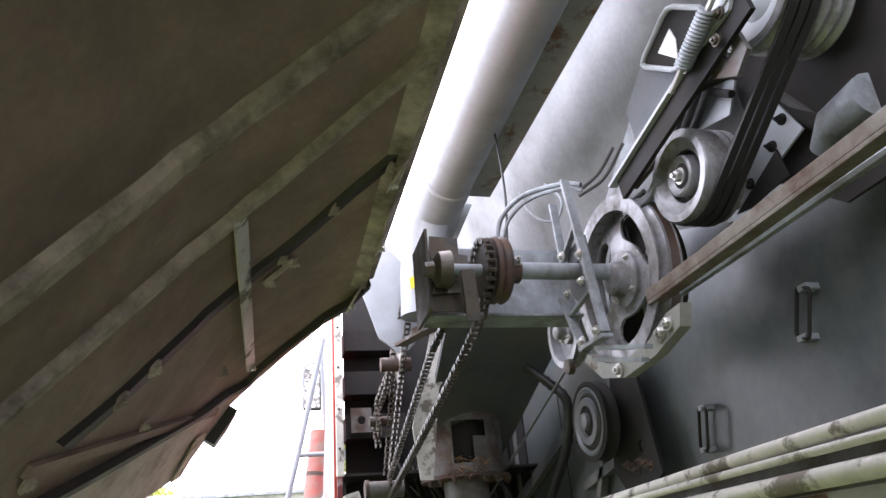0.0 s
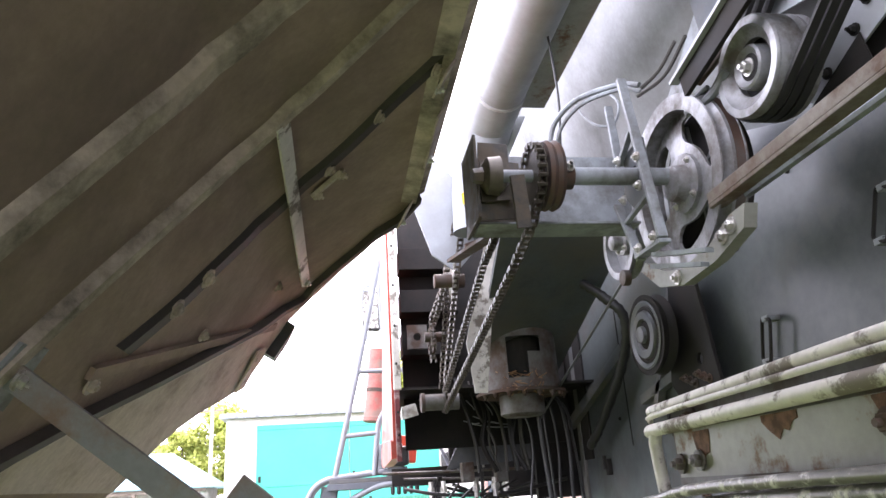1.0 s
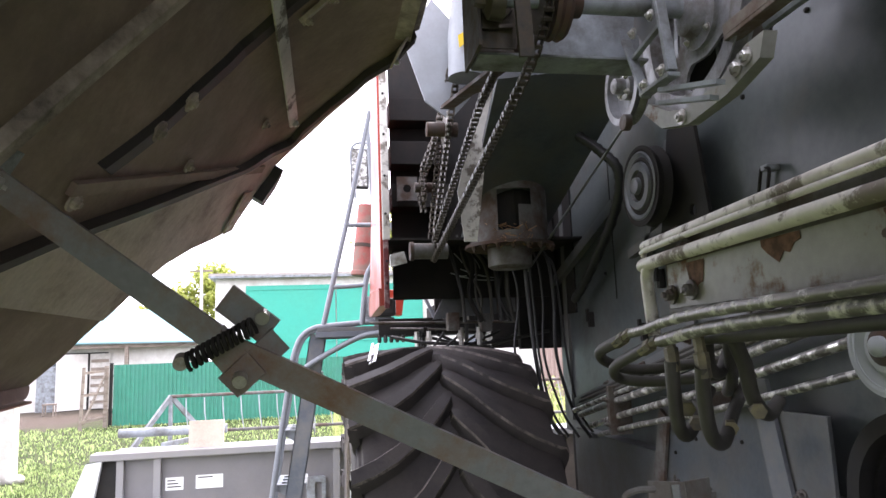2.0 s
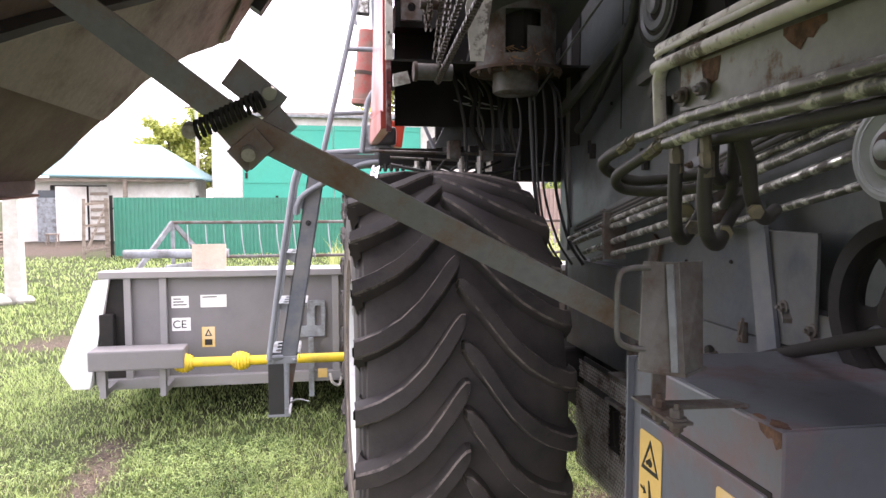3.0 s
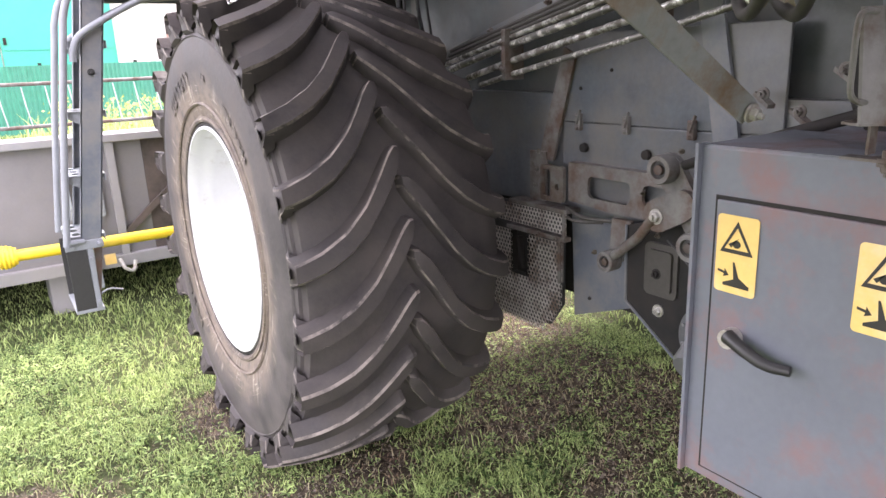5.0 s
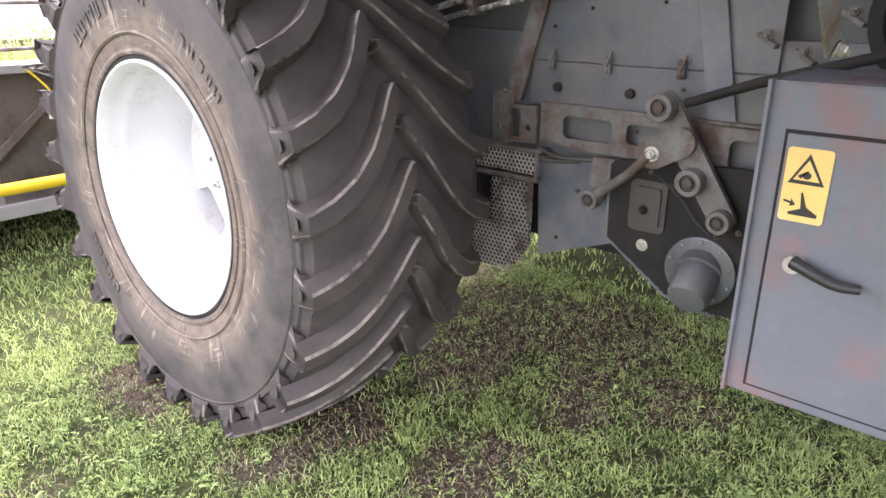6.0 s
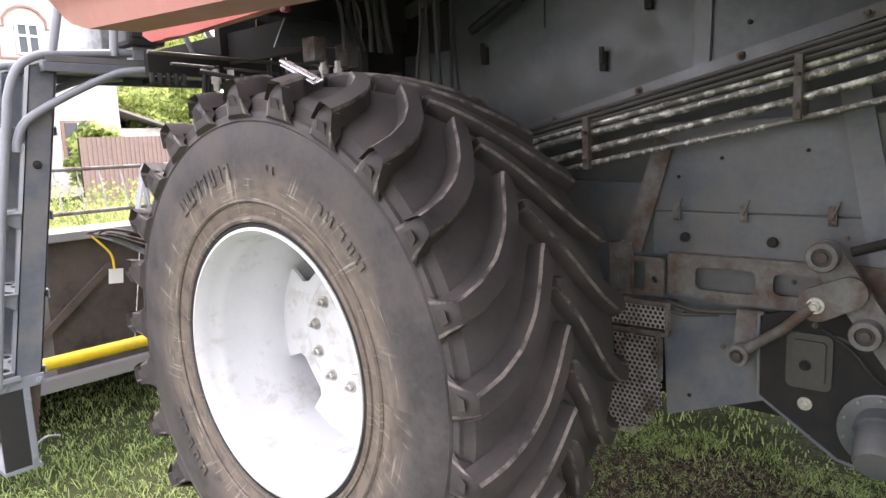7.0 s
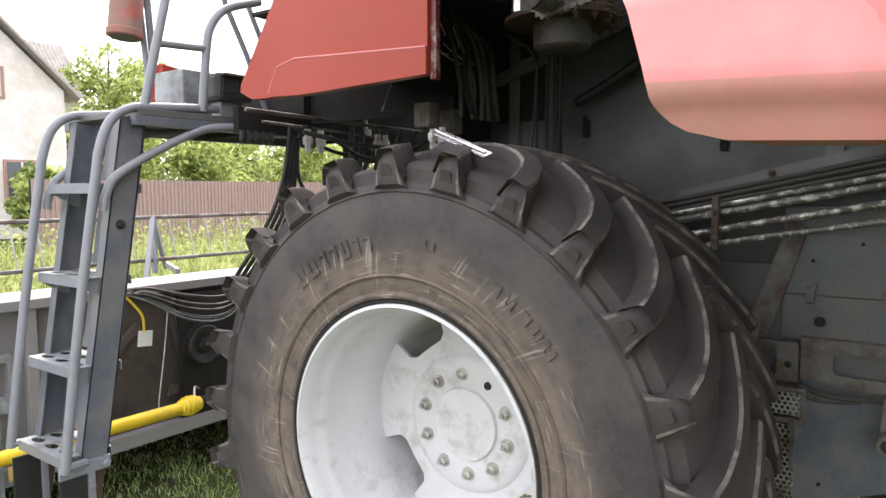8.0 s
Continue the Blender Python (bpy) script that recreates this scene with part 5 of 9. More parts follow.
def build_auger_tube():
    bm = tube(B(), [(1.01, -2.4, 3.33), (1.01, -0.5, 3.33), (1.01, 2.0, 3.335), (1.01, 2.83, 3.34)], 0.099, 48)
    auger = part("unloading_tube", bm, TUBEGREY, COMBINE, "pale grey unloading auger tube with bent elbow", smooth=True)
    part("joint_band", lathe(B(), [(0, 0.099), (0.004, 0.104), (0.02, 0.104), (0.024, 0.1)], Matrix.Translation((1.01, 2.74, 3.34)) @ Matrix.Rotation(radians(90), 4, "Z"), 48), PALE, auger, smooth=True)
    # elbow: flattened spout bending forward and down
    bm = B()
    rings = []
    for c, w, h, tilt in (((1.01, 2.75, 3.34), 0.103, 0.103, 0), ((1.0, 2.96, 3.31), 0.108, 0.112, 25), ((0.965, 3.06, 3.17), 0.105, 0.12, 55), ((0.93, 3.08, 3.04), 0.085, 0.1, 80), ((0.915, 3.07, 2.93), 0.075, 0.08, 90), ((0.905, 3.06, 2.85), 0.07, 0.07, 90)):
        t = radians(tilt)
        u, v = Vector((1, 0, 0)), Vector((0, math.sin(t), math.cos(t)))
        rings.append([bm.verts.new(Vector(c) + u * (w * math.cos(2 * math.pi * k / 28)) + v * (h * math.sin(2 * math.pi * k / 28))) for k in range(28)])
    for p, q in zip(rings, rings[1:]):
        for k in range(28):
            bm.faces.new((p[k], p[(k + 1) % 28], q[(k + 1) % 28], q[k]))
    bm.faces.new(rings[-1])
    bmesh.ops.recalc_face_normals(bm, faces=bm.faces[:])
    part("elbow", bm, TUBEGREY, auger, "pale steel elbow spout", smooth=True)
    part("elbow_rib", slab(B(), [(1.02, 3.33), (1.17, 3.35), (1.06, 3.12), (1.02, 3.06)], 0.02, Matrix(((1, 0, 0, 0), (0, 0, -1, 2.99), (0, 1, 0, 0), (0, 0, 0, 1)))), PALE, auger)
    part("yellow_mark", slab(B(), [(0.862, 2.985), (0.915, 3.02), (0.915, 2.975), (0.865, 2.935)], 0.003, Matrix(((1, 0, 0, 0), (0, 0, -1, 2.972), (0, 1, 0, 0), (0, 0, 0, 1)))), YELLOW, auger, "yellow paint mark")
    bm = B()
    slab(bm, [(0.68, 3.05), (0.80, 3.25), (0.93, 3.1), (0.95, 2.82), (0.86, 2.72), (0.76, 2.80)], 0.01, Matrix(((1, 0, 0, 0), (0, 0, -1, 3.2), (0, 1, 0, 0), (0, 0, 0, 1))))
    part("spout_plate", bm, TUBEGREY, auger)
    # long angle rail beside the tube
    bm = B()
    span(bm, (1.118, -2.4, 3.375), (1.13, 2.92, 3.43))
    span(bm, (1.118, -2.4, 3.36), (1.24, 2.92, 3.375))
    rail = part("tank_rail", bm, OLIVE, COMBINE, "long dusty angle rail beside the tube")
    random.seed(11)
    bm = B()
    y = -2.3
    while y < 2.85:
        w = 0.05 + 0.12 * random.random()
        span(bm, (1.112, y, 3.358), (1.1175, y + w, 3.395 + 0.02 * random.random()))
        y += w + 0.004
    part("bare_edge", bm, CREAM, rail, "chipped pale edge")


def build_tank():
    bm = B()
    slab(bm, [(1.26, 3.62), (1.28, 3.63), (1.60, 2.88), (1.58, 2.84)], 2.32, Matrix(((1, 0, 0, 0), (0, 0, 1, 1.58), (0, 1, 0, 0), (0, 0, 0, 1))))
    tank = part("tank_slope", bm, dented(material("tank_sheet", (0.24, 0.255, 0.265), 0.3, stain=(0.10, 0.10, 0.095), amount=0.35, stain_scale=3, sharp=0.2, vary=0.3), 3.0, 0.03), COMBINE, "sloping grey sheet of the grain tank")
    # stiffener box with pressed edge
    bm = slab(B(), [(1.79, 3.163), (1.639, 3.025), (1.479, 3.086), (1.483, 3.0), (1.60, 2.93), (1.724, 2.895), (1.898, 2.977), (1.911, 3.091)], 0.05, side_on(1.34))
    part("gusset_box", bm, GREY, tank, "dark angular gusset box")
    part("gusset_flange", slab(B(), [(1.911, 3.091), (1.898, 2.977), (2.25, 2.80), (2.28, 2.86)], 0.006, side_on(1.36)), LIGHT, tank)
    for y, z in ((2.35, 3.18), (2.2, 3.27), (2.55, 3.2), (2.0, 3.36)):
        x = 1.28 + (3.62 - z) * 0.43
        part("rivet", stud(B(), (x - 0.012, y, z), 0.008, (-0.9, 0, -0.4)), DARK, tank)
    hole = [(1.601, 3.209), (1.468, 3.075), (1.627, 3.014), (1.777, 3.151)]
    loop = []
    for k in range(4):
        p, a, b = Vector(hole[k]), Vector(hole[k - 1]), Vector(hole[(k + 1) % 4])
        loop += [p + (a - p).normalized() * 0.03, p + (a - p).normalized() * 0.008 + (b - p).normalized() * 0.008, p + (b - p).normalized() * 0.03]
    part("opening_rim", tube(B(), [(1.33, p.x, p.y) for p in loop], 0.008, 8, closed=True), PALE, tank, "pale rounded opening rim", smooth=True)
    # Black plate stands for the shaded inside of the opening.
    part("opening", slab(B(), [(p.x, p.y) for p in loop], 0.004, side_on(1.335)), DARK, tank)
    part("opening_tab", slab(B(), [(1.618, 3.147), (1.606, 3.101), (1.619, 3.046), (1.688, 3.124)], 0.003, side_on(1.331)), WHITE, tank)
    part("top_cover", span(B(), (1.25, -2.4, 3.60), (3.32, 4.0, 3.7), 0.02), LIGHT, COMBINE, "light grey top cover of the grain tank")
    # front bulkheads of the dark bay: black sheets added to close sky gaps
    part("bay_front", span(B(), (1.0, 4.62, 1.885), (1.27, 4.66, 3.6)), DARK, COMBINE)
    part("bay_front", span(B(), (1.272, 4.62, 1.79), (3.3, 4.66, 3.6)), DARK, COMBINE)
    part("bay_gap_filler", span(B(), (0.66, 4.62, 1.885), (0.998, 4.65, 1.985)), DARK, COMBINE)
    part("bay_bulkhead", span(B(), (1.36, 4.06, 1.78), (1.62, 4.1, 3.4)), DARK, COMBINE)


def build_layshaft():
    y, z = 1.965, 2.585
    # channel bracket
    bracket = part("shaft_bracket", span(B(), (0.72, 2.16, 2.50), (1.19, 2.168, 2.74), 0.002), LIGHT, COMBINE, "light grey channel bracket with cross shaft")
    part("bottom_flange", span(B(), (0.72, 2.06, 2.493), (1.16, 2.159, 2.50), 0.001), LIGHT, bracket)
    part("end_flange", span(B(), (0.706, 2.0, 2.49), (0.714, 2.168, 2.72), 0.001), OIL, bracket)
    part("inner_flange", slab(B(), [(0.715, 2.50), (0.865, 2.50), (0.865, 2.71), (0.715, 2.73)], 0.006, Matrix(((1, 0, 0, 0), (0, 0, -1, 2.15), (0, 1, 0, 0), (0, 0, 0, 1)))), OIL, bracket)
    bm = B()
    slab(bm, [(0.708, 2.49), (0.80, 2.49), (0.80, 2.70), (0.722, 2.705)], 0.006, Matrix(((1, 0, 0, 0), (0, 0, -1, 2.02), (0, 1, 0, 0), (0, 0, 0, 1))), [ring(0.758, z, 0.03, 16)])
    part("end_plate", bm, OIL, bracket, "oily brown end plate")
    part("bearing", lathe(B(), [(-0.03, 0.03), (-0.02, 0.046), (0.012, 0.05), (0.012, 0.02)], x_axis((0.745, y, z)), 20), CHAIN, bracket, smooth=True)
    part("bearing_nut", lathe(B(), [(-0.055, 0.018), (-0.03, 0.022)], x_axis((0.745, y, z)), 6), OIL, bracket)
    part("bearing_flange", slab(B(), [(0.715, z - 0.055), (0.79, z - 0.05), (0.795, z + 0.05), (0.72, z + 0.06)], 0.012, Matrix(((1, 0, 0, 0), (0, 0, -1, 2.01), (0, 1, 0, 0), (0, 0, 0, 1)))), CHAIN, bracket)
    part("bearing_ring", lathe(B(), [(0, 0.034), (0.02, 0.034), (0.024, 0.02), (0.024, 0.004)], Matrix.Translation((0.755, 1.998, z)) @ Vector((-0.3, -1, -0.2)).to_track_quat("X", "Z").to_matrix().to_4x4(), 18), CHAIN, bracket, smooth=True)
    bm = B()
    bar(bm, (0.79, y - 0.045, z - 0.02), (0.80, y - 0.03, z - 0.15), 0.012, 0.035, up=(1, 0, 0.2))
    part("tension_tab", bm, OIL, bracket)
    part("shaft", tube(B(), [(0.70, y, z), (0.93, y, z), (0.932, y, z), (1.30, y, z)], [0.016, 0.016, 0.023, 0.023], 20), LIGHT, bracket, "grey cross shaft", smooth=True)
    part("collar", lathe(B(), [(0.915, 0.034), (0.945, 0.034)], Matrix.Translation((0, y, z)), 20), RUSTY, bracket, smooth=True)
    part("collar_bolt", bolt(B(), (0.93, y - 0.034, z + 0.01), (0, -1, 0.2), 0.008, 0.014), STEEL, bracket)
    # sprocket with chain wrap and rusty guard disc
    teeth = []
    for k in range(22 * 4):
        a = 2 * math.pi * k / 88
        rr = 0.076 if k % 4 in (0, 1) else 0.066
        teeth.append((rr * math.cos(a), rr * math.sin(a)))
    part("sprocket", slab(B(), teeth, 0.007, side_on(0.842, y, z)), CHAIN, bracket, "oily sprocket")
    part("guard_disc", lathe(B(), [(0.866, 0.02), (0.866, 0.086), (0.876, 0.09), (0.886, 0.083), (0.896, 0.09), (0.906, 0.084), (0.906, 0.02)], Matrix.Translation((0, y, z)), 40), RUSTY, bracket, "rusty grooved disc", smooth=True)
    # long chain down to the front drive
    low = Vector((0.80, 3.36, 2.20))
    pts = []
    for k in range(13):
        a = radians(-60 + 200 * k / 12)
        pts.append((0.846, y - 0.079 * math.cos(a), z + 0.079 * math.sin(a)))
    start = [(0.80, 3.36 - 0.03, 2.175)]
    chain("long_chain", [low + Vector((0, 0, -0.035)), (0.812, 2.6, 2.31), (0.82, 2.15, 2.40), (0.835, 2.0, 2.46)] + pts + [(0.835, 2.55, 2.55), low + Vector((0, 0.0, 0.035))], bracket)
    # support of slender bars round the shaft's bearing
    px = 1.10
    lattice = part("lattice_plate", bar(B(), (px, 1.922, 2.845), (px, 1.848, 2.375), 0.024, 0.012, up=(0, 1, 0.1), bevel=0.002), LIGHT, bracket, "grey slender-barred bearing support")
    for (ya, za), (yb_, zb), w in (((2.025, 2.825), (2.013, 2.60), 0.022), ((2.062, 2.545), (1.975, 2.362), 0.024), ((2.013, 2.64), (1.90, 2.70), 0.016), ((1.985, 2.372), (1.842, 2.366), 0.03), ((2.03, 2.48), (1.868, 2.50), 0.014)):
        bm = bar(B(), (px + 0.002, ya, za), (px + 0.002, yb_, zb), w, 0.01, up=(0, 0.2, 1) if abs(za - zb) < 0.05 else (0, 1, 0.1), bevel=0.002)
        part("plate_bar", bm, LIGHT, bracket)
    part("bearing_plate", slab(B(), [(1.892, 2.66), (2.0, 2.66), (2.035, 2.56), (1.985, 2.50), (1.882, 2.515)], 0.008, side_on(px + 0.012), [ring(1.955, 2.585, 0.024, 14)]), GREY, bracket)
    for (ya, za), (yb_, zb) in (((1.90, 2.35), (1.718, 2.298)), ((1.915, 2.325), (1.745, 2.275))):
        part("plate_tab", bar(B(), (px, ya, za), (px + 0.03, yb_, zb), 0.022, 0.01), LIGHT, bracket)
    for yy, zz in ((1.885, 2.60), (1.99, 2.64), (1.992, 2.53), (1.955, 2.385), (1.87, 2.385), (1.90, 2.53)):
        part("plate_bolt", bolt(B(), (px - 0.011, yy, zz), (-1, 0, 0), 0.008, 0.008), STEEL, bracket)
    p = pulley("large_pulley", (1.245, 1.955, 2.56), 0.228, 0.07, 2, 3, WORNSTEEL, COMBINE, "large light grey belt pulley with rusted grooves", rim_mat=None)
    part("rust_band", lathe(B(), [(0.0, 0.212), (0.012, 0.2085), (0.024, 0.2085), (0.034, 0.2285), (0.0352, 0.2283)], Matrix.Translation((1.245, 1.955, 2.56)), 56, closed=True), RUSTY, p, smooth=True)
    # Added dark disc gives the spoke holes their shade.
    part("dark_backing_disc", lathe(B(), [(0.05, 0.195), (0.07, 0.195)], Matrix.Translation((1.245, 1.955, 2.56)), 40), DARK, p)
    for a0 in (0.3, 1.5, 2.6):
        part("back_strap", bar(B(), (1.285, 1.955 - 0.17 * math.cos(a0), 2.56 - 0.17 * math.sin(a0)), (1.285, 1.955 + 0.17 * math.cos(a0), 2.56 + 0.17 * math.sin(a0)), 0.01, 0.012), LIGHT, p)
    pulley("small_pulley", (1.24, 2.36, 2.545), 0.115, 0.04, 1, 0, WORNSTEEL, COMBINE, "grey flat pulley below the cross shaft")
    # curved lower guard arm
    pts = [(1.64, 2.372), (1.66, 2.325), (1.78, 2.295), (1.94, 2.285), (2.06, 2.315), (2.15, 2.385), (2.12, 2.40), (2.02, 2.345), (1.94, 2.325), (1.80, 2.335), (1.70, 2.37)]
    arm = part("belt_guard", slab(B(), pts, 0.03, side_on(1.18)), OLIVE, COMBINE, "curved grey belt guard arm")
    for yy, zz in ((1.70, 2.345), (1.735, 2.335), (1.96, 2.31)):
        part("guard_bolt", bolt(B(), (1.179, yy, zz), (-1, 0, 0), 0.011, 0.01), STEEL, arm)
    part("belt_guard_lug", disc_on(B(), (1.22, 2.32, 2.42), 0.024, 0.02), GREYRUST, arm)
    # long angle bar running back from it
    bm = B()
    span(bm, (1.20, -2.4, 2.434), (1.208, 1.80, 2.462), 0.002)
    span(bm, (1.20, -2.4, 2.425), (1.236, 1.80, 2.434), 0.002)
    part("long_angle", bm, LONGBAR, COMBINE, "rust-brown dusty long angle bar")
    part("long_rod", tube(B(), [(1.27, -2.4, 2.44), (1.27, 0.4, 2.43), (1.28, 1.9, 2.45)], 0.011, 8), LIGHT, COMBINE, smooth=True)


def build_tensioner():
    c = Vector((1.268, 1.625, 2.688))
    idler = pulley("belt_pulley", (1.30, 1.625, 2.688), 0.113, 0.10, 4, 0, WORNSTEEL, COMBINE, "grey multi-groove pulley with drive belts")
    part("dish", lathe(B(), [(-0.0505, 0.113), (-0.056, 0.11), (-0.056, 0.092), (-0.046, 0.086), (-0.04, 0.07), (-0.036, 0.064), (0.0, 0.064), (0.0, 0.113)], x_axis((1.30, 1.625, 2.688)), 40, closed=True), WORNSTEEL, idler, smooth=True)
    part("dish_recess", lathe(B(), [(-0.03, 0.066), (-0.02, 0.064), (-0.02, 0.05), (-0.025, 0.047)], x_axis((1.30, 1.625, 2.688)), 40, open_end=True), DARK, idler, smooth=True)
    part("dish_hub", lathe(B(), [(-0.02, 0.052), (-0.05, 0.049), (-0.054, 0.044), (-0.046, 0.036), (-0.044, 0.024)], x_axis((1.30, 1.625, 2.688)), 36, open_end=True), WORNSTEEL, idler, smooth=True)
    part("dish_core", lathe(B(), [(-0.0445, 0.033), (-0.047, 0.022)], x_axis((1.30, 1.625, 2.688)), 24), DARK, idler)
    part("axle_nut", bolt(B(), (1.253, 1.625, 2.688), (-1, 0, 0), 0.012, 0.014), STEEL, idler)
    top = Vector((1.335, 1.27, 2.905))
    drum = pulley("upper_pulley", tuple(top), 0.115, 0.16, 6, 0, WORNSTEEL, COMBINE, "wide grey multi-groove pulley")
    part("drum_face", lathe(B(), [(-0.082, 0.112), (-0.07, 0.095), (-0.06, 0.05), (-0.075, 0.03), (-0.08, 0.004)], x_axis(tuple(top)), 40, open_end=True), PALE, drum, smooth=True)
    # belts: two straight runs and the wraps
    for k in range(3):
        x = 1.275 + 0.024 * k
        a, b = Vector((x, 1.625, 2.688)), Vector((x, 1.27, 2.905))
        d = (b - a).normalized()
        nrm = Vector((0, -d.z, d.y))
        loop = []
        for q in range(13):
            t = math.pi * q / 12
            loop.append(b + (nrm * math.cos(t) + d * math.sin(t)) * 0.117)
        for q in range(13):
            t = math.pi * q / 12
            loop.append(a + (-nrm * math.cos(t) - d * math.sin(t)) * 0.116)
        bm = B()
        rings = []
        for i, p in enumerate(loop):
            cen = a if i >= 13 else b
            out = (p - cen).normalized()
            rings.append([bm.verts.new(p + Vector((sx, 0, 0)) + out * o) for sx, o in ((-0.0095, 0.004), (0.0095, 0.004), (0.006, -0.008), (-0.006, -0.008))])
        for i in range(len(rings)):
            u, v = rings[i], rings[(i + 1) % len(rings)]
            for j in range(4):
                bm.faces.new((u[j], u[(j + 1) % 4], v[(j + 1) % 4], v[j]))
        bmesh.ops.recalc_face_normals(bm, faces=bm.faces[:])
        part("drive_belt", bm, BELT, idler, "black rubber drive belt", smooth=True)
    # tension arm with spring
    arm = part("tension_arm", bar(B(), (1.20, 1.80, 2.748), (1.20, 1.22, 2.842), 0.012, 0.06, up=(0, 0.16, 0.98)), DARK, COMBINE, "dark flat belt tension arm with spring")
    part("arm_edge", bar(B(), (1.192, 1.83, 2.775), (1.192, 1.22, 2.876), 0.024, 0.008, up=(0, 0.16, 0.98)), PALE, arm)
    part("arm_pad", slab(B(), [(1.40, 2.885), (1.28, 2.92), (1.22, 2.90), (1.26, 2.85), (1.36, 2.845)], 0.01, side_on(1.185)), PALE, arm)
    pts = []
    a, b = Vector((1.165, 1.41, 2.825)), Vector((1.165, 1.29, 2.875))
    d = (b - a).normalized()
    s = d.cross(Vector((1, 0, 0))).normalized()
    for k in range(161):
        t = 2 * math.pi * k / 10
        pts.append(a + (b - a) * (k / 160) + (Vector((1, 0, 0)) * math.cos(t) + s * math.sin(t)) * 0.016)
    part("tension_spring", tube(B(), pts, 0.0045, 6), LIGHT, arm, smooth=True)
    part("spring_rod", tube(B(), [a - d * 0.06, b + d * 0.06], 0.007, 8), STEEL, arm)
    for yy, zz in ((1.35, 2.87), (1.31, 2.815), (1.28, 2.86), (1.42, 2.835)):
        part("arm_bolt", bolt(B(), (1.182, yy, zz), (-1, 0, 0), 0.008, 0.008), CHAIN, arm)
    part("arm_yoke", slab(B(), [(1.37, 2.885), (1.293, 2.851), (1.276, 2.769), (1.323, 2.738), (1.393, 2.787)], 0.012, side_on(1.215), [ring(1.33, 2.81, 0.02, 12)]), GREYRUST, arm)
    # Flat sheet: the recess's shade is put into its black colour.
    part("recess_shade", slab(B(), [(-2.4, 2.50), (1.40, 2.50), (1.58, 2.66), (1.60, 3.3), (1.2, 3.5), (-2.4, 3.6)], 0.01, side_on(1.455)), DARK, COMBINE, "flat black sheet standing for the shaded recess above the belts")
    part("recess_post", tube(B(), [(1.46, 1.50, 2.86), (1.47, 1.40, 2.70)], 0.022, 12), OLDHOSE, COMBINE)
    part("arm_stub", tube(B(), [(1.23, 1.50, 2.83), (1.26, 1.38, 2.80)], 0.012, 10), DARK, arm)
    # sheets and brackets behind the belts
    back = part("back_plate", slab(B(), [(1.473, 2.835), (1.407, 2.685), (1.46, 2.67), (1.574, 2.638), (1.655, 2.619), (1.69, 2.64), (1.61, 2.74), (1.542, 2.80)], 0.006, side_on(1.42)), PALE, arm, "pale folded plate behind the belts")
    part("plate_fold", slab(B(), [(1.486, 2.683), (1.475, 2.609), (1.616, 2.601), (1.667, 2.612)], 0.003, side_on(1.413)), DARK, back)
    part("lower_sheet", slab(B(), [(2.03, 2.74), (1.70, 2.61), (1.898, 2.56), (2.05, 2.57)], 0.006, side_on(1.42)), PALE, arm, "pale sheet below the belts")
    part("upper_sheet", slab(B(), [(1.643, 2.999), (1.548, 2.928), (1.60, 2.86), (1.727, 2.90), (1.751, 2.977)], 0.006, side_on(1.42)), PALE, arm)
    part("cross_bolt", tube(B(), [(1.41, 1.64, 2.965), (1.40, 1.55, 2.885)], 0.01, 8), DARK, back)
    part("curved_sheet", tube(B(), [(1.47, 1.42, 2.64), (1.46, 1.36, 2.665), (1.45, 1.25, 2.66)], [0.03, 0.045, 0.05], 16), LIGHT, arm, smooth=True)
    part("flange_pipe", tube(B(), [(1.44, 1.50, 2.80), (1.45, 1.38, 2.68)], 0.02, 10), DARK, arm, smooth=True)
    for yy, zz in ((1.45, 2.74), (1.50, 2.70), (1.60, 2.66)):
        part("plate_bolt", bolt(B(), (1.419, yy, zz), (-1, 0, 0), 0.008), DARK, arm)
    # oily pivots and clips between the pulleys
    for pts, r, mat in (([(1.24, 1.80, 2.76), (1.25, 1.70, 2.78), (1.25, 1.62, 2.82)], 0.009, RUSTY), ([(1.22, 1.84, 2.70), (1.24, 1.76, 2.70), (1.25, 1.70, 2.73)], 0.012, LIGHT), ([(1.23, 1.86, 2.73), (1.25, 1.78, 2.735)], 0.008, LIGHT)):
        part("pivot_link", tube(B(), curve(pts, 4), r, 8), mat, arm, smooth=True)
    # wires and hose loops
    wires = part("wire_loom", tube(B(), curve([(0.98, 2.2, 2.79), (1.0, 2.17, 2.86), (1.05, 2.1, 2.895), (1.13, 2.0, 2.88), (1.165, 1.95, 2.85)], 6), 0.008, 8), LIGHT, COMBINE, "grey wire loom looped over the bracket", smooth=True)
    for pts, r, mat in (([(1.0, 2.2, 2.78), (1.015, 2.16, 2.84), (1.06, 2.09, 2.875), (1.13, 1.99, 2.86), (1.165, 1.95, 2.83)], 0.006, LIGHT),
                        ([(1.12, 2.3, 3.02), (1.10, 2.2, 2.90), (1.11, 2.12, 2.82), (1.15, 2.1, 2.82), (1.18, 2.12, 2.9), (1.17, 2.2, 3.0)], 0.004, LIGHT),
                        ([(1.17, 1.95, 2.84), (1.19, 1.88, 2.85), (1.2, 1.8, 2.88)], 0.005, OLDHOSE),
                        ([(1.16, 1.96, 2.82), (1.19, 1.86, 2.82), (1.2, 1.75, 2.86)], 0.005, OLDHOSE),
                        ([(1.06, 2.3, 3.3), (1.05, 2.25, 3.0), (1.03, 2.24, 2.8)], 0.004, HOSE)):
        part("wire", tube(B(), curve(pts, 6), r, 6), mat, wires, smooth=True)


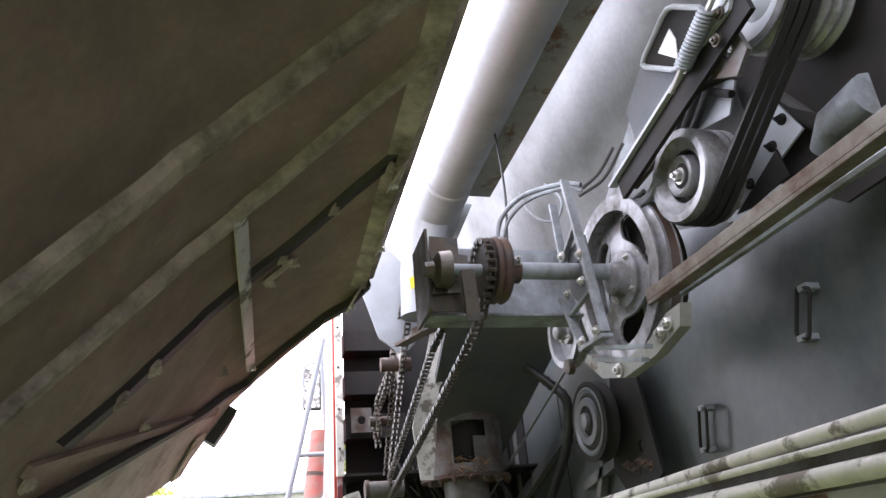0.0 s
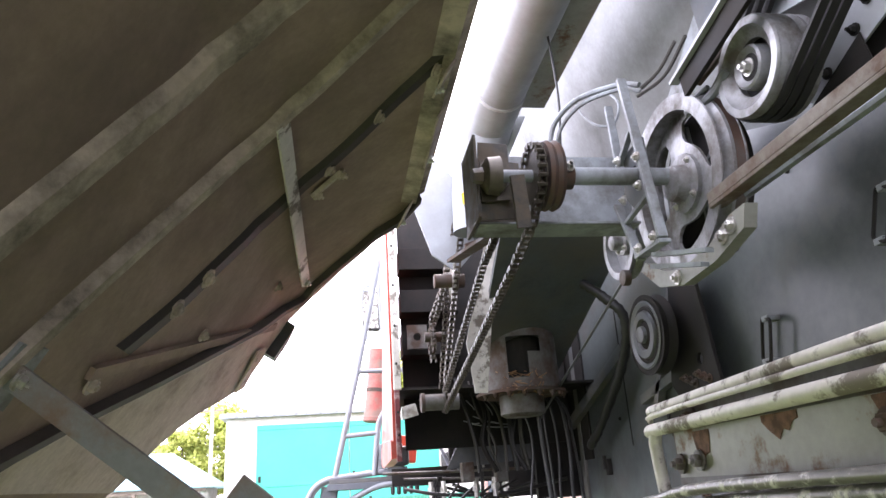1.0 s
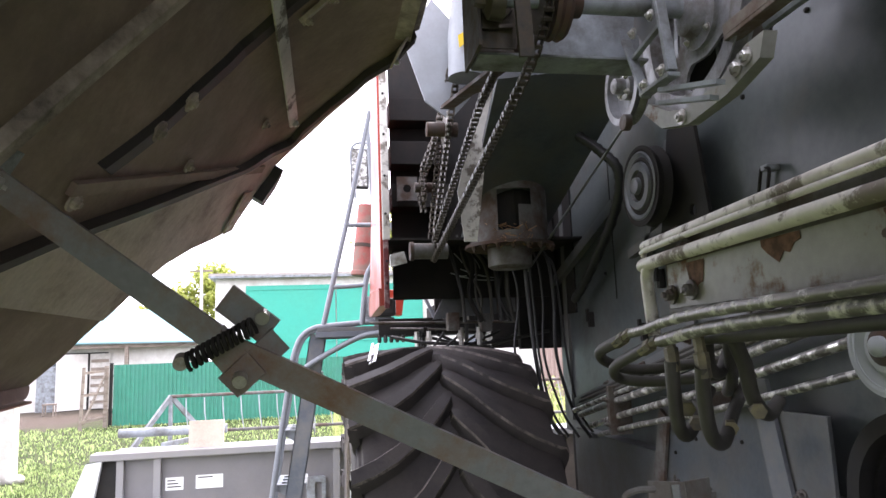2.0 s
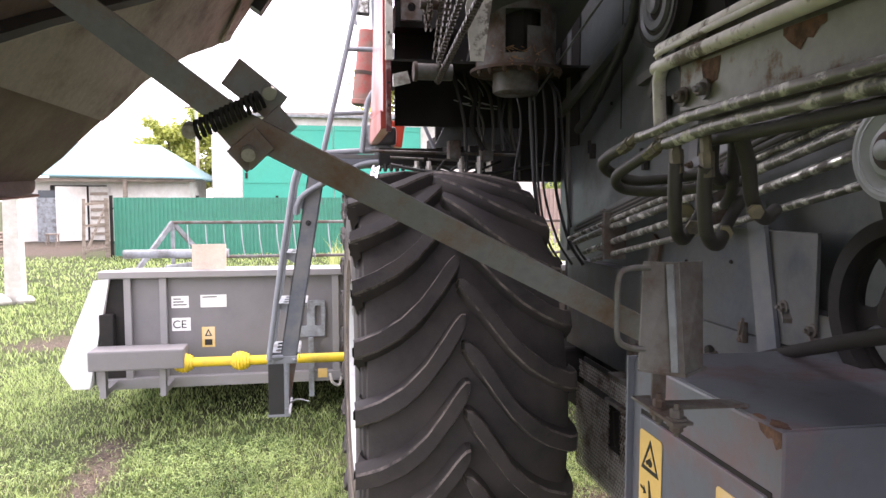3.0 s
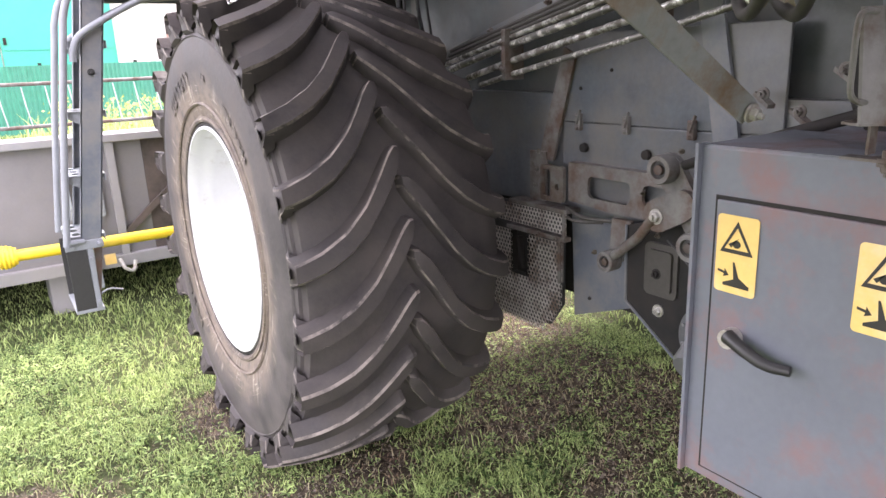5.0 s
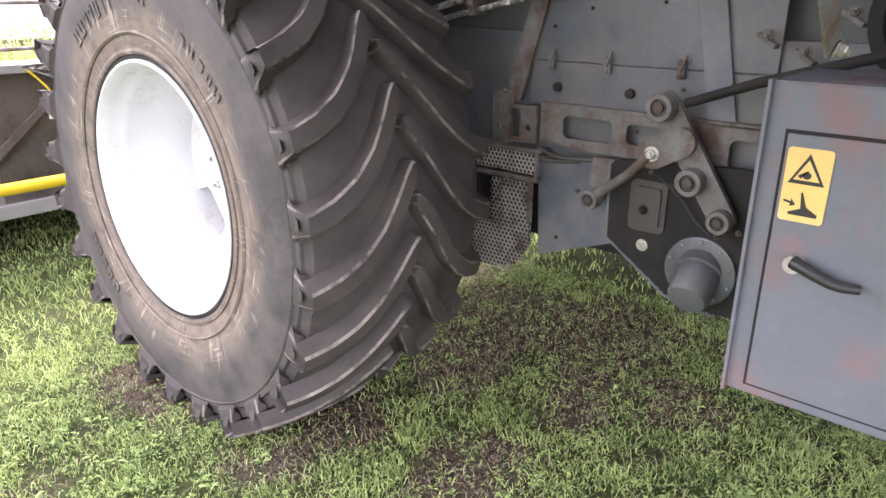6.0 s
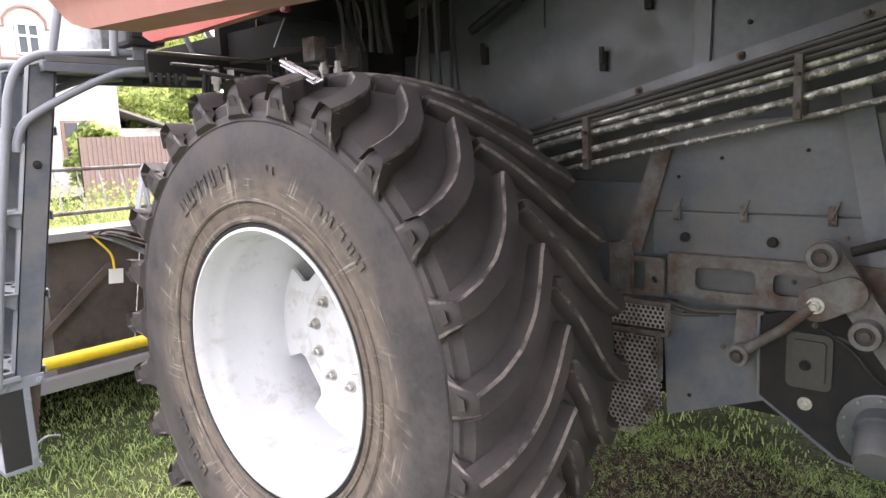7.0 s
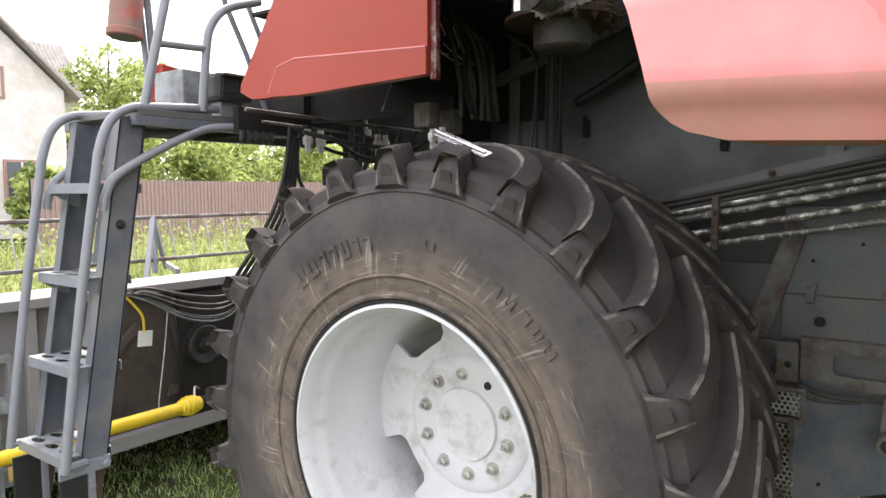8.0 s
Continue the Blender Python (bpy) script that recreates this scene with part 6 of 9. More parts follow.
def build_front_drive():
    """Clean-grain trough, chains and drum ahead of the cross shaft."""
    bm = B()
    v = [(0.95, 2.75, 2.72), (1.50, 2.75, 2.80), (1.42, 3.75, 2.35), (1.0, 3.75, 2.30)]
    quad = [bm.verts.new(p) for p in v]
    bm.faces.new(quad)
    thick(bm, (0, 0, 0.03))
    trough = part("grain_trough", bm, GREY, COMBINE, "dark sloping grain trough with cut-away drum")
    bm = B()
    slab(bm, [(0.86, 2.40), (0.98, 2.86), (1.12, 2.90), (1.08, 2.72), (0.98, 2.55), (0.93, 2.2), (0.88, 2.2)], 0.008, Matrix(((1, 0, 0, 0), (0, 0, -1, 3.1), (0, 1, 0, 0), (0, 0, 0, 1))))
    part("torn_sheet", bm, CREAM, trough, "worn cream edge sheet")
    # drum with an opening
    c = Vector((1.17, 3.5, 2.34))
    n = 36
    bm = B()
    outer, inner = [], []
    for zz in (0.17, 0.13, 0.06, -0.05, -0.09):
        outer.append([bm.verts.new(c + Vector((0.175 * math.cos(2 * math.pi * k / n), 0.175 * math.sin(2 * math.pi * k / n), zz))) for k in range(n)])
    for i in range(4):
        for k in range(n):
            ang = 360 * k / n
            if i in (1, 2) and (235 < ang < 290) and not (i == 2 and ang > 268):
                continue
            bm.faces.new((outer[i][k], outer[i][(k + 1) % n], outer[i + 1][(k + 1) % n], outer[i + 1][k]))
    part("drum", bm, GREYRUST, trough, "grey drum with cut-away mouth", smooth=True)
    part("drum_core", lathe(B(), [(-0.09, 0.12), (0.16, 0.12)], Matrix.Translation(c) @ Matrix.Rotation(radians(-90), 4, "Y"), 20), DARK, trough)
    part("drum_flange", lathe(B(), [(-0.095, 0.20), (-0.108, 0.20)], Matrix.Translation(c) @ Matrix.Rotation(radians(-90), 4, "Y"), 36), RUSTY, trough)
    part("drum_foot", lathe(B(), [(-0.11, 0.10), (-0.19, 0.10), (-0.2, 0.085)], Matrix.Translation(c) @ Matrix.Rotation(radians(-90), 4, "Y"), 28), GREYRUST, trough, smooth=True)
    for k in range(8):
        a = radians(200 + 20 * k)
        part("flange_bolt", bolt(B(), c + Vector((0.188 * math.cos(a), 0.188 * math.sin(a), -0.108)), (0, 0, -1), 0.01, 0.014), RUSTY, trough)
    # straw caught in the mouth
    random.seed(3)
    bm = B()
    for k in range(60):
        a = radians(random.uniform(225, 290))
        p = c + Vector((random.uniform(0.12, 0.19) * math.cos(a), random.uniform(0.13, 0.19) * math.sin(a), random.uniform(-0.11, -0.02)))
        d = Vector((random.uniform(-1, 1), random.uniform(-1, 1), random.uniform(-0.6, 0.4))).normalized()
        tube(bm, [p, p + d * random.uniform(0.02, 0.07)], 0.0018, 4)
    part("caught_straw", bm, material("old_straw", (0.30, 0.17, 0.08), 0.8), trough)
    # front sprockets and their chains
    hub = part("drive_stub", tube(B(), [(0.715, 3.37, 2.205), (0.86, 3.37, 2.205)], 0.034, 18), GREYRUST, COMBINE, "front drive stub with chains", smooth=True)
    part("stub_cap", tube(B(), [(0.70, 3.37, 2.205), (0.715, 3.37, 2.205)], 0.04, 18), RUSTY, hub, smooth=True)
    def cog(at, r, n_t):
        pts = []
        for k in range(n_t * 4):
            a = 2 * math.pi * k / (n_t * 4)
            rr = r if k % 4 in (0, 1) else r * 0.87
            pts.append((rr * math.cos(a), rr * math.sin(a)))
        return slab(B(), pts, 0.008, side_on(at[0], at[1], at[2]))
    part("sprocket", cog((0.80, 3.37, 2.205), 0.05, 14), CHAIN, hub)
    part("sprocket", cog((0.845, 3.25, 2.70), 0.085, 24), STEEL, hub, "steel idler sprocket")
    part("sprocket", cog((0.775, 3.45, 2.50), 0.07, 20), RUSTY, hub)
    part("idler_boss", tube(B(), [(0.77, 3.25, 2.70), (0.90, 3.25, 2.70)], 0.03, 16), RUSTY, hub, smooth=True)
    part("idler_boss", tube(B(), [(0.74, 3.45, 2.50), (0.83, 3.45, 2.50)], 0.022, 16), RUSTY, hub, smooth=True)
    chain("idler_chain", [(0.90, 3.1, 3.0), (0.86, 3.16, 2.74), (0.80, 3.31, 2.26)], hub)
    chain("idler_chain", [(0.885, 3.2, 3.02), (0.84, 3.30, 2.75), (0.775, 3.43, 2.58), (0.775, 3.40, 2.42)], hub)
    chain("idler_chain", [(0.90, 3.2, 3.0), (0.845, 3.34, 2.73), (0.80, 3.44, 2.25)], hub)
    chain("idler_chain", [(0.868, 3.16, 2.95), (0.80, 3.36, 2.6), (0.77, 3.52, 2.52), (0.778, 3.45, 2.38)], hub)
    bm = B()
    bar(bm, (0.86, 2.1, 2.54), (0.83, 3.1, 2.74), 0.012, 0.05, up=(1, 0, 0))
    bar(bm, (0.88, 3.05, 2.78), (1.02, 3.05, 2.83), 0.02, 0.03)
    part("tension_lever", bm, RUSTY, hub, "rusty tension lever")
    bm = B()
    bar(bm, (0.68, 3.36, 2.18), (0.62, 3.36, 2.165), 0.01, 0.05)
    bar(bm, (0.62, 3.36, 2.19), (0.62, 3.36, 2.14), 0.01, 0.02)
    part("catch", bm, STEEL, hub)
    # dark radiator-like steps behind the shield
    # Black sheet closes the bay; the bay's depth of shade is its colour.
    bay = part("bay_shade_sheet", span(B(), (0.69, 4.0, 2.05), (1.55, 4.02, 3.4)), DARK, COMBINE, "black sheet standing for the shaded bay, with cross members, behind the red shield")
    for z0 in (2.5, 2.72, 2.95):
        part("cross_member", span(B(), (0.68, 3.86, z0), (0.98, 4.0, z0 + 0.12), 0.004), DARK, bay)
    bm = B()
    slab(bm, [(0.70, 2.52), (0.80, 2.52), (0.80, 2.64), (0.70, 2.64)], 0.02, Matrix(((1, 0, 0, 0), (0, 0, -1, 3.82), (0, 1, 0, 0), (0, 0, 0, 1))), [ring(0.75, 2.58, 0.02, 12)])
    part("bearing_plate", bm, GREYRUST, bay)
    part("white_tag", bar(B(), (1.46, 4.57, 2.10), (1.53, 4.56, 2.30), 0.05, 0.003, up=(-0.6, -0.8, 0.1)), WHITE, bay, "white sheet tag")
    # pulley on the wall with its plate
    p = pulley("wall_pulley", (1.43, 2.66, 2.315), 0.138, 0.05, 1, 0, DARK, COMBINE, "dark grey pulley on the side wall")
    part("pulley_face", lathe(B(), [(-0.027, 0.118), (-0.03, 0.112), (-0.022, 0.095), (-0.022, 0.085), (-0.034, 0.08), (-0.034, 0.055), (-0.024, 0.05), (-0.03, 0.03), (-0.046, 0.028), (-0.05, 0.006)], x_axis((1.43, 2.66, 2.315)), 40, open_end=True), GREY, p, smooth=True)
    part("pulley_ring", lathe(B(), [(-0.03, 0.125), (-0.022, 0.11), (-0.03, 0.09), (-0.022, 0.07), (-0.03, 0.04), (-0.04, 0.02)], x_axis((1.433, 2.66, 2.315)), 40, open_end=True), DARK, p, smooth=True)
    part("mount_plate", slab(B(), [(2.40, 2.10), (2.60, 2.02), (2.72, 2.15), (2.62, 2.50), (2.46, 2.52)], 0.012, side_on(1.50), [ring(2.5, 2.2, 0.02, 10)]), DARK, p)
    for k in range(6):
        part("mount_bolt", bolt(B(), (1.499, 2.46 + 0.03 * k, 2.13 + 0.012 * (k % 3)), (-1, 0, 0), 0.009), RUSTY, p)
    # dark ribbed hose behind the pulley
    pts = curve([(1.35, 3.05, 2.62), (1.42, 3.0, 2.54), (1.48, 2.98, 2.45), (1.5, 3.1, 2.3), (1.5, 3.4, 2.1), (1.5, 3.6, 2.0)], 8)
    part("ribbed_hose", tube(B(), pts, [0.018 + 0.004 * (k % 2) for k in range(len(pts))], 12), HOSE, COMBINE, "ribbed dark hose on the wall", smooth=True)
    part("tie_rod", tube(B(), [(1.30, 2.45, 2.5), (1.32, 3.75, 2.15)], 0.005, 8), GREY, COMBINE)


build_auger_tube()
build_tank()
build_layshaft()
build_tensioner()
build_front_drive()


# ---- cream beam with hydraulic pipes and hoses ----
def build_beam():
    bm = B()
    span(bm, (1.01, -2.4, 1.835), (1.02, 1.78, 1.985), 0.002)
    span(bm, (1.02, -2.4, 1.975), (1.08, 1.78, 1.985))
    span(bm, (1.02, -2.4, 1.835), (1.07, 1.78, 1.843))
    beam = part("pipe_beam", bm, GREYRUST, COMBINE, "rust-stained grey beam carrying chipped cream pipes")
    part("beam_face", slab(B(), [(-2.4, 1.85), (1.765, 1.85), (1.765, 1.935), (-2.4, 1.945)], 0.004, side_on(1.005)), OLIVE, beam)
    for pts, r, mat in (([(1.0, -2.4, 2.03), (1.0, 0.5, 2.015), (1.0, 1.74, 1.987), (1.0, 1.80, 1.982)], 0.011, CREAM),
                        ([(0.985, -2.4, 2.005), (0.985, 0.5, 1.99), (0.985, 1.70, 1.975), (0.99, 1.83, 1.962)], 0.006, CREAM),
                        ([(0.985, -2.4, 1.965), (0.985, 0.5, 1.957), (0.985, 1.72, 1.945), (0.988, 1.80, 1.94), (0.992, 1.825, 1.925), (0.994, 1.83, 1.90), (1.0, 1.83, 1.80)], 0.013, CREAM),
                        ([(0.98, -2.4, 1.86), (0.98, 0.5, 1.85), (0.978, 1.55, 1.835), (0.965, 1.80, 1.812), (0.96, 1.86, 1.806)], 0.010, PIPE),
                        ([(0.995, -2.4, 1.845), (0.995, 0.5, 1.832), (0.99, 1.5, 1.812), (0.975, 1.76, 1.788)], 0.012, PIPE),
                        ([(1.03, -2.4, 1.82), (1.03, 0.5, 1.815), (1.03, 1.7, 1.79)], 0.012, OLDHOSE)):
        part("hydraulic_pipe", tube(B(), curve(pts, 4), r, 12), mat, beam, "chipped cream hydraulic pipe" if mat is CREAM else "worn steel hydraulic pipe", smooth=True)
    for y, z in ((1.672, 1.878), (1.745, 1.875), (1.675, 1.955), (1.2, 1.9)):
        part("beam_bolt", bolt(B(), (1.0, y, z), (-1, 0, 0), 0.011, 0.012), GREYRUST, beam)
    # ragged rust runs below the upper pipe
    rnd = random.Random(12)
    for y0, z0, w, h in ((0.74, 1.93, 0.07, 0.075), (1.42, 1.935, 0.09, 0.045), (1.66, 1.93, 0.06, 0.07), (1.20, 1.935, 0.05, 0.03), (0.2, 1.935, 0.09, 0.06), (-0.5, 1.935, 0.12, 0.05)):
        out = [(y0 - w / 2, z0), (y0 + w / 2, z0)]
        for k in range(8):
            t = k / 7
            out.append((y0 + w * (0.5 - t), z0 - h * (0.25 + 0.75 * math.sin(math.pi * t)) * rnd.uniform(0.45, 1.1)))
        part("rust_run", slab(B(), out, 0.001, side_on(1.0035)), FLAKERUST, beam, "ragged brown rust patch")
    # fittings and hanging hoses
    for at, d in (((0.958, 1.88, 1.80), (0, 1, -0.3)), ((0.972, 1.79, 1.783), (0, 1, -0.3)), ((0.985, 1.74, 1.775), (0.1, 0, -1)), ((1.0, 1.66, 1.765), (0.1, 0, -1))):
        m = Matrix.Translation(at) @ Vector(d).to_track_quat("X", "Z").to_matrix().to_4x4()
        part("hose_fitting", lathe(B(), [(-0.03, 0.010), (0.0, 0.010), (0.0, 0.0135), (0.02, 0.0135), (0.02, 0.0125), (0.045, 0.0125)], m, 6), BRASSY, beam, "dull brass hose fitting")
    hoses = part("hydraulic_hose", tube(B(), curve([(0.958, 1.90, 1.795), (0.96, 2.02, 1.77), (0.99, 2.055, 1.745), (1.06, 2.05, 1.725), (1.15, 1.97, 1.735), (1.22, 1.87, 1.745)], 8), 0.0125, 12), OLDHOSE, COMBINE, "dusty black hydraulic hoses", smooth=True)
    for pts, r in (([(0.972, 1.81, 1.778), (0.975, 1.98, 1.735), (1.02, 2.04, 1.705), (1.10, 1.98, 1.70), (1.2, 1.85, 1.72)], 0.012),
                   ([(0.985, 1.74, 1.75), (0.99, 1.75, 1.69), (1.01, 1.78, 1.625), (1.06, 1.84, 1.60), (1.12, 1.9, 1.63), (1.18, 1.95, 1.68)], 0.0135),
                   ([(1.0, 1.66, 1.74), (1.01, 1.68, 1.68), (1.03, 1.70, 1.615), (1.09, 1.76, 1.595), (1.17, 1.85, 1.64), (1.25, 1.9, 1.71)], 0.0135),
                   ([(1.04, 1.62, 1.79), (1.07, 1.64, 1.74), (1.10, 1.67, 1.68), (1.16, 1.72, 1.645), (1.24, 1.8, 1.66)], 0.0135),
                   ([(1.08, 1.7, 1.80), (1.13, 1.78, 1.77), (1.18, 1.86, 1.70), (1.24, 1.98, 1.67), (1.32, 2.1, 1.68)], 0.012),
                   ([(1.05, 1.72, 1.80), (1.08, 1.77, 1.74), (1.13, 1.82, 1.72), (1.2, 1.9, 1.76)], 0.012)):
        part("hose", tube(B(), curve(pts, 7), r, 12), OLDHOSE, hoses, smooth=True)
    for at in ((1.07, 1.82, 1.625), (1.13, 1.80, 1.615), (1.1, 1.66, 1.66), (1.02, 1.76, 1.66)):
        part("hose_nut", lathe(B(), [(-0.012, 0.0145), (0.012, 0.0145)], Matrix.Translation(at) @ Vector((0.4, 0.8, 0.1)).to_track_quat("X", "Z").to_matrix().to_4x4(), 6), BRASSY, hoses)
    # small pale wheel and large dark pulley behind the beam
    w = pulley("pale_wheel", (1.30, 1.555, 1.765), 0.088, 0.04, 1, 0, PALE, COMBINE, "pale steel wheel below the beam")
    part("wheel_dish", lathe(B(), [(-0.022, 0.08), (-0.01, 0.055), (-0.022, 0.045), (-0.022, 0.03)], x_axis((1.30, 1.555, 1.765)), 36, open_end=True), PALE, w, smooth=True)
    part("bearing", lathe(B(), [(-0.026, 0.034), (-0.03, 0.02), (-0.03, 0.004)], x_axis((1.30, 1.555, 1.765)), 20), RUSTY, w, smooth=True)
    pulley("dark_pulley", (1.38, 1.60, 1.475), 0.175, 0.06, 1, 5, DARK, COMBINE, "large dark belt pulley behind the cabinet")
    part("wheel_belt", bar(B(), (1.38, 1.64, 1.62), (1.33, 1.62, 1.73), 0.03, 0.02, up=(0, 1, 0)), BELT, w)
    for y, z in ((2.05, 1.42), (1.95, 1.38), (1.85, 1.48)):
        bm = B()
        bar(bm, (1.45, y, z), (1.42, y - 0.06, z - 0.03), 0.02, 0.012)
        bolt(bm, (1.43, y - 0.03, z), (-1, 0, 0), 0.01)
        part("wall_clip", bm, GREYRUST, COMBINE)



build_beam()


# ---- red shield, platform, ladder and handrails ----
def build_shield():
    prof = [(3.655, 2.0), (3.655, 3.2), (4.08, 3.2), (4.16, 2.62), (4.34, 2.31), (4.47, 2.12), (4.52, 2.05), (4.525, 2.02), (4.46, 1.99), (4.2, 1.985)]
    bm = slab(B(), prof, 0.035, side_on(0.60))
    shield = part("front_shield", bm, RED, COMBINE, "glossy orange-red side shield with raised lower band")
    band = [(3.653, 1.998), (3.653, 2.075), (4.22, 2.105), (4.31, 2.085), (4.36, 1.99), (4.2, 1.983)]
    part("lower_band", slab(B(), band, 0.012, side_on(0.589)), RED, shield)
    part("band_edge", tube(B(), [(0.592, 3.655, 2.077), (0.592, 4.22, 2.107), (0.592, 4.31, 2.087), (0.592, 4.36, 2.0)], 0.005, 6), FADED, shield)
    # rear return edge, dark red and chipped white; cream above paints the sky's reflection
    part("rear_edge", span(B(), (0.612, 3.632, 1.985), (0.636, 3.655, 2.30), 0.004), material("dark_red_edge", (0.12, 0.012, 0.014), 0.4, stain=(0.5, 0.45, 0.42), amount=0.2, stain_scale=8), shield)
    part("rear_edge_sky_sheen", span(B(), (0.61, 3.632, 2.30), (0.645, 3.655, 3.3), 0.004), CREAM, shield)
    for z in (2.1, 2.2, 2.42, 2.6, 2.8, 3.0):
        part("edge_rivet", stud(B(), (0.625, 3.631, z), 0.006, (0, -1, 0)), DARK, shield)
    return shield


def build_platform():
    bm = B()
    span(bm, (0.30, 4.70, 1.925), (1.6, 5.25, 1.95), 0.003)
    plat = part("platform", bm, GREY, COMBINE, "dark step platform with hoses slung below")
    for y in (4.72, 5.2):
        part("platform_edge", span(B(), (0.29, y - 0.02, 1.89), (1.6, y + 0.02, 1.925), 0.003), LADDER, plat)
    for x in (0.92, 1.5):
        part("cross_beam", span(B(), (x - 0.012, 4.5, 1.90), (x + 0.012, 5.2, 1.925), 0.003), DARK, plat)
    part("cross_tube", tube(B(), [(0.6, 4.5, 1.958), (1.06, 4.48, 1.948), (1.6, 4.45, 1.94)], 0.008, 8), GREYRUST, plat, smooth=True)
    part("cross_tube", tube(B(), [(0.72, 4.55, 1.925), (1.3, 4.5, 1.90)], 0.006, 8), GREYRUST, plat, smooth=True)
    part("under_sheet", span(B(), (0.64, 3.66, 2.3), (1.6, 4.5, 2.312)), DARK, plat)
    part("kick_plate", span(B(), (1.04, 4.1, 1.945), (1.06, 5.25, 2.08)), DARK, plat)
    part("under_plate", slab(B(), [(0.9, 1.95), (1.35, 1.98), (1.35, 2.14), (1.0, 2.14)], 0.01, Matrix(((1, 0, 0, 0), (0, 0, -1, 4.1), (0, 1, 0, 0), (0, 0, 0, 1)))), GREY, plat)
    # hoses and wires under the platform
    rnd = random.Random(21)
    hung = [((1.22, 4.4, 1.92), (1.22, 4.42, 1.7), (1.2, 4.5, 1.5), (1.2, 5.0, 1.3)),
            ((1.27, 4.4, 1.92), (1.28, 4.42, 1.7), (1.26, 4.5, 1.5), (1.25, 5.0, 1.3)),
            ((0.98, 4.45, 1.88), (1.2, 4.45, 1.80), (1.4, 4.4, 1.84), (1.5, 4.2, 1.9)),
            ((0.9, 4.55, 1.88), (1.15, 4.55, 1.82), (1.3, 4.5, 1.83), (1.5, 4.4, 1.88)),
            ((0.7, 4.3, 1.87), (0.9, 4.2, 1.83), (1.2, 4.1, 1.82), (1.5, 4.0, 1.87))]
    for k in range(4):
        x = 0.905 + 0.018 * k
        hung.append(((x, 4.6, 1.93), (x - 0.03, 4.6, 1.76), (x - 0.08 + 0.01 * k, 4.61, 1.6), (x - 0.16 + 0.012 * k, 4.63, 1.45), (x - 0.2 + 0.015 * k, 4.7, 1.33), (x + 0.05, 5.1, 1.18), (1.5, 5.5, 1.15)))
    hung.append(((0.95, 4.6, 1.92), (0.94, 4.6, 1.74), (0.995, 4.6, 1.58), (1.02, 4.7, 1.44)))
    for pts in hung:
        part("hose", tube(B(), curve(pts, 7), 0.009, 8), HOSE, plat, smooth=True)
    for x, y in ((1.22, 4.4), (1.27, 4.4), (1.12, 3.98), (1.02, 3.95), (0.86, 4.45), (0.93, 4.45)):
        part("hose_coupling", lathe(B(), [(-0.03, 0.014), (0.0, 0.014), (0.0, 0.02), (0.03, 0.02), (0.03, 0.013), (0.06, 0.013)], Matrix.Translation((x, y, 1.87)) @ Matrix.Rotation(radians(90), 4, "Y"), 6), STEEL, plat)
    for x, y, z in ((0.98, 3.95, 1.93), (1.15, 3.96, 1.92)):
        part("valve_block", box(B(), (x, y, z), (0.06, 0.07, 0.09), None, 0.006), GREYRUST, plat)
    # fittings, bright wires and clips under and behind the shield
    for x, y, z0, z1, r, mat in ((1.165, 4.5, 2.01, 1.96, 0.012, STEEL), (1.247, 4.5, 1.975, 1.93, 0.012, STEEL), (1.268, 4.5, 1.93, 1.905, 0.015, WHITE), (1.28, 4.5, 1.87, 1.83, 0.012, GREYRUST)):
        part("hose_fitting", tube(B(), [(x, y, z0), (x + 0.004, y, z1)], r, 8), mat, plat, smooth=True)
    for pts in (((1.165, 4.5, 2.0), (1.16, 4.5, 1.85), (1.15, 4.5, 1.7)), ((1.225, 4.5, 2.0), (1.225, 4.5, 1.85), (1.20, 4.5, 1.68)), ((1.28, 4.5, 1.84), (1.28, 4.52, 1.78), (1.26, 4.55, 1.70))):
        part("hose", tube(B(), curve(pts, 5), 0.011, 8), HOSE, plat, smooth=True)
    bracket = slab(B(), [(1.10, 2.03), (1.15, 2.03), (1.16, 2.12), (1.11, 2.13)], 0.01, Matrix(((1, 0, 0, 0), (0, 0, -1, 4.5), (0, 1, 0, 0), (0, 0, 0, 1))))
    part("fitting_bracket", bracket, GREYRUST, plat)
    part("pale_clip", bar(B(), (1.37, 4.5, 2.125), (1.425, 4.5, 2.185), 0.02, 0.006, up=(0, 1, 0)), PALE, plat)
    part("pale_clip", bar(B(), (1.372, 4.5, 2.122), (1.43, 4.5, 2.115), 0.012, 0.006, up=(0, 1, 0)), PALE, plat)
    for a, b in (((0.99, 3.9, 2.27), (1.03, 3.9, 2.22)), ((1.08, 3.9, 2.26), (1.12, 3.9, 2.19)), ((0.97, 3.9, 2.17), (1.05, 3.9, 2.155)), ((1.0, 3.9, 2.155), (1.19, 3.9, 2.13)), ((1.02, 3.9, 2.19), (1.14, 3.9, 2.15)), ((1.11, 3.9, 2.16), (1.22, 3.9, 2.145))):
        mid = Vector(a).lerp(Vector(b), 0.5) + Vector((0.01, 0, -0.008))
        part("wire", tube(B(), curve([a, tuple(mid), b], 4), 0.0028, 5), PALE, plat, smooth=True)
    part("pale_connector", box(B(), (1.06, 3.88, 2.34), (0.05, 0.04, 0.045), None, 0.008), CREAM, plat)
    for k in range(8):
        x = 0.97 + 0.035 * k + rnd.uniform(-0.02, 0.02)
        pts = [(x - 0.02, 3.88, 2.38 - 0.02 * k), (x + rnd.uniform(-0.02, 0.04), 3.84, 2.2), (x + 0.03 + rnd.uniform(-0.03, 0.05), 3.82, 2.05), (x + 0.06, 3.82, 1.92)]
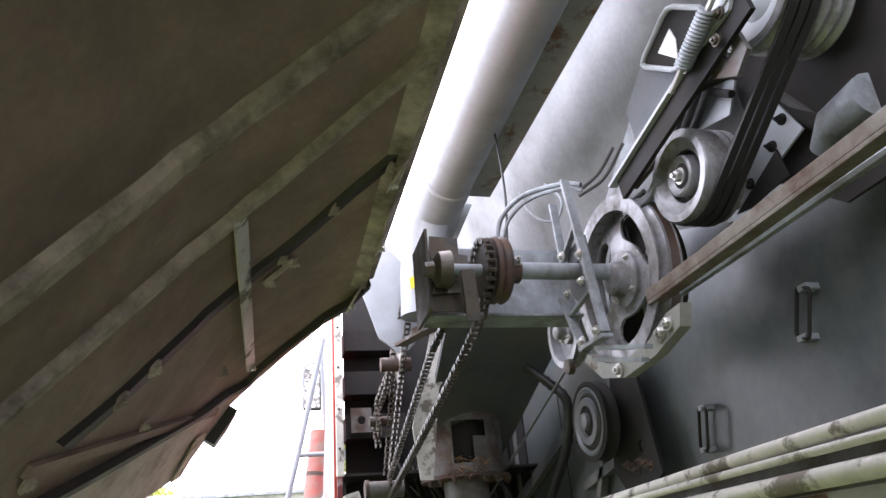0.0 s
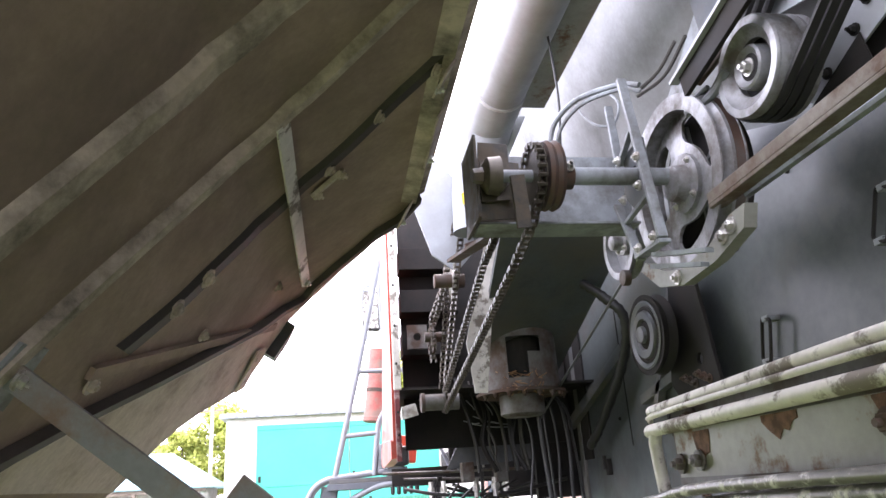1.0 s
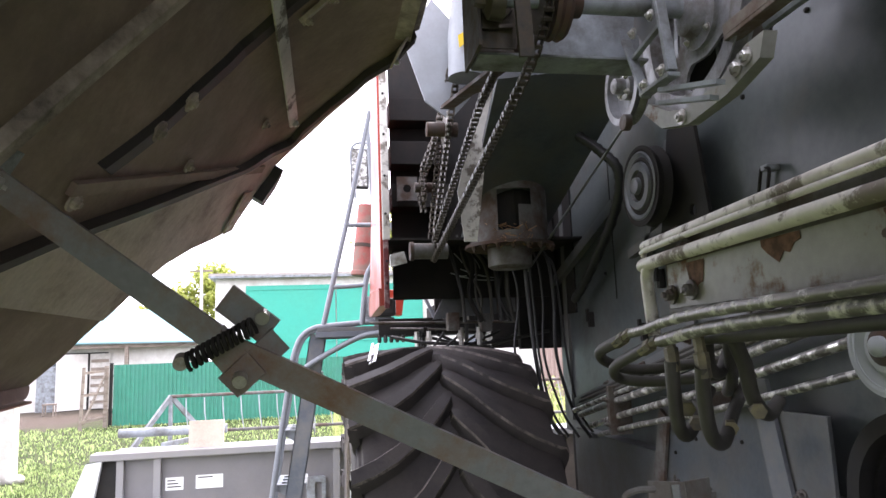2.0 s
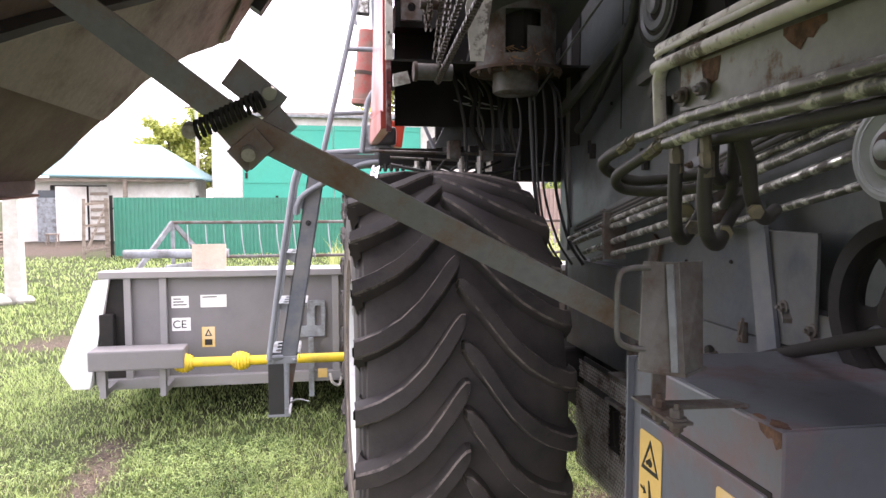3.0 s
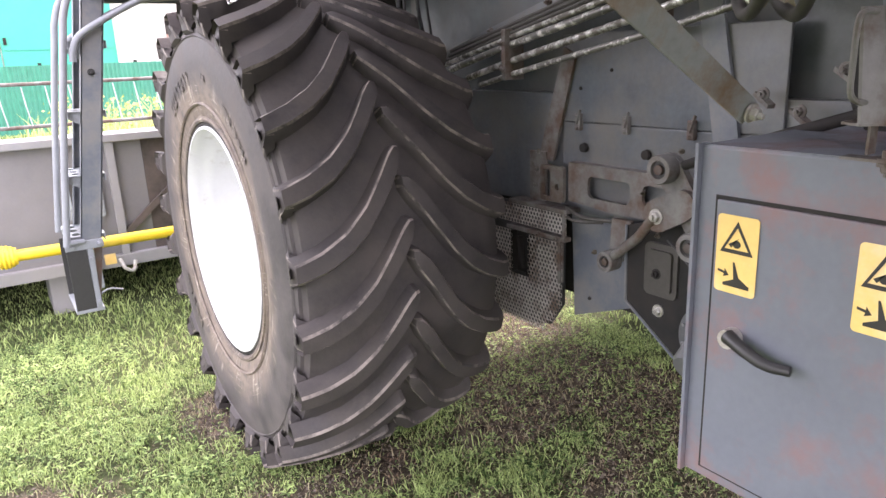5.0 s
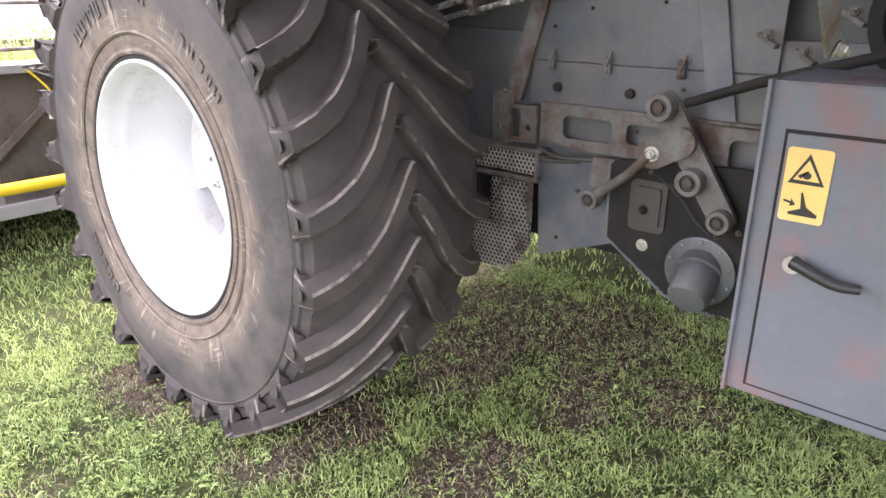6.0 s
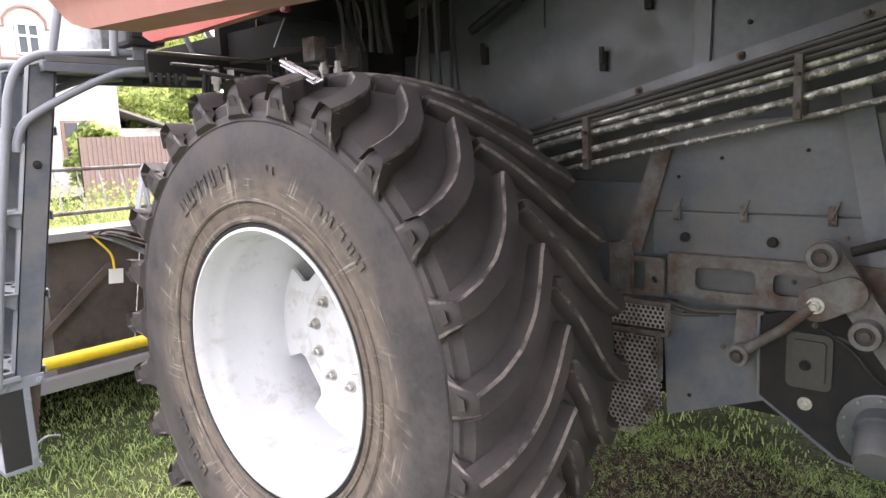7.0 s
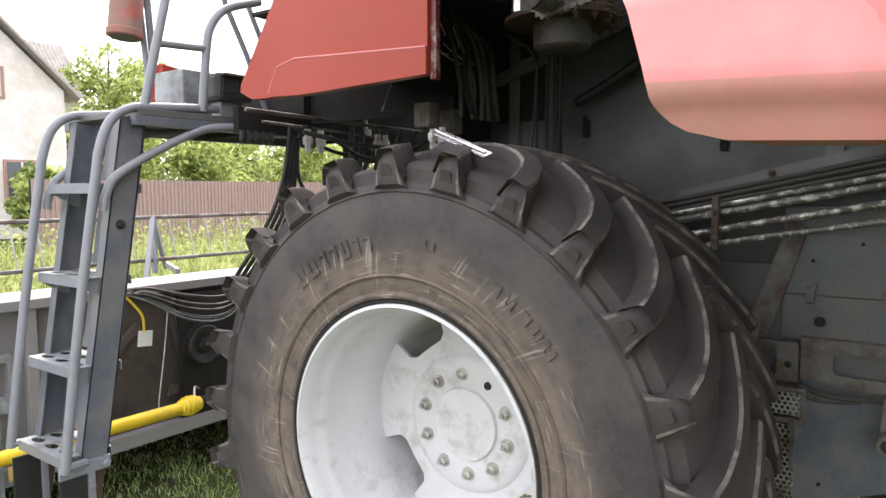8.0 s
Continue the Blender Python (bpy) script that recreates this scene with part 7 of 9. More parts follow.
        part("cable", tube(B(), curve(pts, 5), rnd.choice((0.006, 0.009, 0.012)), 6), rnd.choice((HOSE, DARK, OLDHOSE)), plat, smooth=True)
    for k in range(5):
        x = 0.66 + 0.035 * k
        part("plug", lathe(B(), [(0, 0.012), (0.035, 0.012), (0.045, 0.008)], Matrix.Translation((x, 4.6, 1.89)) @ Matrix.Rotation(radians(90), 4, "Y"), 8), HOSE, plat)
    # bundle of cables that drops along the body in front of the wall
    for k in range(6):
        x = 1.24 + 0.04 * k + rnd.uniform(-0.008, 0.008)
        y = 3.62 + rnd.uniform(-0.06, 0.1)
        top = 2.3 + rnd.uniform(-0.12, 0.15)
        pts = [(x - 0.05, y + 0.1, top), (x - 0.02, y, top - 0.08), (x, y, 2.0), (x + rnd.uniform(-0.03, 0.03), y, 1.75), (x + 0.05, y - 0.03, 1.5), (x + 0.10, y - 0.1, 1.38)]
        part("cable", tube(B(), curve(pts, 6), rnd.choice((0.006, 0.008, 0.010)), 8), HOSE, plat, smooth=True)
    for k in range(4):
        pts = [(0.95 + 0.1 * k, 4.05, 1.88), (0.87 + 0.06 * k, 4.02, 1.80 - 0.05 * rnd.random()), (0.93 + 0.06 * k, 4.0, 1.74 - 0.06 * rnd.random()), (1.05 + 0.06 * k, 3.9, 1.68), (1.3 + 0.02 * k, 3.75, 1.5)]
        part("cable", tube(B(), curve(pts, 6), 0.007, 6), HOSE, plat, smooth=True)
    # things bolted to the platform
    part("red_box", box(B(), (0.80, 5.3, 2.13), (0.16, 0.14, 0.17), Matrix.Rotation(radians(8), 4, "Y"), 0.01), RED, plat, "small red box on the platform")
    part("grey_box", box(B(), (0.67, 4.97, 2.06), (0.16, 0.2, 0.17), None, 0.008), LIGHT, plat, "light grey box on the platform")
    lamp = part("side_lamp", box(B(), (0.69, 4.73, 2.06), (0.16, 0.14, 0.11), None, 0.02), HOSE, plat, "black side lamp")
    part("lens", box(B(), (0.655, 4.658, 2.06), (0.07, 0.006, 0.05), None, 0.004), HOSE, lamp)
    part("lamp_visor", box(B(), (0.68, 4.65, 2.105), (0.13, 0.03, 0.008), None, 0.002), GREYRUST, lamp)
    part("lamp_foot", span(B(), (0.64, 4.70, 1.95), (0.74, 4.76, 2.005), 0.003), RAIL, lamp)
    m = Matrix.Translation((0.60, 5.3, 2.32)) @ Matrix.Rotation(radians(-84), 4, "Y")
    part("red_canister", lathe(B(), [(0, 0.066), (0.005, 0.074), (0.03, 0.076), (0.035, 0.070), (0.32, 0.067), (0.5, 0.067)], m, 32), material("weathered_red", (0.35, 0.09, 0.07), 0.5, stain=(0.25, 0.16, 0.13), amount=0.4, stain_scale=9), plat, "weathered red metal canister by the handrail", smooth=True)
    part("canister_clamp", lathe(B(), [(0.2, 0.071), (0.225, 0.071)], m, 32), RUSTY, plat)
    part("canister_mouth", lathe(B(), [(0.002, 0.064), (-0.002, 0.062), (-0.002, 0.002)], m, 32), HOSE, plat)
    part("canister_post", tube(B(), [(0.72, 5.3, 1.95), (0.665, 5.32, 2.75)], 0.014, 8), RAIL, plat, smooth=True)
    # cab corner, posts and mirror beyond
    part("cab_post", tube(B(), [(0.75, 5.3, 1.95), (0.70, 5.28, 2.5), (0.66, 5.25, 3.4)], 0.016, 8), RAIL, plat)
    mir = part("mirror", box(B(), (0.655, 6.31, 3.36), (0.16, 0.05, 0.36), Matrix.Rotation(radians(12), 4, "Z"), 0.02), HOSE, plat, "black framed rear-view mirror on a bent arm")
    part("mirror_glass", box(B(), (0.652, 6.283, 3.36), (0.13, 0.006, 0.32), Matrix.Rotation(radians(12), 4, "Z"), 0.002), CHROME, mir)
    part("mirror_arm", tube(B(), curve([(0.62, 6.3, 3.1), (0.58, 6.28, 3.45), (0.62, 6.28, 3.57), (0.75, 6.3, 3.58), (0.9, 6.3, 3.55)], 5), 0.012, 8), RAIL, mir)
    return plat


def build_ladder():
    near, far, deep = 4.75, 5.10, 0.096

    def at(z, y, dx=0.0):
        """A point on the ladder's outer line, which leans inwards as it rises."""
        return Vector((0.065 + (z - 0.72) * 0.1615 + dx, y, z))

    def stringer(y, inward):
        bm = B()
        bm.faces.new([bm.verts.new(p) for p in (at(0.72, y, 0.0), at(0.72, y, deep), at(1.915, y, deep + 0.004), at(1.915, y, 0.0))])
        thick(bm, (0, 0.006 * inward, 0))
        for d in (0.0, deep - 0.005):
            bar(bm, at(0.72, y + 0.022 * inward, d + 0.0025), at(1.915, y + 0.022 * inward, d + 0.0025), 0.044, 0.005, up=(1, 0, -0.16))
        return bm

    ladder = part("access_ladder", stringer(near, 1), LADDER, COMBINE, "dark grey access ladder with perforated steps and tube rails")
    part("stringer", stringer(far, -1), LADDER, ladder)
    for y, z in ((near, 1.54), (far, 1.54)):
        part("stringer_bolt", bolt(B(), at(z, y - 0.001 if y == near else y + 0.001, 0.045), (0, -1 if y == near else 1, 0), 0.01, 0.012), HOSE, ladder)
    for z in (0.73, 1.03, 1.335, 1.66):
        o = at(z, near)
        holes = [ring(-0.012 + 0.066 * r, 0.07 + 0.105 * c, 0.02, 10, 0.036) for r in range(2) for c in range(3)]
        step = part("step", slab(B(), rounded(-0.055, 0.006, 0.115, 0.344, 0.01), 0.004, Matrix.Translation((o.x, near, z + 0.022)), holes), LIGHT, ladder, "perforated pale grey step")
        part("step_nose", span(B(), (o.x - 0.055, near + 0.006, z - 0.01), (o.x - 0.05, near + 0.344, z + 0.0215)), RAIL, step)
        part("step_heel", span(B(), (o.x + 0.111, near + 0.006, z - 0.01), (o.x + 0.115, near + 0.344, z + 0.0215)), RAIL, step)
        for sy in (near + 0.02, far - 0.02):
            bm = slab(B(), [(o.x - 0.05, z - 0.012), (o.x + 0.03, z - 0.06), (o.x + 0.05, z - 0.06), (o.x + 0.05, z + 0.02), (o.x - 0.05, z + 0.02)], 0.004, Matrix(((1, 0, 0, 0), (0, 0, -1, sy), (0, 1, 0, 0), (0, 0, 0, 1))))
            part("step_bracket", bm, RAIL, step)
    # slotted back plates between the steps
    for z0, z1 in ((0.78, 1.02), (1.08, 1.32), (1.39, 1.64), (1.70, 1.90)):
        bm = B()
        h = z1 - z0
        lean = Matrix.Translation(at(z0, near + 0.03, deep - 0.012)) @ Matrix(((0, 0.159, 0.987, 0), (1, 0, 0, 0), (0, 0.987, -0.159, 0), (0, 0, 0, 1)))
        slab(bm, [(0, 0), (0.29, 0), (0.29, h), (0, h)], 0.004, lean, [rounded(0.035 + 0.085 * k, 0.03, 0.075 + 0.085 * k, h - 0.03, 0.018) for k in range(3)])
        part("back_plate", bm, LADDER, ladder)
    # hinged foot step
    bm = B()
    span(bm, (-0.01, near - 0.014, 0.69), (0.165, near - 0.001, 0.735), 0.003)
    bolt(bm, (0.145, near - 0.014, 0.712), (0, -1, 0), 0.012, 0.012)
    bolt(bm, (0.02, near - 0.014, 0.712), (0, -1, 0), 0.012, 0.012)
    part("hinge_plate", bm, RAIL, ladder)
    for yy in (near, far):
        part("foot_plate", span(B(), (-0.008, yy - 0.006, 0.375), (0.085, yy + 0.006, 0.69), 0.003), HOSE, ladder, "worn black rubber foot plate")
        bm = B()
        span(bm, (0.086, yy - 0.012, 0.375), (0.11, yy + 0.012, 0.69), 0.002)
        for z in (0.41, 0.64):
            bolt(bm, (0.098, yy - 0.012, z), (0, -1, 0), 0.007, 0.006)
        part("foot_strip", bm, RAIL, ladder)
        part("foot_cheek", slab(B(), [(0.11, 0.40), (0.16, 0.69), (0.12, 0.72)], 0.006, Matrix(((1, 0, 0, 0), (0, 0, -1, yy + 0.02), (0, 1, 0, 0), (0, 0, 0, 1)))), RUSTY, ladder)
    part("foot_tread", span(B(), (-0.012, near - 0.008, 0.36), (0.12, far + 0.008, 0.378), 0.004), RAIL, ladder)
    part("foot_wire", tube(B(), curve([(0.10, near + 0.02, 0.43), (0.16, near + 0.05, 0.45), (0.23, near + 0.1, 0.42)], 5), 0.005, 6), RAIL, ladder)
    # rails
    for yy, end in ((near - 0.028, (0.76, 4.72, 1.985)), (far + 0.028, (0.56, 5.2, 1.99))):
        pts = [(0.0, yy, 0.72), (0.045, yy, 1.05), (0.094, yy, 1.38), (0.147, yy, 1.70), (0.165, yy, 1.80), (0.205, yy, 1.895), (0.275, yy, 1.945), (0.38, yy, 1.96), end]
        part("handrail", tube(B(), curve(pts, 6), 0.0165, 12), RAIL, ladder, "bent grey tube handrail", smooth=True)
        part("rail_stub", tube(B(), [(0.003, yy, 0.735), (0.08, yy + (0.02 if yy < 5 else -0.02), 0.73)], 0.015, 8), RAIL, ladder)
    for yy in (near - 0.03, far + 0.03):
        pts = [(0.17, yy, 1.59), (0.178, yy, 1.64), (0.22, yy, 1.71), (0.36, yy, 1.795), (0.51, yy - 0.01, 1.87), (0.60, yy - 0.02, 1.90), (0.76, yy - 0.05, 1.915)]
        part("handrail", tube(B(), curve(pts, 6), 0.016, 12), RAIL, ladder, "bent grey tube handrail", smooth=True)
    # upper guard rail
    part("guard_post", tube(B(), [(0.335, 4.725, 1.955), (0.39, 4.72, 2.19), (0.48, 4.71, 2.57), (0.64, 4.71, 3.3)], 0.0165, 12), RAIL, ladder, smooth=True)
    pts = [(0.565, 4.71, 1.96), (0.59, 4.71, 2.19), (0.615, 4.71, 2.29), (0.69, 4.71, 2.37), (0.85, 4.71, 2.43)]
    part("guard_post", tube(B(), curve(pts, 5), 0.0165, 12), RAIL, ladder, smooth=True)
    part("guard_rung", tube(B(), [(0.39, 4.72, 2.19), (0.59, 4.71, 2.20)], 0.014, 10), RAIL, ladder, smooth=True)
    part("guard_rung", tube(B(), [(0.48, 4.71, 2.57), (0.75, 4.71, 2.57)], 0.014, 10), RAIL, ladder, smooth=True)
    part("guard_brace", tube(B(), [(0.77, 4.9, 2.62), (0.829, 4.9, 2.442), (0.93, 4.9, 2.25), (1.06, 4.9, 1.95)], 0.012, 8), RAIL, ladder, smooth=True)
    part("guard_brace", tube(B(), [(0.87, 4.9, 2.62), (0.933, 4.9, 2.488), (1.06, 4.9, 2.23), (1.2, 4.9, 1.95)], 0.012, 8), RAIL, ladder, smooth=True)
    return ladder


build_shield()
build_platform()
build_ladder()

# bright folded strip lying on the tyre
bm = B()
bar(bm, (0.565, 3.59, 1.822), (0.535, 3.40, 1.748), 0.034, 0.005, up=(-0.6, -0.4, 1), bevel=0.002)
bar(bm, (0.552, 3.59, 1.828), (0.522, 3.40, 1.755), 0.012, 0.008, up=(-0.6, -0.4, 1), bevel=0.003)
tagged(part("metal_strip", bm, material("polished_strip", (0.78, 0.78, 0.8), 0.22, metal=0.9, vary=0.15), None), "bright folded metal strip lying on the tyre", "metal strip")


# ---- the grain header ahead ----
HEADERTHING = thing("grain_header", (2.2, 6.5, 0), "grey grain header with reel and yellow drive shaft on grass", "combine header")


def build_header():
    h = HEADERTHING
    yb = 5.95
    sheet = part("back_sheet", span(B(), (-1.28, yb, 0.32), (0.62, yb + 0.02, 1.10)), HEADSHEET, h, "grey back sheet with labels")
    part("stained_sheet", span(B(), (0.622, yb + 0.002, 0.32), (5.8, yb + 0.022, 1.10)), HEADRUST, h, "stained brown back sheet")
    part("top_beam", span(B(), (-1.30, yb - 0.06, 1.10), (5.8, yb + 0.10, 1.15), 0.006), HEADER, h, "light grey top beam")
    part("top_ledge", span(B(), (-1.2, yb + 0.10, 1.12), (5.8, yb + 0.35, 1.14)), LIGHT, h)
    part("bottom_beam", span(B(), (-1.32, yb - 0.05, 0.27), (5.8, yb + 0.06, 0.35), 0.006), HEADER, h)
    for x in (-1.10, -0.85, 0.42, 1.9, 2.9, 3.9):
        part("upright", span(B(), (x - 0.025, yb - 0.045, 0.33), (x + 0.025, yb, 1.10), 0.004), HEADER, h)
    part("diagonal_brace", bar(B(), (0.40, yb - 0.02, 0.45), (0.97, yb - 0.02, 0.93), 0.03, 0.04), HEADRUST, h)
    part("diagonal_brace", bar(B(), (1.50, yb - 0.02, 0.45), (1.40, yb - 0.02, 1.05), 0.03, 0.04), HEADRUST, h)
    # sloping floor down to the knife
    bm = B()
    slab(bm, [(yb, 0.30), (7.25, 0.04), (7.35, 0.02), (7.35, 0.05), (yb, 0.34)], 7.0, Matrix(((0, 0, 1, -1.2), (1, 0, 0, 0), (0, 1, 0, 0), (0, 0, 0, 1))))
    part("floor_pan", bm, HEADER, h)
    for x in (0.0, 2.0, 4.5):
        part("skid", span(B(), (x - 0.06, yb + 0.05, -0.02), (x + 0.06, yb + 0.5, 0.3), 0.01), HEADER, h)
    # auger drum behind the sheet
    part("auger_drum", tube(B(), [(-1.2, 6.45, 0.62), (5.7, 6.45, 0.62)], 0.18, 24), HEADER, h, smooth=True)
    # end shields: pale slanted cover
    bm = B()
    v = [(-1.22, 5.90, 1.10), (-1.36, 5.84, 0.30), (-1.46, 5.80, 0.31), (-1.55, 5.80, 0.46), (-1.32, 5.88, 1.09)]
    front = [bm.verts.new(p) for p in v]
    back = [bm.verts.new((x, 7.3, z * 0.8)) for x, y, z in v]
    bm.faces.new(front)
    bm.faces.new(back[::-1])
    for i in range(5):
        j = (i + 1) % 5
        bm.faces.new((front[i], back[i], back[j], front[j]))
    bmesh.ops.recalc_face_normals(bm, faces=bm.faces[:])
    part("end_shield", bm, material("white_plastic", (0.74, 0.75, 0.74), 0.45, vary=0.08), h, "white slanted end shield")
    part("end_plate", span(B(), (-1.33, 5.9, 0.3), (-1.30, 7.2, 1.05)), HEADER, h)
    part("drive_case", span(B(), (-1.29, 5.86, 0.60), (-1.19, 5.935, 0.84), 0.01), DARK, h, "black drive case inside the end shield")
    part("shield_liner", span(B(), (-1.33, 5.936, 0.33), (-1.125, 5.949, 1.09)), DARK, h)
    part("shaft_guard", span(B(), (-1.27, 5.52, 0.50), (-0.64, 5.72, 0.64), 0.012), HEADSHEET, h, "grey channel over the shaft end")
    for x in (-1.2, -0.80):
        part("guard_stay", span(B(), (x - 0.02, 5.6, 0.29), (x + 0.02, 5.66, 0.5)), HEADER, h)
        part("guard_arm", span(B(), (x - 0.02, 5.66, 0.30), (x + 0.02, 5.95, 0.34)), HEADER, h)
    # yellow shaft with ribbed bells
    shaft = part("drive_shaft", tube(B(), [(-0.62, 5.6, 0.525), (1.06, 5.6, 0.52)], 0.034, 18), YELLOW, h, "yellow plastic guarded drive shaft", smooth=True)
    for x in (-0.66, -0.27, 1.045):
        prof = []
        fat = 0.75 if x > 1 else 1.0
        for k in range(12):
            prof.append((x - 0.055 + 0.011 * k, (0.05 + 0.022 * math.sin(math.pi * k / 11)) * fat * (1.0 if k % 2 else 0.9)))
        part("bell", lathe(B(), prof, Matrix.Translation((0, 5.6, 0.523)), 20), YELLOW, shaft)
    part("yoke", tube(B(), [(1.10, 5.6, 0.52), (1.2, 5.6, 0.53)], 0.03, 12), DARK, shaft, smooth=True)
    part("yoke_chain", tube(B(), curve([(1.08, 5.6, 0.56), (1.12, 5.65, 0.6), (1.18, 5.7, 0.57)], 5), 0.006, 6), STEEL, shaft)
    # labels
    for x0, x1, z0, z1, mat, name in ((-0.80, -0.675, 0.865, 0.955, WHITE, "label"), (-0.59, -0.40, 0.865, 0.96, WHITE, "label"), (-0.80, -0.665, 0.69, 0.79, WHITE, "mark_plate"), (-0.585, -0.49, 0.56, 0.715, STICKER, "warning_label")):
        part(name, span(B(), (x0, yb - 0.004, z0), (x1, yb - 0.001, z1)), mat, sheet, "small yellow warning label" if mat is STICKER else "small white label")
    for k in range(3):
        part("label_print", span(B(), (-0.785, yb - 0.006, 0.885 + 0.022 * k), (-0.69 - 0.02 * k, yb - 0.0045, 0.893 + 0.022 * k)), INK, sheet)
    part("label_print", span(B(), (-0.575, yb - 0.006, 0.94), (-0.47, yb - 0.0045, 0.948)), INK, sheet)
    part("label_print", span(B(), (-0.565, yb - 0.006, 0.575), (-0.51, yb - 0.0045, 0.62)), INK, sheet)
    bm = B()
    slab(bm, [(-0.565, 0.645), (-0.51, 0.645), (-0.5375, 0.70)], 0.0015, Matrix(((1, 0, 0, 0), (0, 0, -1, yb - 0.0045), (0, 1, 0, 0), (0, 0, 0, 1))), [[(-0.552, 0.653), (-0.523, 0.653), (-0.5375, 0.683)]])
    part("label_print", bm, INK, sheet)
    text = bpy.data.curves.new("ce_mark", "FONT")
    text.body, text.size, text.extrude = "CE", 0.085, 0.001
    mark = new("ce_mark", text)
    mark.data.materials.append(INK)
    mark.parent = sheet
    mark.matrix_basis = Matrix.Translation((-0.795, yb - 0.006, 0.712)) @ Matrix.Rotation(radians(90), 4, "X")
    # coupling post and clutter near the ladder
    part("parking_leg", span(B(), (0.21, 5.86, 0.16), (0.25, 5.90, 0.62), 0.004), LIGHT, h)
    part("leg_bracket", slab(B(), rounded(0.12, 0.62, 0.34, 0.90, 0.02), 0.03, Matrix(((1, 0, 0, 0), (0, 0, -1, 5.95), (0, 1, 0, 0), (0, 0, 0, 1))), [rounded(0.15, 0.7, 0.2, 0.86, 0.01), rounded(0.26, 0.7, 0.31, 0.86, 0.01)]), LIGHT, h)
    part("rating_mark", span(B(), (0.28, 5.893, 0.30), (0.35, 5.897, 0.37)), STICKER, h)
    part("beige_board", box(B(), (-0.53, 6.02, 1.24), (0.25, 0.02, 0.20), Matrix.Rotation(radians(-4), 4, "X"), 0.003), material("beige_board", (0.55, 0.45, 0.36), 0.8), h, "small beige board leaning on the top beam")
    # pulley, hoses and tag on the stained side
    part("side_case", span(B(), (1.20, 5.90, 0.35), (1.6, 5.94, 1.08), 0.02), DARK, h)
    turn = Matrix.Translation((1.325, 5.90, 0.776)) @ Matrix.Rotation(radians(-90), 4, "Z")
    pul = part("side_pulley", lathe(B(), [(0.0, 0.112), (0.035, 0.112), (0.035, 0.104), (0.05, 0.104), (0.05, 0.112), (0.075, 0.112), (0.08, 0.106), (0.076, 0.088), (0.066, 0.05), (0.085, 0.045), (0.09, 0.02), (0.1, 0.012)], turn, 36), HOSE, h, "black toothed pulley on the header back", smooth=True)
    for k in range(28):
        a = 2 * math.pi * k / 28
        part("tooth", box(B(), (1.325 + 0.112 * math.cos(a), 5.862, 0.776 + 0.112 * math.sin(a)), (0.008, 0.06, 0.012), Matrix.Rotation(-a, 4, "Y"), 0.0), HOSE, pul)
    part("diagonal_brace", bar(B(), (1.15, 5.935, 1.0), (1.275, 5.935, 0.52), 0.012, 0.03), HEADRUST, h)
    part("diagonal_brace", bar(B(), (1.195, 5.935, 0.95), (1.29, 5.935, 0.56), 0.012, 0.018), GREYRUST, h)
    part("pale_clip", slab(B(), [(1.13, 0.50), (1.20, 0.50), (1.20, 0.55), (1.15, 0.56)], 0.012, Matrix(((1, 0, 0, 0), (0, 0, -1, 5.935), (0, 1, 0, 0), (0, 0, 0, 1)))), GREYRUST, h)
    rnd = random.Random(8)
    for k in range(8):
        sag = 0.11 * (k % 4) / 3 + 0.04 * rnd.random()
        pts = [(0.82 + 0.05 * (k % 3), 5.84, 1.14 - 0.02 * (k % 3)), (0.95, 5.81, 1.15 - sag * 0.5), (1.18, 5.78, 1.09 - sag), (1.38, 5.76, 1.06 - sag), (1.5, 5.72, 1.10 - sag * 0.7), (1.62, 5.6, 1.24), (1.7, 5.4, 1.4)]
        part("hose", tube(B(), curve(pts, 6), 0.006, 8), (OLDHOSE, GREYRUST, HOSE, LIGHT)[k % 4], h, smooth=True)
    part("tag", box(B(), (0.962, 5.85, 0.87), (0.082, 0.006, 0.085), Matrix.Rotation(radians(6), 4, "Y"), 0.002), WHITE, h, "white tag hanging on yellow tape")
    part("tape", tube(B(), curve([(0.846, 5.85, 1.125), (0.90, 5.84, 1.06), (0.945, 5.84, 0.995), (0.955, 5.845, 0.91)], 5), 0.007, 6), YELLOW, h)
    part("cord", tube(B(), curve([(1.15, 5.93, 0.98), (1.10, 5.9, 0.75), (1.05, 5.88, 0.52), (1.036, 5.87, 0.44)], 4), 0.004, 5), STEEL, h)
    part("hook", tube(B(), curve([(0.37, 5.88, 0.33), (0.39, 5.84, 0.27), (0.44, 5.84, 0.25), (0.46, 5.86, 0.31)], 5), 0.012, 8), STEEL, h)
    # reel: rails, end frames and tines
    reel = part("reel_tube", tube(B(), [(-1.22, 6.30, 1.25), (-0.42, 6.30, 1.25)], 0.035, 14), LIGHT, h, "reel with light grey rails and tine bars", smooth=True)
    for y, z in ((7.2, 1.47), (7.2, 1.15)):
        part("reel_rail", tube(B(), [(-1.03, y, z), (5.6, y, z)], 0.015, 10), GREYRUST, reel, smooth=True)
    for x in (-1.03, 1.85, 3.9):
        for y0, z0, y1, z1 in ((7.2, 1.47, 6.9, 1.05), (7.2, 1.47, 7.2, 1.05), (7.2, 1.47, 7.5, 1.05), (6.9, 1.08, 7.5, 1.08)):
            part("reel_frame", bar(B(), (x + (0.28 if y1 == 7.5 else (-0.25 if y1 == 6.9 else 0)), y1, z1), (x, y0, z0), 0.03, 0.04), RAIL if x > 0 else LIGHT, reel)
    for k in range(40):
        x = -0.9 + 0.16 * k
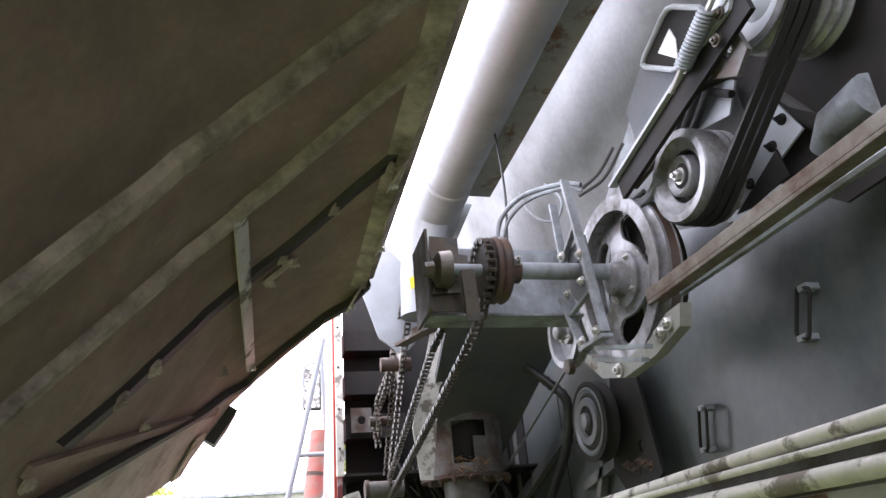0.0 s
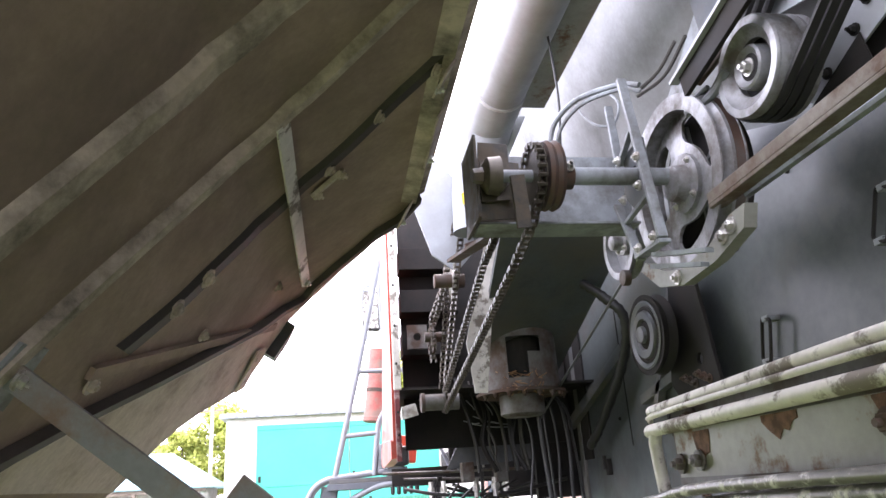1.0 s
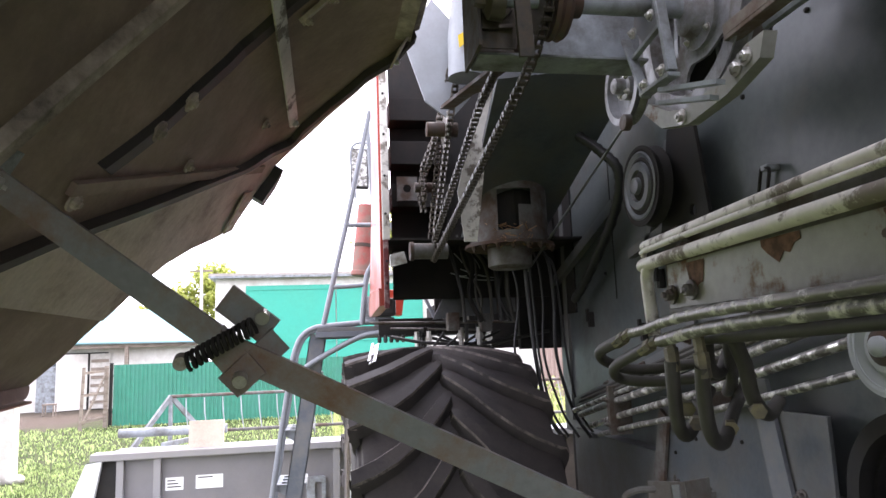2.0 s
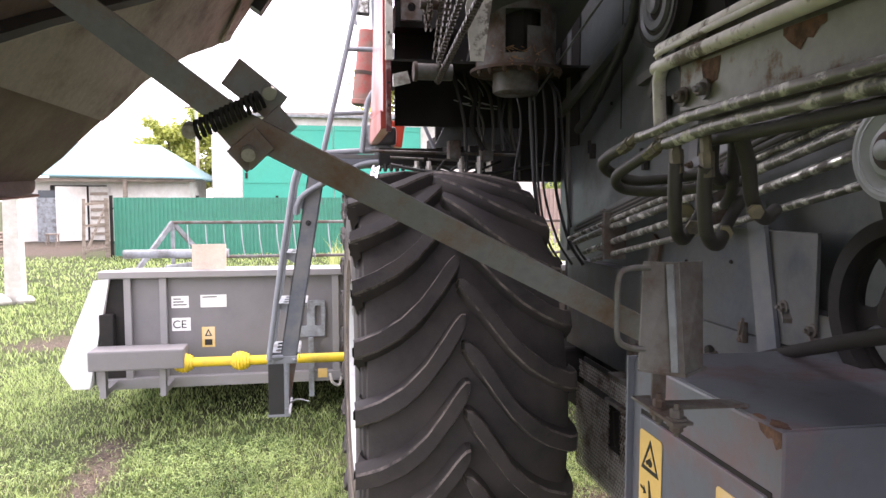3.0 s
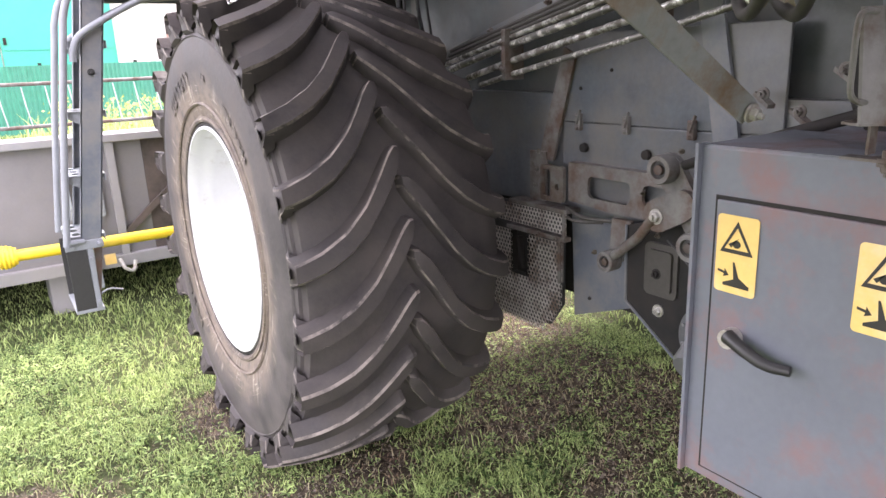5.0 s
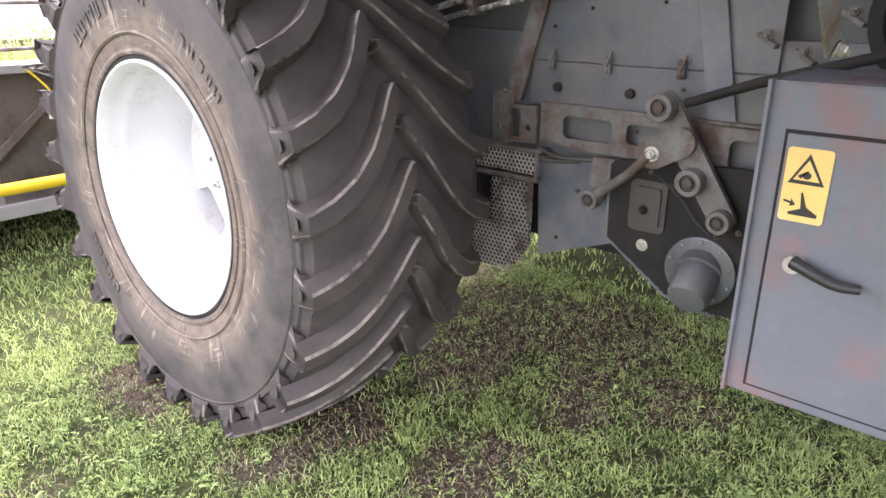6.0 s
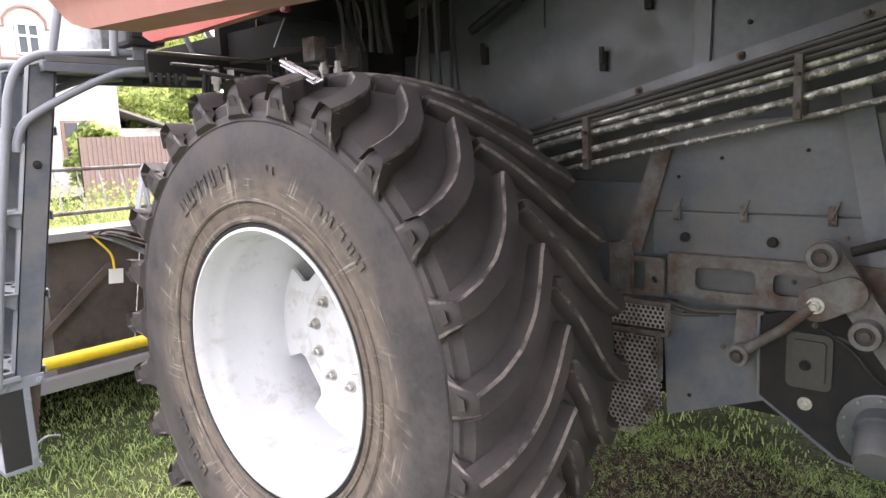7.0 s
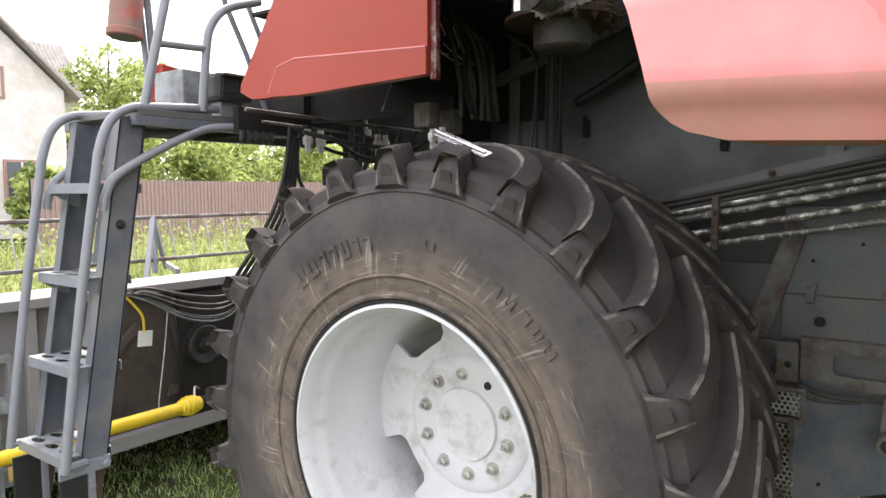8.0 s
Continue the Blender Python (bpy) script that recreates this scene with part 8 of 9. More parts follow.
        part("tine", tube(B(), [(x, 7.2, 1.45), (x + 0.01, 7.17, 1.31), (x + 0.03, 7.18, 1.16)], 0.005, 5), PALE, reel)


build_header()


# ---- yard: fences, sheds, houses ----
GREENSHEET = material("green_fence_sheet", (0.03, 0.21, 0.14), 0.45, vary=0.15, stain=(0.05, 0.22, 0.16), amount=0.25, stain_scale=2)
BROWNSHEET = material("brown_fence_sheet", (0.30, 0.215, 0.19), 0.5, vary=0.15)
WHITEWALL = material("whitewashed_wall", (0.72, 0.70, 0.66), 0.85, stain=(0.5, 0.46, 0.4), amount=0.25, stain_scale=1.2, sharp=0.2, vary=0.12)
GREENDOOR = material("turquoise_gate_paint", (0.025, 0.34, 0.24), 0.45, vary=0.08, stain=(0.03, 0.36, 0.27), amount=0.2, stain_scale=1.0, sharp=0.2)
TEALROOF = material("pale_teal_roof_sheet", (0.17, 0.30, 0.32), 0.6, vary=0.1)
CONCRETE = material("pale_concrete", (0.47, 0.45, 0.41), 0.85, stain=(0.4, 0.38, 0.33), amount=0.3, stain_scale=4)
OLDWOOD = material("old_grey_wood", (0.24, 0.20, 0.16), 0.8, stretch=(1, 1, 8), stain=(0.12, 0.09, 0.07), amount=0.3)
SLATE = material("ribbed_slate_roof", (0.33, 0.30, 0.27), 0.8)
BRICKRED = material("red_brick_trim", (0.34, 0.21, 0.17), 0.8)
PALESLATE = material("weathered_fibre_sheet", (0.36, 0.34, 0.32), 0.8, stain=(0.22, 0.20, 0.18), amount=0.4, stain_scale=1.2, sharp=0.2)
GLASS = material("window_glass", (0.06, 0.075, 0.085), 0.08, vary=0.1, bump=0.0)
# Near-black that paints the shade inside the doorway and attic window.
DARKOPEN = material("painted_dark_interior", (0.02, 0.019, 0.017), 0.9)


def ribbed_sheet(x0, x1, y, z0, z1, pitch, depth):
    """A profiled sheet standing in the xz plane at y."""
    bm = B()
    n = round((x1 - x0) / pitch)
    pts = []
    for k in range(n):
        x = x0 + k * pitch
        pts += [(x, 0), (x + pitch * 0.45, 0), (x + pitch * 0.55, depth), (x + pitch * 0.9, depth)]
    pts.append((x0 + n * pitch, 0))
    lo = [bm.verts.new((x, y - d, z0)) for x, d in pts]
    hi = [bm.verts.new((x, y - d, z1)) for x, d in pts]
    for i in range(len(pts) - 1):
        bm.faces.new((lo[i], lo[i + 1], hi[i + 1], hi[i]))
    thick(bm, (0, 0.004, 0))
    return bm


def build_green_fence():
    fence = thing("green_fence", (0, 21.9, 0), "dark green profiled sheet-metal fence behind the header", "fence")
    x = -5.62
    while x < 4.0:
        part("fence_sheet", ribbed_sheet(x, x + 1.15, 21.9, 0.03, 1.74, 0.115, 0.025), GREENSHEET, fence)
        x += 1.15
    for x in (-5.7, -3.3, -1.0, 1.3, 3.6):
        part("fence_post", span(B(), (x - 0.04, 21.93, -0.05), (x + 0.04, 22.01, 1.8)), DARK, fence)
    for z in (0.4, 1.4):
        part("fence_rail", span(B(), (-5.7, 21.915, z), (4.72, 21.95, z + 0.05)), DARK, fence)
    gate = thing("old_gate_frame", (-5.95, 21.5, 0), "weathered wooden gate frame standing ajar by the fence", "gate")
    part("gate_post", span(B(), (-5.83, 21.75, -0.05), (-5.73, 21.85, 1.72)), OLDWOOD, gate)
    part("gate_post", bar(B(), (-6.15, 20.9, -0.02), (-6.1, 20.9, 1.7), 0.07, 0.07, up=(1, 0, 0)), OLDWOOD, gate)
    for z in (0.25, 0.95, 1.55):
        part("gate_rail", bar(B(), (-6.12, 20.9, z), (-5.8, 21.8, z + 0.03), 0.04, 0.07), OLDWOOD, gate)
    part("gate_brace", bar(B(), (-6.1, 20.95, 0.2), (-5.8, 21.78, 1.5), 0.04, 0.06), OLDWOOD, gate)


def build_garage():
    g = thing("garage_building", (1.5, 36, 0), "white rendered building with large turquoise gates", "building")
    part("wall", span(B(), (-4.35, 32.0, -0.1), (9.0, 41, 5.3)), WHITEWALL, g, "white rendered wall")
    part("roof_edge", span(B(), (-4.6, 31.7, 5.3), (9.3, 41.3, 5.5)), SLATE, g, "thin grey roof edge")
    part("gutter", span(B(), (-4.6, 31.62, 5.28), (9.3, 31.7, 5.38)), LIGHT, g)
    for x0, x1 in ((-3.05, 0.85), (0.9, 4.8)):
        leaf = part("gate_leaf", span(B(), (x0, 31.9, 0.05), (x1, 31.96, 4.95)), GREENDOOR, g, "tall turquoise gate leaf")
        for z in (0.2, 2.4, 4.75):
            part("gate_batten", span(B(), (x0 + 0.05, 31.87, z), (x1 - 0.05, 31.9, z + 0.12)), GREENDOOR, leaf)
        part("latch", span(B(), (x0 + 0.1, 31.84, 2.6), (x0 + 0.2, 31.9, 2.85)), DARK, leaf)


def build_shed():
    s = thing("white_shed", (-7.8, 32, 0), "low white shed with pale teal metal roof and open door", "shed")
    part("wall", span(B(), (-11.6, 30.4, -0.1), (-5.0, 34.5, 2.55)), WHITEWALL, s)
    bm = B()
    rows = [(-12.0, 29.6, 2.62), (-4.45, 29.6, 2.50), (-6.5, 32.0, 3.95), (-10.8, 32.0, 4.05)]
    bm.faces.new([bm.verts.new(p) for p in rows])
    bm.faces.new([bm.verts.new(p) for p in ((-4.45, 29.6, 2.50), (-4.45, 35, 2.5), (-6.5, 32.0, 3.95))])
    bm.faces.new([bm.verts.new(p) for p in ((-12.0, 35, 2.6), (-4.45, 35, 2.5), (-6.5, 32.0, 3.95), (-10.8, 32.0, 4.05))])
    thick(bm, (0, 0, 0.06))
    part("roof", bm, TEALROOF, s, "pale teal hipped metal roof")
    # Darker strip stands for the shadow under the eave.
    part("eave_shadow_strip", span(B(), (-11.7, 29.75, 2.38), (-4.7, 29.8, 2.52)), OLDWOOD, s)
    part("doorway", span(B(), (-10.3, 30.34, 0.0), (-8.2, 30.39, 2.25)), DARKOPEN, s, "near-black panel standing for the shaded open doorway")
    part("door", bar(B(), (-9.85, 29.6, 1.12), (-8.95, 30.3, 1.12), 0.05, 2.15), WHITEWALL, s, "open white board door")
    part("door", span(B(), (-8.85, 30.28, 0.05), (-8.1, 30.33, 2.2)), CONCRETE, s, "grey slatted door")
    for k in range(6):
        part("door_slat", span(B(), (-8.8, 30.25, 0.25 + 0.32 * k), (-8.15, 30.28, 0.37 + 0.32 * k)), OLDWOOD, s)
    part("window", span(B(), (-10.75, 30.33, 1.35), (-10.1, 30.38, 2.05)), GLASS, s)
    part("corner_post", span(B(), (-7.42, 29.7, 0), (-7.28, 29.85, 2.45)), OLDWOOD, s)
    part("cabinet", span(B(), (-10.65, 29.9, 0), (-9.95, 30.3, 1.75)), LIGHT, s, "old white cabinet")
    wood = thing("wood_pile", (-11.3, 26.5, 0), "low stack of split firewood beside the shed", "wood pile")
    rnd = random.Random(4)
    for k in range(40):
        x, z = -12.4 + 2.0 * rnd.random(), 0.06 + 0.11 * (k % 5)
        part("log", tube(B(), [(x, 26.2, z), (x + 0.05, 26.9, z)], 0.06, 7), OLDWOOD, wood)
    post = thing("concrete_post", (-4.57, 12.6, 0), "pale concrete post on a rubble footing in the grass", "post")
    part("shaft", slab(B(), [(-0.13, -0.05), (0.13, -0.05), (0.10, 2.0), (-0.10, 2.0)], 0.2, Matrix(((1, 0, 0, -4.55), (0, 0, -1, 12.7), (0, 1, 0, 0), (0, 0, 0, 1)))), CONCRETE, post)
    part("cross_block", span(B(), (-4.78, 12.45, 1.92), (-4.3, 12.72, 2.2), 0.02), CONCRETE, post)
    for dx, dy, r in ((-0.25, 0.0, 0.13), (-0.42, 0.2, 0.12), (0.2, -0.1, 0.1), (-0.1, -0.22, 0.11)):
        bm = B()
        bmesh.ops.create_icosphere(bm, subdivisions=2, radius=r, matrix=Matrix.Translation((-4.57 + dx, 12.6 + dy, 0.07)) @ Matrix.Diagonal((1.3, 1, 0.8, 1)))
        for v in bm.verts:
            v.co += Vector(noise.noise_vector(v.co * 7)) * 0.03
        part("rubble_stone", bm, CONCRETE, post)
    stool = thing("wooden_stool", (-9.3, 27.5, 0), "small rough wooden stool on bare ground", "stool")
    part("seat", span(B(), (-9.5, 27.4, 0.4), (-9.1, 27.7, 0.45)), OLDWOOD, stool)
    for dx in (-0.17, 0.17):
        for dy in (0.03, 0.27):
            part("leg", span(B(), (-9.32 + dx, 27.4 + dy - 0.02, 0), (-9.28 + dx, 27.4 + dy + 0.02, 0.4)), OLDWOOD, stool)
    pole = thing("utility_pole", (-6.3, 40, 0), "slim grey utility pole behind the shed", "utility pole")
    part("mast", tube(B(), [(-6.25, 40, -0.2), (-6.3, 40, 7.2)], [0.12, 0.08], 8), CONCRETE, pole)
    part("crossarm", span(B(), (-6.9, 39.97, 6.6), (-5.7, 40.03, 6.7)), OLDWOOD, pole)


def build_house():
    hs = thing("gabled_house", (9.2, 31, 0), "white brick house with steep gable and arched window", "house")
    wall = Matrix(((1, 0, 0, 0), (0, 0, -1, 30.3), (0, 1, 0, 0), (0, 0, 0, 1)))
    part("wall", slab(B(), [(5.9, -0.1), (12.3, -0.1), (12.3, 5.6), (9.1, 8.55), (5.9, 5.6)], -8.0, wall, []), WHITEWALL, hs, "white gable wall")
    for a, b in (((5.5, 5.35), (9.1, 8.75)), ((9.1, 8.75), (12.75, 5.3))):
        bm = B()
        bm.faces.new([bm.verts.new(p) for p in ((a[0], 29.9, a[1]), (b[0], 29.9, b[1]), (b[0], 38.5, b[1]), (a[0], 38.5, a[1]))])
        thick(bm, (0, 0, 0.12))
        part("roof", bm, SLATE, hs, "dark roof slope")
    gable = Matrix(((1, 0, 0, 0), (0, 0, -1, 30.29), (0, 1, 0, 0), (0, 0, 0, 1)))
    arch = [(8.22, 5.1), (10.18, 5.1), (10.18, 6.25), (9.95, 6.25), (9.95, 6.55), (9.72, 6.85), (9.45, 7.0), (9.2, 7.03), (8.95, 7.0), (8.68, 6.85), (8.45, 6.55), (8.45, 6.25), (8.22, 6.25)]
    inner = [(9.2 + (x - 9.2) * 0.91, 6.05 + (z - 6.05) * 0.92) for x, z in arch]
    win = part("window", slab(B(), arch, 0.06, gable, [inner]), BRICKRED, hs, "arched window in red brick surround")
    part("pane", span(B(), (8.88, 30.24, 5.33), (9.62, 30.28, 6.35)), GLASS, win)
    for x in (8.88, 9.25, 9.62):
        part("glazing_bar", span(B(), (x - 0.05, 30.2, 5.28), (x + 0.05, 30.24, 6.4)), WHITE, win)
    for z in (5.31, 5.95, 6.37):
        part("glazing_bar", span(B(), (8.93, 30.2, z - 0.04), (9.2, 30.24, z + 0.04)), WHITE, win)
        part("glazing_bar", span(B(), (9.3, 30.2, z - 0.04), (9.57, 30.24, z + 0.04)), WHITE, win)
    attic = part("attic_window", span(B(), (8.87, 30.2, 7.5), (9.47, 30.28, 8.0)), BRICKRED, hs)
    part("pane", span(B(), (8.97, 30.17, 7.58), (9.37, 30.19, 7.92)), DARKOPEN, attic)
    for x in (7.0, 10.6):
        w = part("window", span(B(), (x - 0.6, 30.2, 1.4), (x + 0.6, 30.28, 2.9)), BRICKRED, hs, "ground-floor window in red surround")
        part("pane", span(B(), (x - 0.48, 30.16, 1.5), (x + 0.48, 30.19, 2.8)), GLASS, w)
        part("glazing_bar", span(B(), (x - 0.03, 30.13, 1.5), (x + 0.03, 30.16, 2.8)), WHITE, w)
    part("lean_to", span(B(), (12.3, 31, -0.1), (14.5, 36, 2.6)), WHITEWALL, hs)
    bm = B()
    bm.faces.new([bm.verts.new(p) for p in ((12.2, 30.6, 3.4), (14.9, 30.6, 2.5), (14.9, 36.4, 2.5), (12.2, 36.4, 3.4))])
    thick(bm, (0, 0, 0.1))
    part("lean_to_roof", bm, SLATE, hs)
    barn = thing("ribbed_roof_barn", (17, 48, 0), "distant barn with pale ribbed slate roof", "barn")
    part("wall", span(B(), (13.6, 45.4, -0.1), (20.4, 50.6, 7.4)), WHITEWALL, barn)
    bm = B()
    n = 60
    for y0, z0, y1, z1 in ((45.0, 7.3, 48.0, 10.9), (51.0, 7.3, 48.0, 10.9)):
        lo = [bm.verts.new((13.2 + 7.6 * k / n, y0, z0 + 0.09 * (k % 2))) for k in range(n + 1)]
        hi = [bm.verts.new((13.2 + 7.6 * k / n, y1, z1 + 0.09 * (k % 2))) for k in range(n + 1)]
        for k in range(n):
            bm.faces.new((lo[k], lo[k + 1], hi[k + 1], hi[k]))
    part("roof", bm, PALESLATE, barn, "pale ribbed roof")
    for x in (13.55, 20.42):
        part("gable", slab(B(), [(45.4, 7.3), (50.6, 7.3), (48.0, 10.6)], 0.1, side_on(x)), WHITEWALL, barn)
    fence = thing("brown_fence", (14, 20, 0), "brown profiled sheet-metal fence behind tall weeds", "fence")
    x = 6.5
    while x < 26:
        part("fence_sheet", ribbed_sheet(x, x + 1.2, 20.0, 0.03, 2.0, 0.12, 0.03), BROWNSHEET, fence)
        x += 1.2
    for k in range(9):
        part("fence_post", span(B(), (6.5 + 2.4 * k, 20.02, -0.05), (6.58 + 2.4 * k, 20.1, 2.0)), DARK, fence)


build_green_fence()
build_garage()
build_shed()
build_house()


# ---- plants ----
def leaf_material(name, dark, light, rough=0.6, trans=0.25):
    m = bpy.data.materials.new(name)
    m.use_nodes = True
    n, l = m.node_tree.nodes, m.node_tree.links
    bsdf = n["Principled BSDF"]
    bsdf.inputs["Roughness"].default_value = rough
    bsdf.inputs["Specular IOR Level"].default_value = 0.3
    geo = n.new("ShaderNodeNewGeometry")
    t = n.new("ShaderNodeTexNoise")
    t.inputs["Scale"].default_value, t.inputs["Detail"].default_value = 3.2, 6.0
    t.inputs["Roughness"].default_value = 0.75
    l.new(geo.outputs["Position"], t.inputs["Vector"])
    add = n.new("ShaderNodeMath")
    add.operation = "MULTIPLY_ADD"
    l.new(geo.outputs["Random Per Island"], add.inputs[0])
    add.inputs[1].default_value = 0.6
    l.new(t.outputs[0], add.inputs[2])
    r = n.new("ShaderNodeMapRange")
    r.inputs[1].default_value, r.inputs[2].default_value = 0.5, 1.0
    l.new(add.outputs[0], r.inputs[0])
    mix = n.new("ShaderNodeMix")
    mix.data_type = "RGBA"
    l.new(r.outputs[0], mix.inputs[0])
    mix.inputs[6].default_value, mix.inputs[7].default_value = (*dark, 1), (*light, 1)
    l.new(mix.outputs[2], bsdf.inputs["Base Color"])
    glow = n.new("ShaderNodeBsdfTranslucent")
    l.new(mix.outputs[2], glow.inputs[0])
    blend = n.new("ShaderNodeMixShader")
    blend.inputs[0].default_value = trans
    l.new(bsdf.outputs[0], blend.inputs[1])
    l.new(glow.outputs[0], blend.inputs[2])
    l.new(blend.outputs[0], n["Material Output"].inputs[0])
    return m


GRASSMAT = leaf_material("grass_blade", (0.042, 0.088, 0.022), (0.49, 0.61, 0.24), trans=0.32)
WEEDMAT = leaf_material("weed_leaf", (0.035, 0.088, 0.024), (0.42, 0.55, 0.21), trans=0.32)
DRYMAT = leaf_material("dry_stalk", (0.22, 0.18, 0.10), (0.45, 0.40, 0.26))
TALLMAT = leaf_material("tall_weed", (0.14, 0.2, 0.05), (0.5, 0.53, 0.22), trans=0.4)
LEAFDARK = leaf_material("tree_leaf", (0.12, 0.18, 0.045), (0.5, 0.57, 0.2), trans=0.5)
LEAFYELLOW = leaf_material("spring_leaf", (0.2, 0.25, 0.05), (0.52, 0.55, 0.16), trans=0.45)
BARK = material("bark", (0.12, 0.095, 0.075), 0.9, bump=0.5)


def sheet_mesh(name, verts, faces, mat, label, category):
    mesh = bpy.data.meshes.new(name)
    mesh.from_pydata(verts, [], faces)
    mesh.materials.append(mat)
    return tagged(new(name, mesh), label, category, kind="stuff")


def blades(rng, spots, height, width, lean, verts, faces):
    for x, y, s in spots:
        z = ground_height(x, y)
        a = rng.uniform(0, 6.283)
        h = height * s * rng.uniform(0.5, 1.3)
        w = width * rng.uniform(0.7, 1.3)
        dx, dy = math.cos(a), math.sin(a)
        b = rng.uniform(0, 6.283)
        k = lean * rng.uniform(0.2, 1.0) * h
        lx, ly = math.cos(b) * k, math.sin(b) * k
        i = len(verts)
        verts += [(x - dx * w, y - dy * w, z - 0.004), (x + dx * w, y + dy * w, z - 0.004),
                  (x + lx * 0.4 + dx * w * 0.8, y + ly * 0.4 + dy * w * 0.8, z + h * 0.6), (x + lx * 0.4 - dx * w * 0.8, y + ly * 0.4 - dy * w * 0.8, z + h * 0.6),
                  (x + lx, y + ly, z + h * max(0.35, 1 - 0.25 * lean))]
        faces += [(i, i + 1, i + 2, i + 3), (i + 3, i + 2, i + 4)]


def build_grass():
    rng = random.Random(77)
    verts, faces, dry_v, dry_f = [], [], [], []
    def scatter(x0, x1, y0, y1, count, scale, width, lean=0.9):
        made = 0
        while made < count:
            x, y = rng.uniform(x0, x1), rng.uniform(y0, y1)
            made += 1
            bare = soil_mask(x, y)
            if rng.random() < bare * 0.93:
                if rng.random() < 0.05:
                    blades(rng, [(x, y, scale)], 0.05, 0.0018, 1.0, dry_v, dry_f)
                continue
            tuft = noise.noise((x * 7.5, y * 7.5, 3.0)) + 0.5 * noise.noise((x * 17, y * 17, 8.0))
            if y < 6 and tuft < -0.16 and rng.random() < 0.72:
                continue
            clump = (0.55 + 0.9 * max(0.0, noise.noise((x * 1.6, y * 1.6, 9.0)) + 0.35)) * (1.0 + 0.7 * max(0.0, tuft))
            blades(rng, [(x, y, scale * clump)], 0.05, width, lean, verts, faces)
    scatter(-2.2, 2.6, 1.2, 4.6, 190000, 0.74, 0.0020, 1.4)
    scatter(-3.5, 3.0, 4.6, 8.0, 60000, 1.0, 0.0026, 1.3)
    scatter(-8.0, 0.5, 8.0, 14.0, 26000, 1.4, 0.006)
    scatter(-9.0, 8.0, 14.0, 22.0, 16000, 1.6, 0.012)
    scatter(-4.0, -2.2, 1.5, 4.6, 9000, 1.0, 0.0024)
    scatter(2.6, 5.0, 1.0, 5.0, 9000, 1.0, 0.004)
    scatter(-6.0, 6.0, -4.5, 1.2, 14000, 1.2, 0.006)
    scatter(-7.0, -3.5, 1.2, 8.0, 9000, 1.2, 0.006)
    scatter(3.3, 7.0, 1.2, 14.0, 9000, 1.3, 0.007)
    sheet_mesh("grass", verts, faces, GRASSMAT, "short uneven meadow grass around the machine", "grass")
    for k in range(6500):
        x, y = rng.uniform(-2.4, 2.4), rng.uniform(1.4, 5.0)
        blades(rng, [(x, y, 1.0)], 0.04, 0.0012, 2.2, dry_v, dry_f)
    for k in range(9000):
        x, y = rng.uniform(-1.4, 2.6), rng.uniform(1.5, 4.4)
        if x < 0.5 and rng.random() > soil_mask(x, y):
            continue
        blades(rng, [(x, y, 1.0)], 0.022, 0.0016, 4.0, dry_v, dry_f)
    litter_v, litter_f = [], []
    for k in range(26000):
        x, y = rng.uniform(-1.4, 2.8), rng.uniform(1.5, 4.4)
        if rng.random() > soil_mask(x, y) * (1.0 if x > 0.6 else 0.3):
            continue
        blades(rng, [(x, y, 1.0)], 0.016, 0.0028, 3.5, litter_v, litter_f)
    sheet_mesh("leaf_litter", litter_v, litter_f, leaf_material("brown_litter", (0.045, 0.03, 0.022), (0.26, 0.18, 0.12), trans=0.05), "brown dead leaves and chaff on the soil", "leaf litter")
    sheet_mesh("dry_grass", dry_v, dry_f, DRYMAT, "dry straw-coloured stalks among the grass", "dry grass")
    # low broad-leaved weeds
    v, f = [], []
    for k in range(44000):
        x, y = rng.uniform(-2.3, 2.6), rng.uniform(1.4, 5.4)
        if rng.random() < soil_mask(x, y) * (0.4 if x > 0.9 else 0.7) or rng.random() < 0.62 - 1.1 * noise.noise((x * 1.3, y * 1.3, 6.0)):
            continue
        z = ground_height(x, y)
        n = rng.randint(3, 6)
        a0 = rng.uniform(0, 6.283)
        size = rng.uniform(0.004, 0.011) if rng.random() < 0.93 else rng.uniform(0.012, 0.018)
        up = rng.uniform(0.2, 0.9)
        for j in range(n):
            a = a0 + 6.283 * j / n + rng.uniform(-0.3, 0.3)
            dx, dy = math.cos(a), math.sin(a)
            i = len(v)
            h = z + rng.uniform(0.004, 0.04)
            v += [(x, y, h), (x + dx * size - dy * size * 0.4, y + dy * size + dx * size * 0.4, h + size * up), (x + dx * size * 2, y + dy * size * 2, h + size * up * 0.8),
                  (x + dx * size + dy * size * 0.4, y + dy * size - dx * size * 0.4, h + size * up)]
            f.append((i, i + 1, i + 2, i + 3))
    sheet_mesh("low_weeds", v, f, WEEDMAT, "low broad-leaved weeds in the grass", "weeds")
    # stones and clods on the bare soil
    v, f = [], []
    for k in range(15000):
        x, y = rng.uniform(-2.2, 2.6), rng.uniform(1.5, 5.0)
        if rng.random() > soil_mask(x, y):
            continue
        r = rng.uniform(0.002, 0.01)
        z = ground_height(x, y) + r * 0.3
        i = len(v)
        q = [rng.uniform(0.6, 1.3) for _ in range(6)]
        v += [(x + r * q[0], y, z), (x, y + r * q[1], z), (x - r * q[2], y, z), (x, y - r * q[3], z), (x, y, z + r * q[4]), (x, y, z - r)]
        f += [(i, i + 1, i + 4), (i + 1, i + 2, i + 4), (i + 2, i + 3, i + 4), (i + 3, i, i + 4)]
